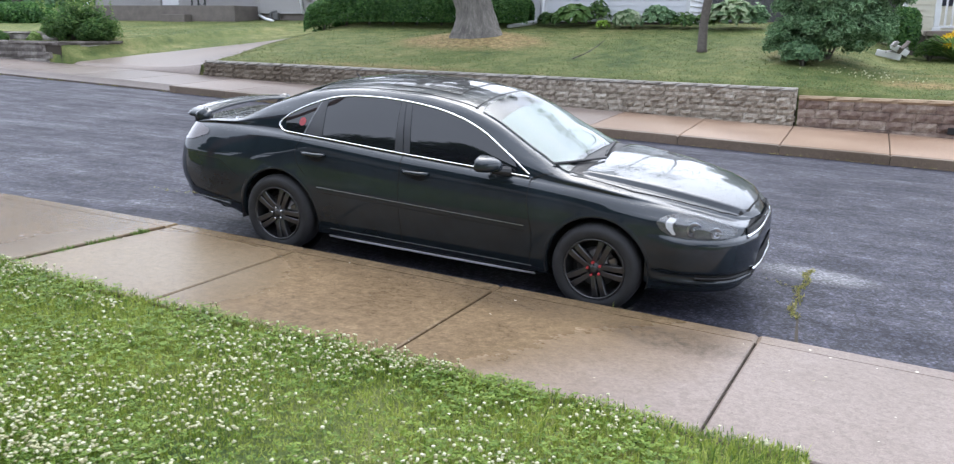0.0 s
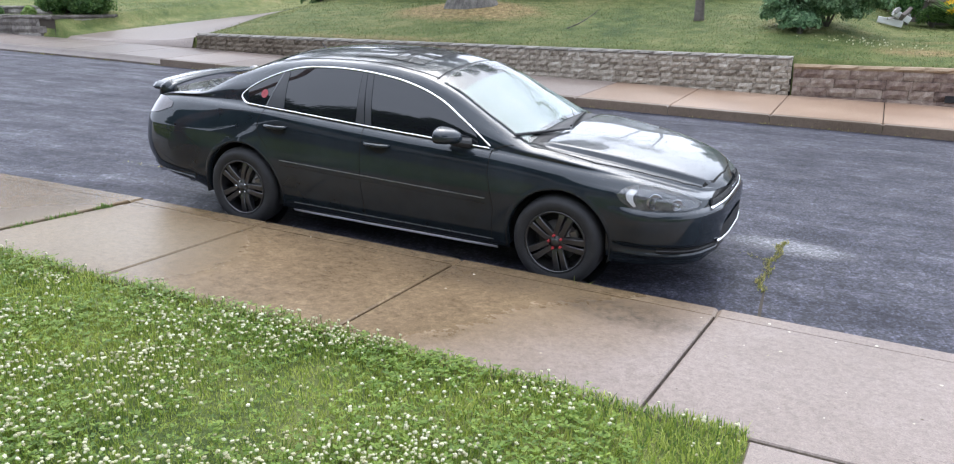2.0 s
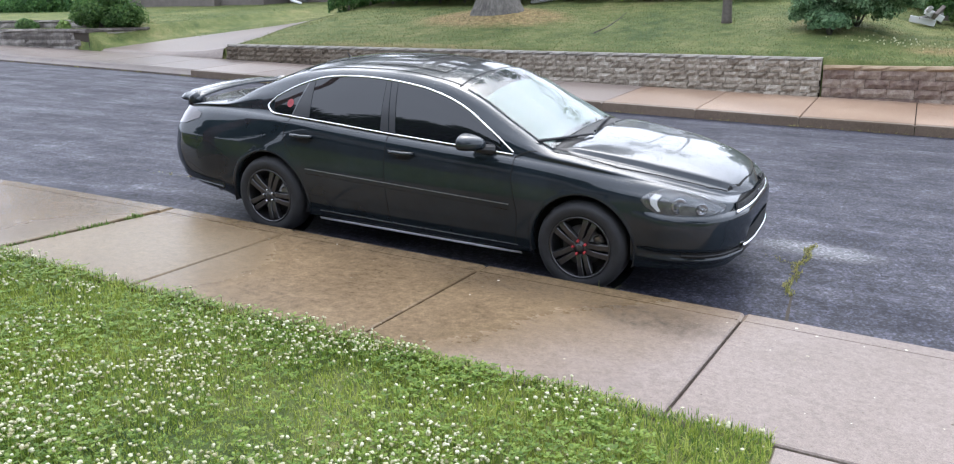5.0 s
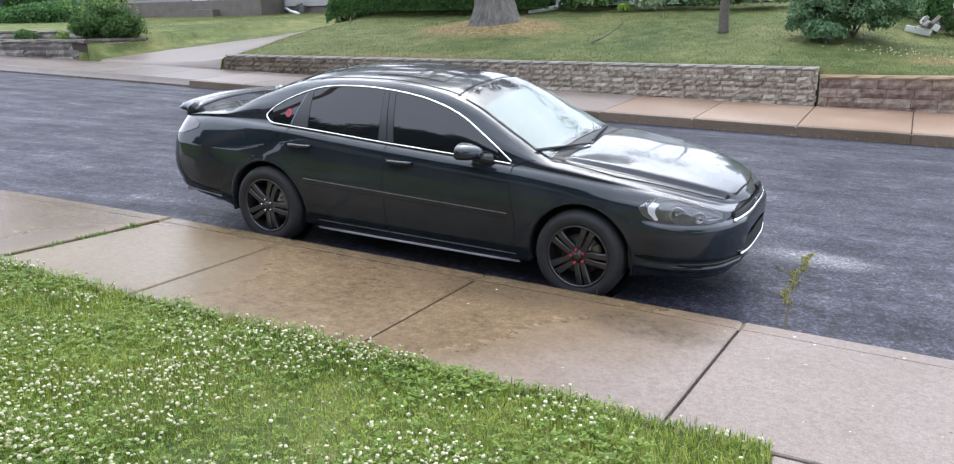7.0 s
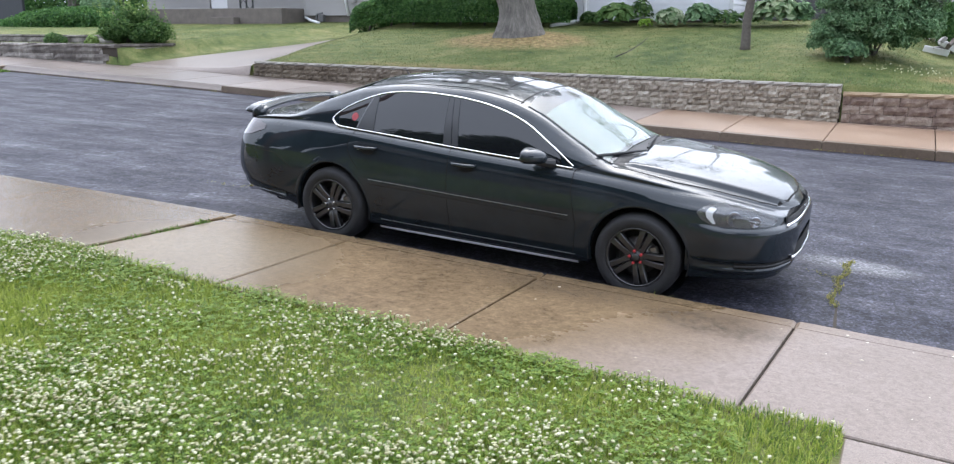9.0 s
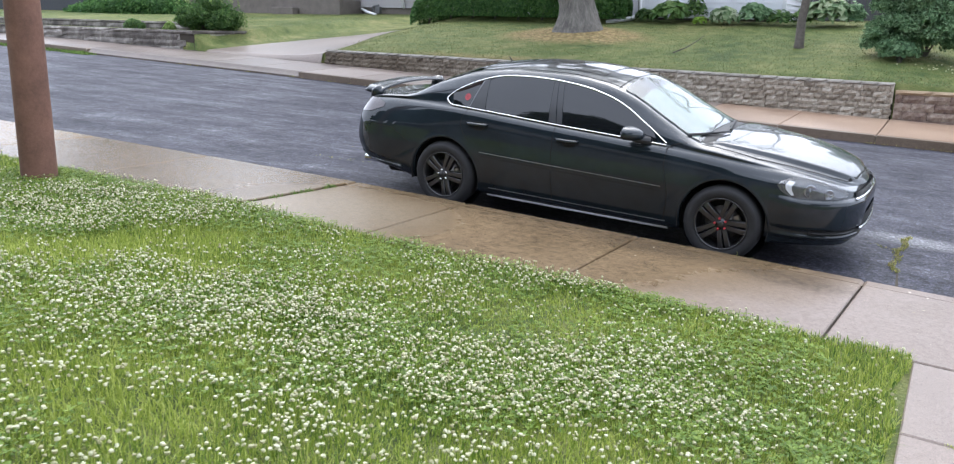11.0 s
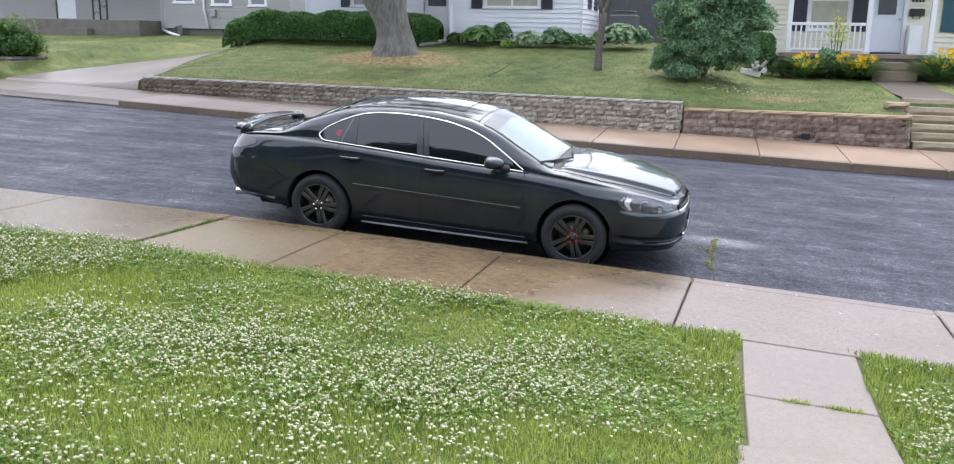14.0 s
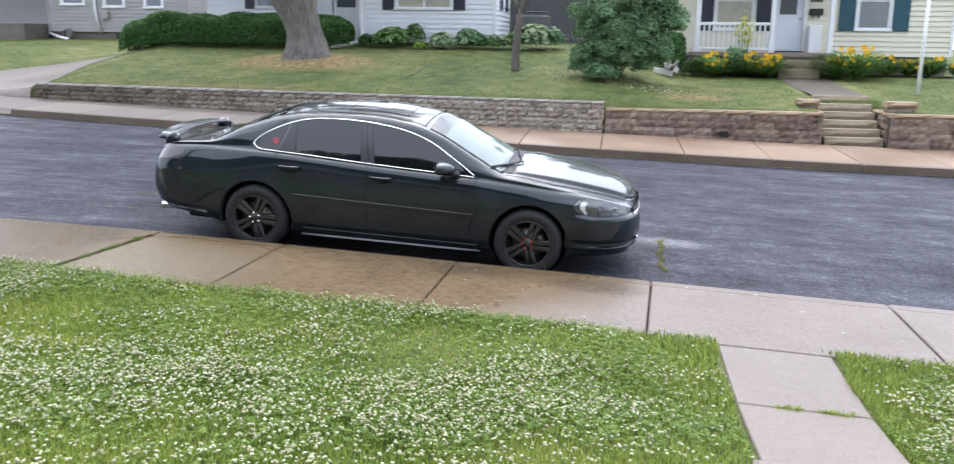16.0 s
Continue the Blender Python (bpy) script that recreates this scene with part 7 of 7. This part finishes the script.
# weeds in joints and cracks
def weeds(name, label, pts, per, spread, length, width, mat):
    P = np.repeat(np.array(pts), per, 0)
    P[:, :2] += rng.normal(size=(len(P), 2)) * spread
    tagged(new(name, blades(P[:, 0], P[:, 1], P[:, 2], length, width, mat, name, 0.95)), label, "weeds", kind="stuff")


weeds("joint_weeds", "clumps of grass in a wide pavement joint", [(-3.75 + 0.09 * (v + 0.07) + 0.01 * math.sin(9 * v), v, zn(-3.8) + 0.12) for a, b, n_ in ((-1.62, -1.30, 16), (-1.16, -1.00, 12), (-0.84, -0.60, 14), (-0.40, -0.28, 8)) for v in np.linspace(a, b, n_)], 11, (0.026, 0.02), 0.045, 0.008, M_GRASS_DARK)
weeds("joint_weeds", "grass tufts in a garden path joint", [(v, -2.745, zn(v) + 0.14) for v in np.r_[np.linspace(1.88, 2.02, 8), np.linspace(2.15, 2.32, 14)]], 14, (0.02, 0.014), 0.04, 0.006, M_GRASS)
crack = [(1.42, 2.12), (1.38, 1.95), (1.41, 1.72), (1.34, 1.50), (1.38, 1.26), (1.33, 1.02), (1.40, 0.84)]
weeds("crack_weeds", "yellow-green weeds in a crack of the road", [(a + (c - a) * t, b + (d - b) * t, road_z(1.4, b)) for (a, b), (c, d) in zip(crack[:-1], crack[1:]) for t in np.linspace(0, 1, 14)], 6, (0.016, 0.03), 0.022, 0.009, M_WEED)
weeds("crack_weeds", "weeds in a crack beside the car's nose", [(0.95 + 0.42 * t, 1.62 + 0.08 * math.sin(5 * t), road_z(1.2, 1.62)) for t in np.linspace(-0.1, 1, 26)], 4, (0.03, 0.02), 0.014, 0.008, M_WEED)
weeds("road_weeds", "low weeds in cracks of the road", [(-5.6 + 0.9 * t + 0.05 * math.sin(20 * t), 2.2 + 0.5 * k, road_z(-5, 2.2 + 0.5 * k)) for k, n_ in ((0, 14), (1.6, 10), (-1.6, 8)) for t in np.linspace(0, 1, n_)], 6, (0.06, 0.03), 0.022, 0.010, M_WEED)
weeds("gutter_weeds", "weeds along the far gutter", [(v, fk(v) - 0.03, zfw(v) - 0.18) for v in rng.uniform(-22, 9, 90)], 8, (0.09, 0.02), 0.03, 0.010, M_WEED)
weeds("gutter_grass", "strip of grass grown along the far gutter", [(v, fk(v) - 0.02 - 0.26 * rng.random() ** 1.6, zfw(v) - 0.2) for v in -18.9 - 15 * rng.random(620) ** 1.2], 9, (0.10, 0.06), 0.085, 0.016, M_GRASS_DARK)
weeds("tyre_weeds", "blades of grass at the rear tyre", [(-3.05, 0.12, zn(-3)), (-3.02, 0.14, zn(-3)), (-2.98, 0.13, zn(-3)), (0.2, 0.12, zn(0)), (0.24, 0.12, zn(0))], 4, (0.01, 0.01), 0.15, 0.006, M_GRASS)
weeds("walk_edge_grass", "grass hanging over the path's edge", [(v, -1.60 + 0.02 * math.sin(11 * v), zn(v) + 0.14) for v in np.arange(-8, 5.4, 0.03) if not 1.63 < v < 2.42], 5, (0.02, 0.025), 0.048, 0.006, M_GRASS_DARK)

# fallen twig and litter
tw = tagged(part("branch", mesh_of("branch", *tube_vf([(-4.2, 12.55, far_lawn(-4.2, 12.55) + 0.02), (-3.95, 12.6, far_lawn(-3.95, 12.6) + 0.12), (-3.7, 12.7, far_lawn(-3.7, 12.7) + 0.28), (-3.55, 12.75, far_lawn(-3.6, 12.7) + 0.42)], [0.016, 0.013, 0.009, 0.004], 6), M_BARK)), "thin dead branch lying on the far lawn", "branch")
part("twig", mesh_of("twig", *tube_vf([(-3.95, 12.6, far_lawn(-3.95, 12.6) + 0.12), (-3.75, 12.4, far_lawn(-3.75, 12.4) + 0.22)], [0.007, 0.003], 5), M_BARK), tw)
pts = np.stack([rng.uniform(-6, 5, 380), rng.uniform(-1.6, 0.0, 380)], 1)
bits = np.where(rng.random((380, 1, 1)) < 0.28, rng.uniform(0.006, 0.013, (380, 1, 1)), rng.uniform(0.0015, 0.0065, (380, 1, 1)))
V = np.array([(a, b, zn(a) + 0.146 - 0.012 * (b + 1.6)) for a, b in pts])
tagged(new("path_litter", fast_mesh("path_litter", (V[:, None] + ball_v[None] * bits * np.array([1, 1, 0.35])).reshape(-1, 3), ((np.arange(380) * len(ball_v))[:, None, None] + ball_f[None]).reshape(-1, 3), leaf_mat("litter", [(0.04, 0.03, 0.02), (0.35, 0.30, 0.22), (0.75, 0.7, 0.6)]))), "tiny petals and grit scattered on the pavement", "litter", kind="stuff")

# ---------------------------------------------------------------- paving, kerbs and walls, piece by piece
def slab_me(name, mat, corners, zf, thick, c=0.008):
    """A slab over four corners (x, y), counter-clockwise, with softened top edges."""
    cx, cy = sum(p[0] for p in corners) / 4, sum(p[1] for p in corners) / 4
    V = []
    for lev in range(3):
        for x, y in corners:
            L = math.hypot(cx - x, cy - y)
            k = 1.6 * c / L if lev == 2 else 0
            X, Y = x + (cx - x) * k, y + (cy - y) * k
            V.append((X, Y, zf(X, Y) - (thick, c, 0)[lev]))
    F = [(3, 2, 1, 0), (8, 9, 10, 11)] + [(4 * l + k, 4 * l + (k + 1) % 4, 4 * l + 4 + (k + 1) % 4, 4 * l + 4 + k) for l in range(2) for k in range(4)]
    return mesh_of(name, V, F, mat)


def walk_z(x, y):
    return zn(x) + 0.13 - 0.0125 * (y + 0.06)


def bed(name, label, xs_, y0, y1, zf, mat=M_JOINT):
    P = np.array([[(x, y0(x), zf(x, y0(x)) - 0.03), (x, y1(x), zf(x, y1(x)) - 0.03)] for x in xs_])
    V, F = grid_vf(P)
    return tagged(new(name, fast_mesh(name, V, F, mat)), label, name.split("_")[0], kind="structure")


pav = bed("pavement", "damp concrete pavement slabs beside the lawn", np.arange(-40, 30, 0.5), lambda x: -1.64, lambda x: 0.05, walk_z)
# joints: where each meets the kerb and where it meets the lawn
jn = [(x, x) for x in (-29.9, -27.9, -25.9, -23.9, -21.9, -19.9, -17.9, -15.9, -13.9, -11.9, -9.9, -7.9, -5.9)] + [(-3.75, -3.89), (-2.42, -2.445), (-0.66, -0.692), (1.206, 1.114), (3.335, 3.30), (5.2, 5.2), (7.1, 7.1), (9.0, 9.0), (10.9, 10.9), (12.8, 12.8), (14.7, 14.7)]
for (a, a2), (b, b2) in zip(jn[:-1], jn[1:]):
    ga, gb = (0.03 if abs(a + 3.75) < 0.01 else 0.009), (0.035 if abs(b + 3.75) < 0.01 else 0.009)
    dy = rng.uniform(-0.004, 0.004)
    part("slab", slab_me("slab", M_WALK, [(a2 + ga, -1.63), (b2 - gb, -1.63), (b - gb, -0.075), (a + ga, -0.075)], lambda x, y: walk_z(x, y) + dy, 0.1), pav)
    part("kerb_stone", slab_me("kerb_stone", M_WALK, [(a + 0.0015, -0.072), (b - 0.0015, -0.072), (b - 0.0015, 0.075), (a + 0.0015, 0.075)], lambda x, y: walk_z(x, y) + dy - 0.001, 0.3, 0.014), pav)
gp = tagged(new("garden_path", box_me("garden_path", M_JOINT, 1.65, 2.44, -12.0, -1.66, -0.6, -0.35)), "pale concrete garden path across the lawn", "path", kind="structure")
jy = [-1.655, -2.745, -3.70, -4.75, -5.8, -6.85, -7.9, -8.95, -10.0, -11.0, -12.0]
for k, (a, b) in enumerate(zip(jy[:-1], jy[1:])):
    w = 0.06 if k >= 2 else 0.0
    part("slab", slab_me("slab", M_WALK_DRY, [(1.64 - w, b + 0.006), (2.45 + w, b + 0.006), (2.45 + w, a - 0.006), (1.64 - w, a - 0.006)], lambda x, y: near_lawn(x, y) - 0.004 + (0.02 if k >= 2 else 0), 0.12), gp)

# far pavement and kerb
def far_z(x, y):
    return zfw(x) - 0.05 * (WALL_Y - y) / (WALL_Y - fk(x))


pf = bed("pavement_far", "wet tan concrete pavement below the garden walls", np.arange(-40, 30, 0.5), lambda x: fk(x) + 0.1, lambda x: WALL_Y + 0.1, far_z)
fj = [0.56 + 1.52 * k for k in range(-26, 12)]
for a, b in zip(fj[:-1], fj[1:]):
    apron = a < -12.3 and b > -18.9
    gap = 0.0005 if apron else 0.004
    mt = M_DRIVE if b < -11 else M_WALK_DRY if b < -2.2 else M_WALK_FAR
    part("slab", slab_me("slab", mt, [(a + 0.007, fk(a) + 0.16), (b - 0.007, fk(b) + 0.16), (b - 0.007, WALL_Y + 0.05), (a + 0.007, WALL_Y + 0.05)], far_z, 0.1), pf)

    def kz(x, y, apron=apron):
        return far_z(x, y) - (0.10 * min(1, (fk(x) + 0.156 - y) / 0.15) if apron else 0)
    part("kerb_stone", slab_me("kerb_stone", mt if apron else M_KERB, [(a + gap, fk(a)), (b - gap, fk(b)), (b - gap, fk(b) + 0.155), (a + gap, fk(a) + 0.155)], kz, 0.3, 0.004 if apron else 0.018), pf)

# driveway between the yards
LE = np.array([(-16.75, 10.5), (-16.6, 11.4), (-16.35, 12.6), (-15.9, 14.2), (-15.4, 16.0), (-15.0, 18.0), (-14.9, 24.0), (-14.8, 30.0)])
RE = np.array([(-12.70, 10.5), (-12.78, 11.3), (-13.05, 12.4), (-13.5, 14.0), (-13.85, 15.8), (-14.0, 18.0), (-13.0, 24.0), (-12.9, 30.0)])
t = np.linspace(0, 7, 60)
P = np.zeros((60, 7, 3))
for i, q in enumerate(t):
    l_, r_ = [np.array([np.interp(q, range(8), E[:, 0]), np.interp(q, range(8), E[:, 1])]) for E in (LE, RE)]
    for j, u in enumerate(np.linspace(0, 1, 7)):
        x, y = l_ * (1 - u) + r_ * u
        P[i, j] = (x, y, far_lawn(x, y) + 0.012 if i else zfw(x) + 0.004)
V, F = grid_vf(P)
tagged(new("driveway", fast_mesh("driveway", V, F, M_DRIVE, True)), "curving grey-pink concrete driveway between the lawns", "driveway", kind="structure")

# path up to the porch
P = np.array([[(x0 + (x1 - x0) * u, y, far_lawn(5.6, y) + 0.012 + 0.045 * max(0, 1 - (y - 12.3) / 1.2)) for u in (0, 0.5, 1)] for y, x0, x1 in zip(np.linspace(12.3, 16.4, 12), np.linspace(5.08, 5.0, 12), np.linspace(6.24, 6.25, 12))])
V, F = grid_vf(P)
tagged(new("porch_path", fast_mesh("porch_path", V, F, M_PATH, True)), "grey concrete path from the stairs to the porch", "path", kind="structure")


def rough_block(seed, cap=False):
    """A unit block with a split face towards -y: x 0..1, y 0..1, z 0..1."""
    g = np.random.default_rng(seed)
    nx, nz = (4, 2) if not cap else (4, 2)
    V, F = [], []
    for k in range(nz + 1):
        for i in range(nx + 1):
            e = 0.10 if i in (0, nx) or k in (0, nz) else 0.0
            V.append((i / nx, e + (g.uniform(-0.06, 0.05) if not cap else g.uniform(-0.015, 0.015)), k / nz))
    for k in range(nz):
        for i in range(nx):
            a = k * (nx + 1) + i
            F.append((a, a + 1, a + nx + 2, a + nx + 1))
    n = len(V)
    V += [(0, 1, 0), (1, 1, 0), (1, 1, 1), (0, 1, 1)]
    m = nx + 1
    F += [(n, n + 1, *[i for i in range(nx, -1, -1)]), (n + 3, *[nz * m + i for i in range(m)], n + 2), (n, *[k * m for k in range(nz + 1)], n + 3), (n + 1, n + 2, *[k * m + nx for k in range(nz, -1, -1)]), (n, n + 3, n + 2, n + 1)]
    return V, F


def block_set(mat, count=6, cap=False, seed=0):
    out = []
    for k in range(count):
        V, F = rough_block(seed + k, cap)
        out.append(mesh_of("block", V, F, mat))
    return out


def wall_run(wall, path, z_top, course, lengths, blocks, caps, cap_h, cap_over, base, depth=0.22, cap_len=(0.45, 0.6), rise=0.0):
    """Courses of blocks along a polyline of (x, y), the face on its right-hand side looking along it, under a row of caps."""
    P = [Vector((*p, 0)) for p in path]
    seg = [(b - a).length for a, b in zip(P[:-1], P[1:])]
    total = sum(seg)

    def at(d):
        for a, b, L in zip(P[:-1], P[1:], seg):
            if d <= L or b is P[-1]:
                return a + (b - a) * (d / L), (b - a).normalized()
            d -= L

    def lay(d0, d1, z0, z1, mesh, out, dp, nm):
        a, b = at(d0)[0], at(min(d1, total))[0]
        d = (b - a).normalized()
        inn = Vector((-d.y, d.x, 0))
        m_ = Matrix((((b - a).length * d.x / 1, inn.x * dp, 0, 0), ((b - a).length * d.y, inn.y * dp, 0, 0), (0, 0, z1 - z0, 0), (0, 0, 0, 1)))
        m_.translation = a - inn * out + Vector((0, 0, z0 + rise * (path[-1][0] - (a.x + b.x) / 2)))
        m_ = Matrix.Translation(m_.translation) @ Matrix.Rotation(math.atan2(d.y, d.x), 4, "Z") @ Matrix.Diagonal(((b - a).length, dp, z1 - z0, 1))
        o = part(nm, mesh, wall)
        o.matrix_world = m_
    row, z = 0, z_top
    while True:
        z0 = z - course
        d = -rng.uniform(0, lengths[0])
        any_ = False
        while d < total - 0.02:
            L = rng.uniform(*lengths)
            a, b = max(d, 0), min(d + L, total)
            p = at((a + b) / 2)[0]
            if z + rise * (path[-1][0] - p.x) > base(p.x) + 0.01 and b - a > 0.04:
                lay(a + 0.003, b - 0.003, z0 + 0.003, z - 0.003, blocks[int(rng.integers(len(blocks)))], -0.012 * row * -1 * 0 + rng.uniform(-0.008, 0.008) + 0.008 * row, depth, "block")
                any_ = True
            d += L
        z, row = z0, row + 1
        if not any_ or row > 9:
            break
    d = 0.0
    while d < total - 0.02:
        L = rng.uniform(*cap_len)
        if total - d - L < 0.15:
            L = total - d
        lay(d + 0.002, min(d + L, total) - 0.002, z_top, z_top + cap_h, caps[int(rng.integers(len(caps)))], cap_over, depth + cap_over + 0.06, "cap_stone")
        d += L


def back_fill(name, label, path, z_top, base, depth=0.2, rise=0.0):
    """The dark core of a wall, behind its blocks; it carries them as parts."""
    V, F = [], []
    for i, (x, y) in enumerate(path):
        a, b = path[max(i - 1, 0)], path[min(i + 1, len(path) - 1)]
        d = Vector((b[0] - a[0], b[1] - a[1], 0)).normalized()
        n = Vector((-d.y, d.x, 0))
        for q in (0.07, depth + 0.1):
            for z in (base(x) - 0.12, z_top - 0.004 + rise * (path[-1][0] - x)):
                V.append((x + n.x * q, y + n.y * q, z))
    for i in range(len(path) - 1):
        o = 4 * i
        F += [(o, o + 4, o + 5, o + 1), (o + 3, o + 7, o + 6, o + 2), (o + 1, o + 5, o + 7, o + 3)]
    F += [(0, 1, 3, 2), (len(V) - 4, len(V) - 2, len(V) - 1, len(V) - 3)]
    return tagged(new(name, mesh_of(name, V, F, M_JOINT)), label, "wall", kind="structure")


G_BLOCK, G_CAP = block_set(M_GREYBLOCK, 6, False, 10), block_set(M_GREYCAP, 4, True, 30)
B_BLOCK, B_CAP = block_set(M_BROWNBLOCK, 6, False, 50), block_set(M_TANCAP, 4, True, 70)
T_BLOCK, S_BLOCK = block_set(M_TIMBER, 5, False, 90), block_set(M_STEP, 4, True, 95)

path = [(-12.65, 11.1), (-12.67, 10.6), (-12.5, 10.5), (0.57, 10.5)]
w1 = back_fill("garden_wall_grey", "low retaining wall of small grey split-face blocks", path, 1.02, zfw, 0.2, 0.0114)
wall_run(w1, path, 1.02, 0.105, (0.17, 0.30), G_BLOCK, G_CAP, 0.06, 0.015, zfw, 0.2, (0.28, 0.36), 0.0114)
path = [(0.60, 10.5), (4.66, 10.5), (4.86, 10.53), (4.98, 10.60), (5.04, 10.72), (5.05, 10.9), (5.05, 12.0)]
w2 = back_fill("garden_wall_brown", "retaining wall of large brown blocks with tan caps, rounded at the stairs", path, 0.885, zfw)
wall_run(w2, path, 0.885, 0.15, (0.36, 0.46), B_BLOCK, B_CAP, 0.075, 0.02, zfw, 0.22, (0.42, 0.6))
path = [(6.27, 10.5), (14.0, 10.5)]
w3 = back_fill("garden_wall_brown_2", "retaining wall of large brown blocks with tan caps", path, 0.885, zfw)
wall_run(w3, path, 0.885, 0.15, (0.36, 0.46), B_BLOCK, B_CAP, 0.075, 0.02, zfw, 0.22, (0.6, 0.9))
wall_run(w3, [(6.27, 12.0), (6.27, 10.72)], 0.885, 0.15, (0.36, 0.46), B_BLOCK, B_CAP, 0.075, 0.02, zfw, 0.22, (0.6, 0.9))
path = [(-30.0, 10.55), (-17.3, 10.55), (-17.2, 10.6), (-17.2, 11.3), (-17.15, 12.6)]
w4 = back_fill("planter_wall", "weathered dark planter wall of old blocks", path, 1.48, zfw)
wall_run(w4, path, 1.48, 0.17, (0.7, 1.3), T_BLOCK, T_BLOCK, 0.10, 0.0, zfw, 0.24, (1.2, 1.9))
path = [(-30.0, 11.5), (-18.2, 11.5), (-18.1, 12.2)]
w5 = back_fill("planter_wall_2", "upper tier of a weathered planter wall", path, 1.72, lambda x: 1.45)
wall_run(w5, path, 1.72, 0.17, (0.7, 1.3), T_BLOCK, T_BLOCK, 0.08, 0.0, lambda x: 1.45, 0.2, (1.2, 1.9))

# stairs through the wall
st = tagged(new("stairs", box_me("stairs", M_JOINT, 5.1, 6.2, 10.9, 12.2, 0.1, 0.42)), "six tan stone block steps up to the garden", "stairs", kind="structure")
z0 = zfw(5.6)
for k in range(6):
    o = part("step", S_BLOCK[k % 4], st)
    o.matrix_world = Matrix.Translation((5.07 + 0.004 * (k % 2), 10.66 + 0.27 * k, z0 + 0.155 * k - 0.02)) @ Matrix.Diagonal((1.14, 0.36, 0.168, 1))
for x0, x1, y0, y1 in ((4.62, 4.98, 11.12, 11.5), (6.29, 6.82, 10.82, 11.2)):
    pil = thing("pillar", "short brown block pillar with a tan cap beside the stairs", "pillar", Matrix.Translation((x0, y0, 0.85)), "stair pillars")
    for k in range(2):
        o = part("block", B_BLOCK[k], pil)
        o.matrix_local = Matrix.Translation((0, 0, 0.15 * k - 0.08)) @ Matrix.Diagonal((x1 - x0, y1 - y0, 0.148, 1))
    o = part("cap_stone", B_CAP[0], pil)
    o.matrix_local = Matrix.Translation((-0.03, -0.03, 0.22)) @ Matrix.Diagonal((x1 - x0 + 0.06, y1 - y0 + 0.06, 0.11, 1))
part("drain_hole", box_me("drain_hole", M_SHUT, 2.95, 3.12, 10.465, 10.52, zfw(3) + 0.06, zfw(3) + 0.17), w2, "dark drain opening")

# crack in the road
P = crack + [(1.42, 0.5), (1.45, 0.1)]
V, F = [], []
for i, (x, y) in enumerate(P):
    for q in (-0.012, 0.012):
        V.append((x + q * (1 if i % 2 else 0.6), y, road_z(x, y) + 0.004))
F = [(2 * i, 2 * i + 1, 2 * i + 3, 2 * i + 2) for i in range(len(P) - 1)]
tagged(new("road_crack", mesh_of("road_crack", V, F, M_JOINT)), "dark crack across the asphalt", "crack", kind="structure")
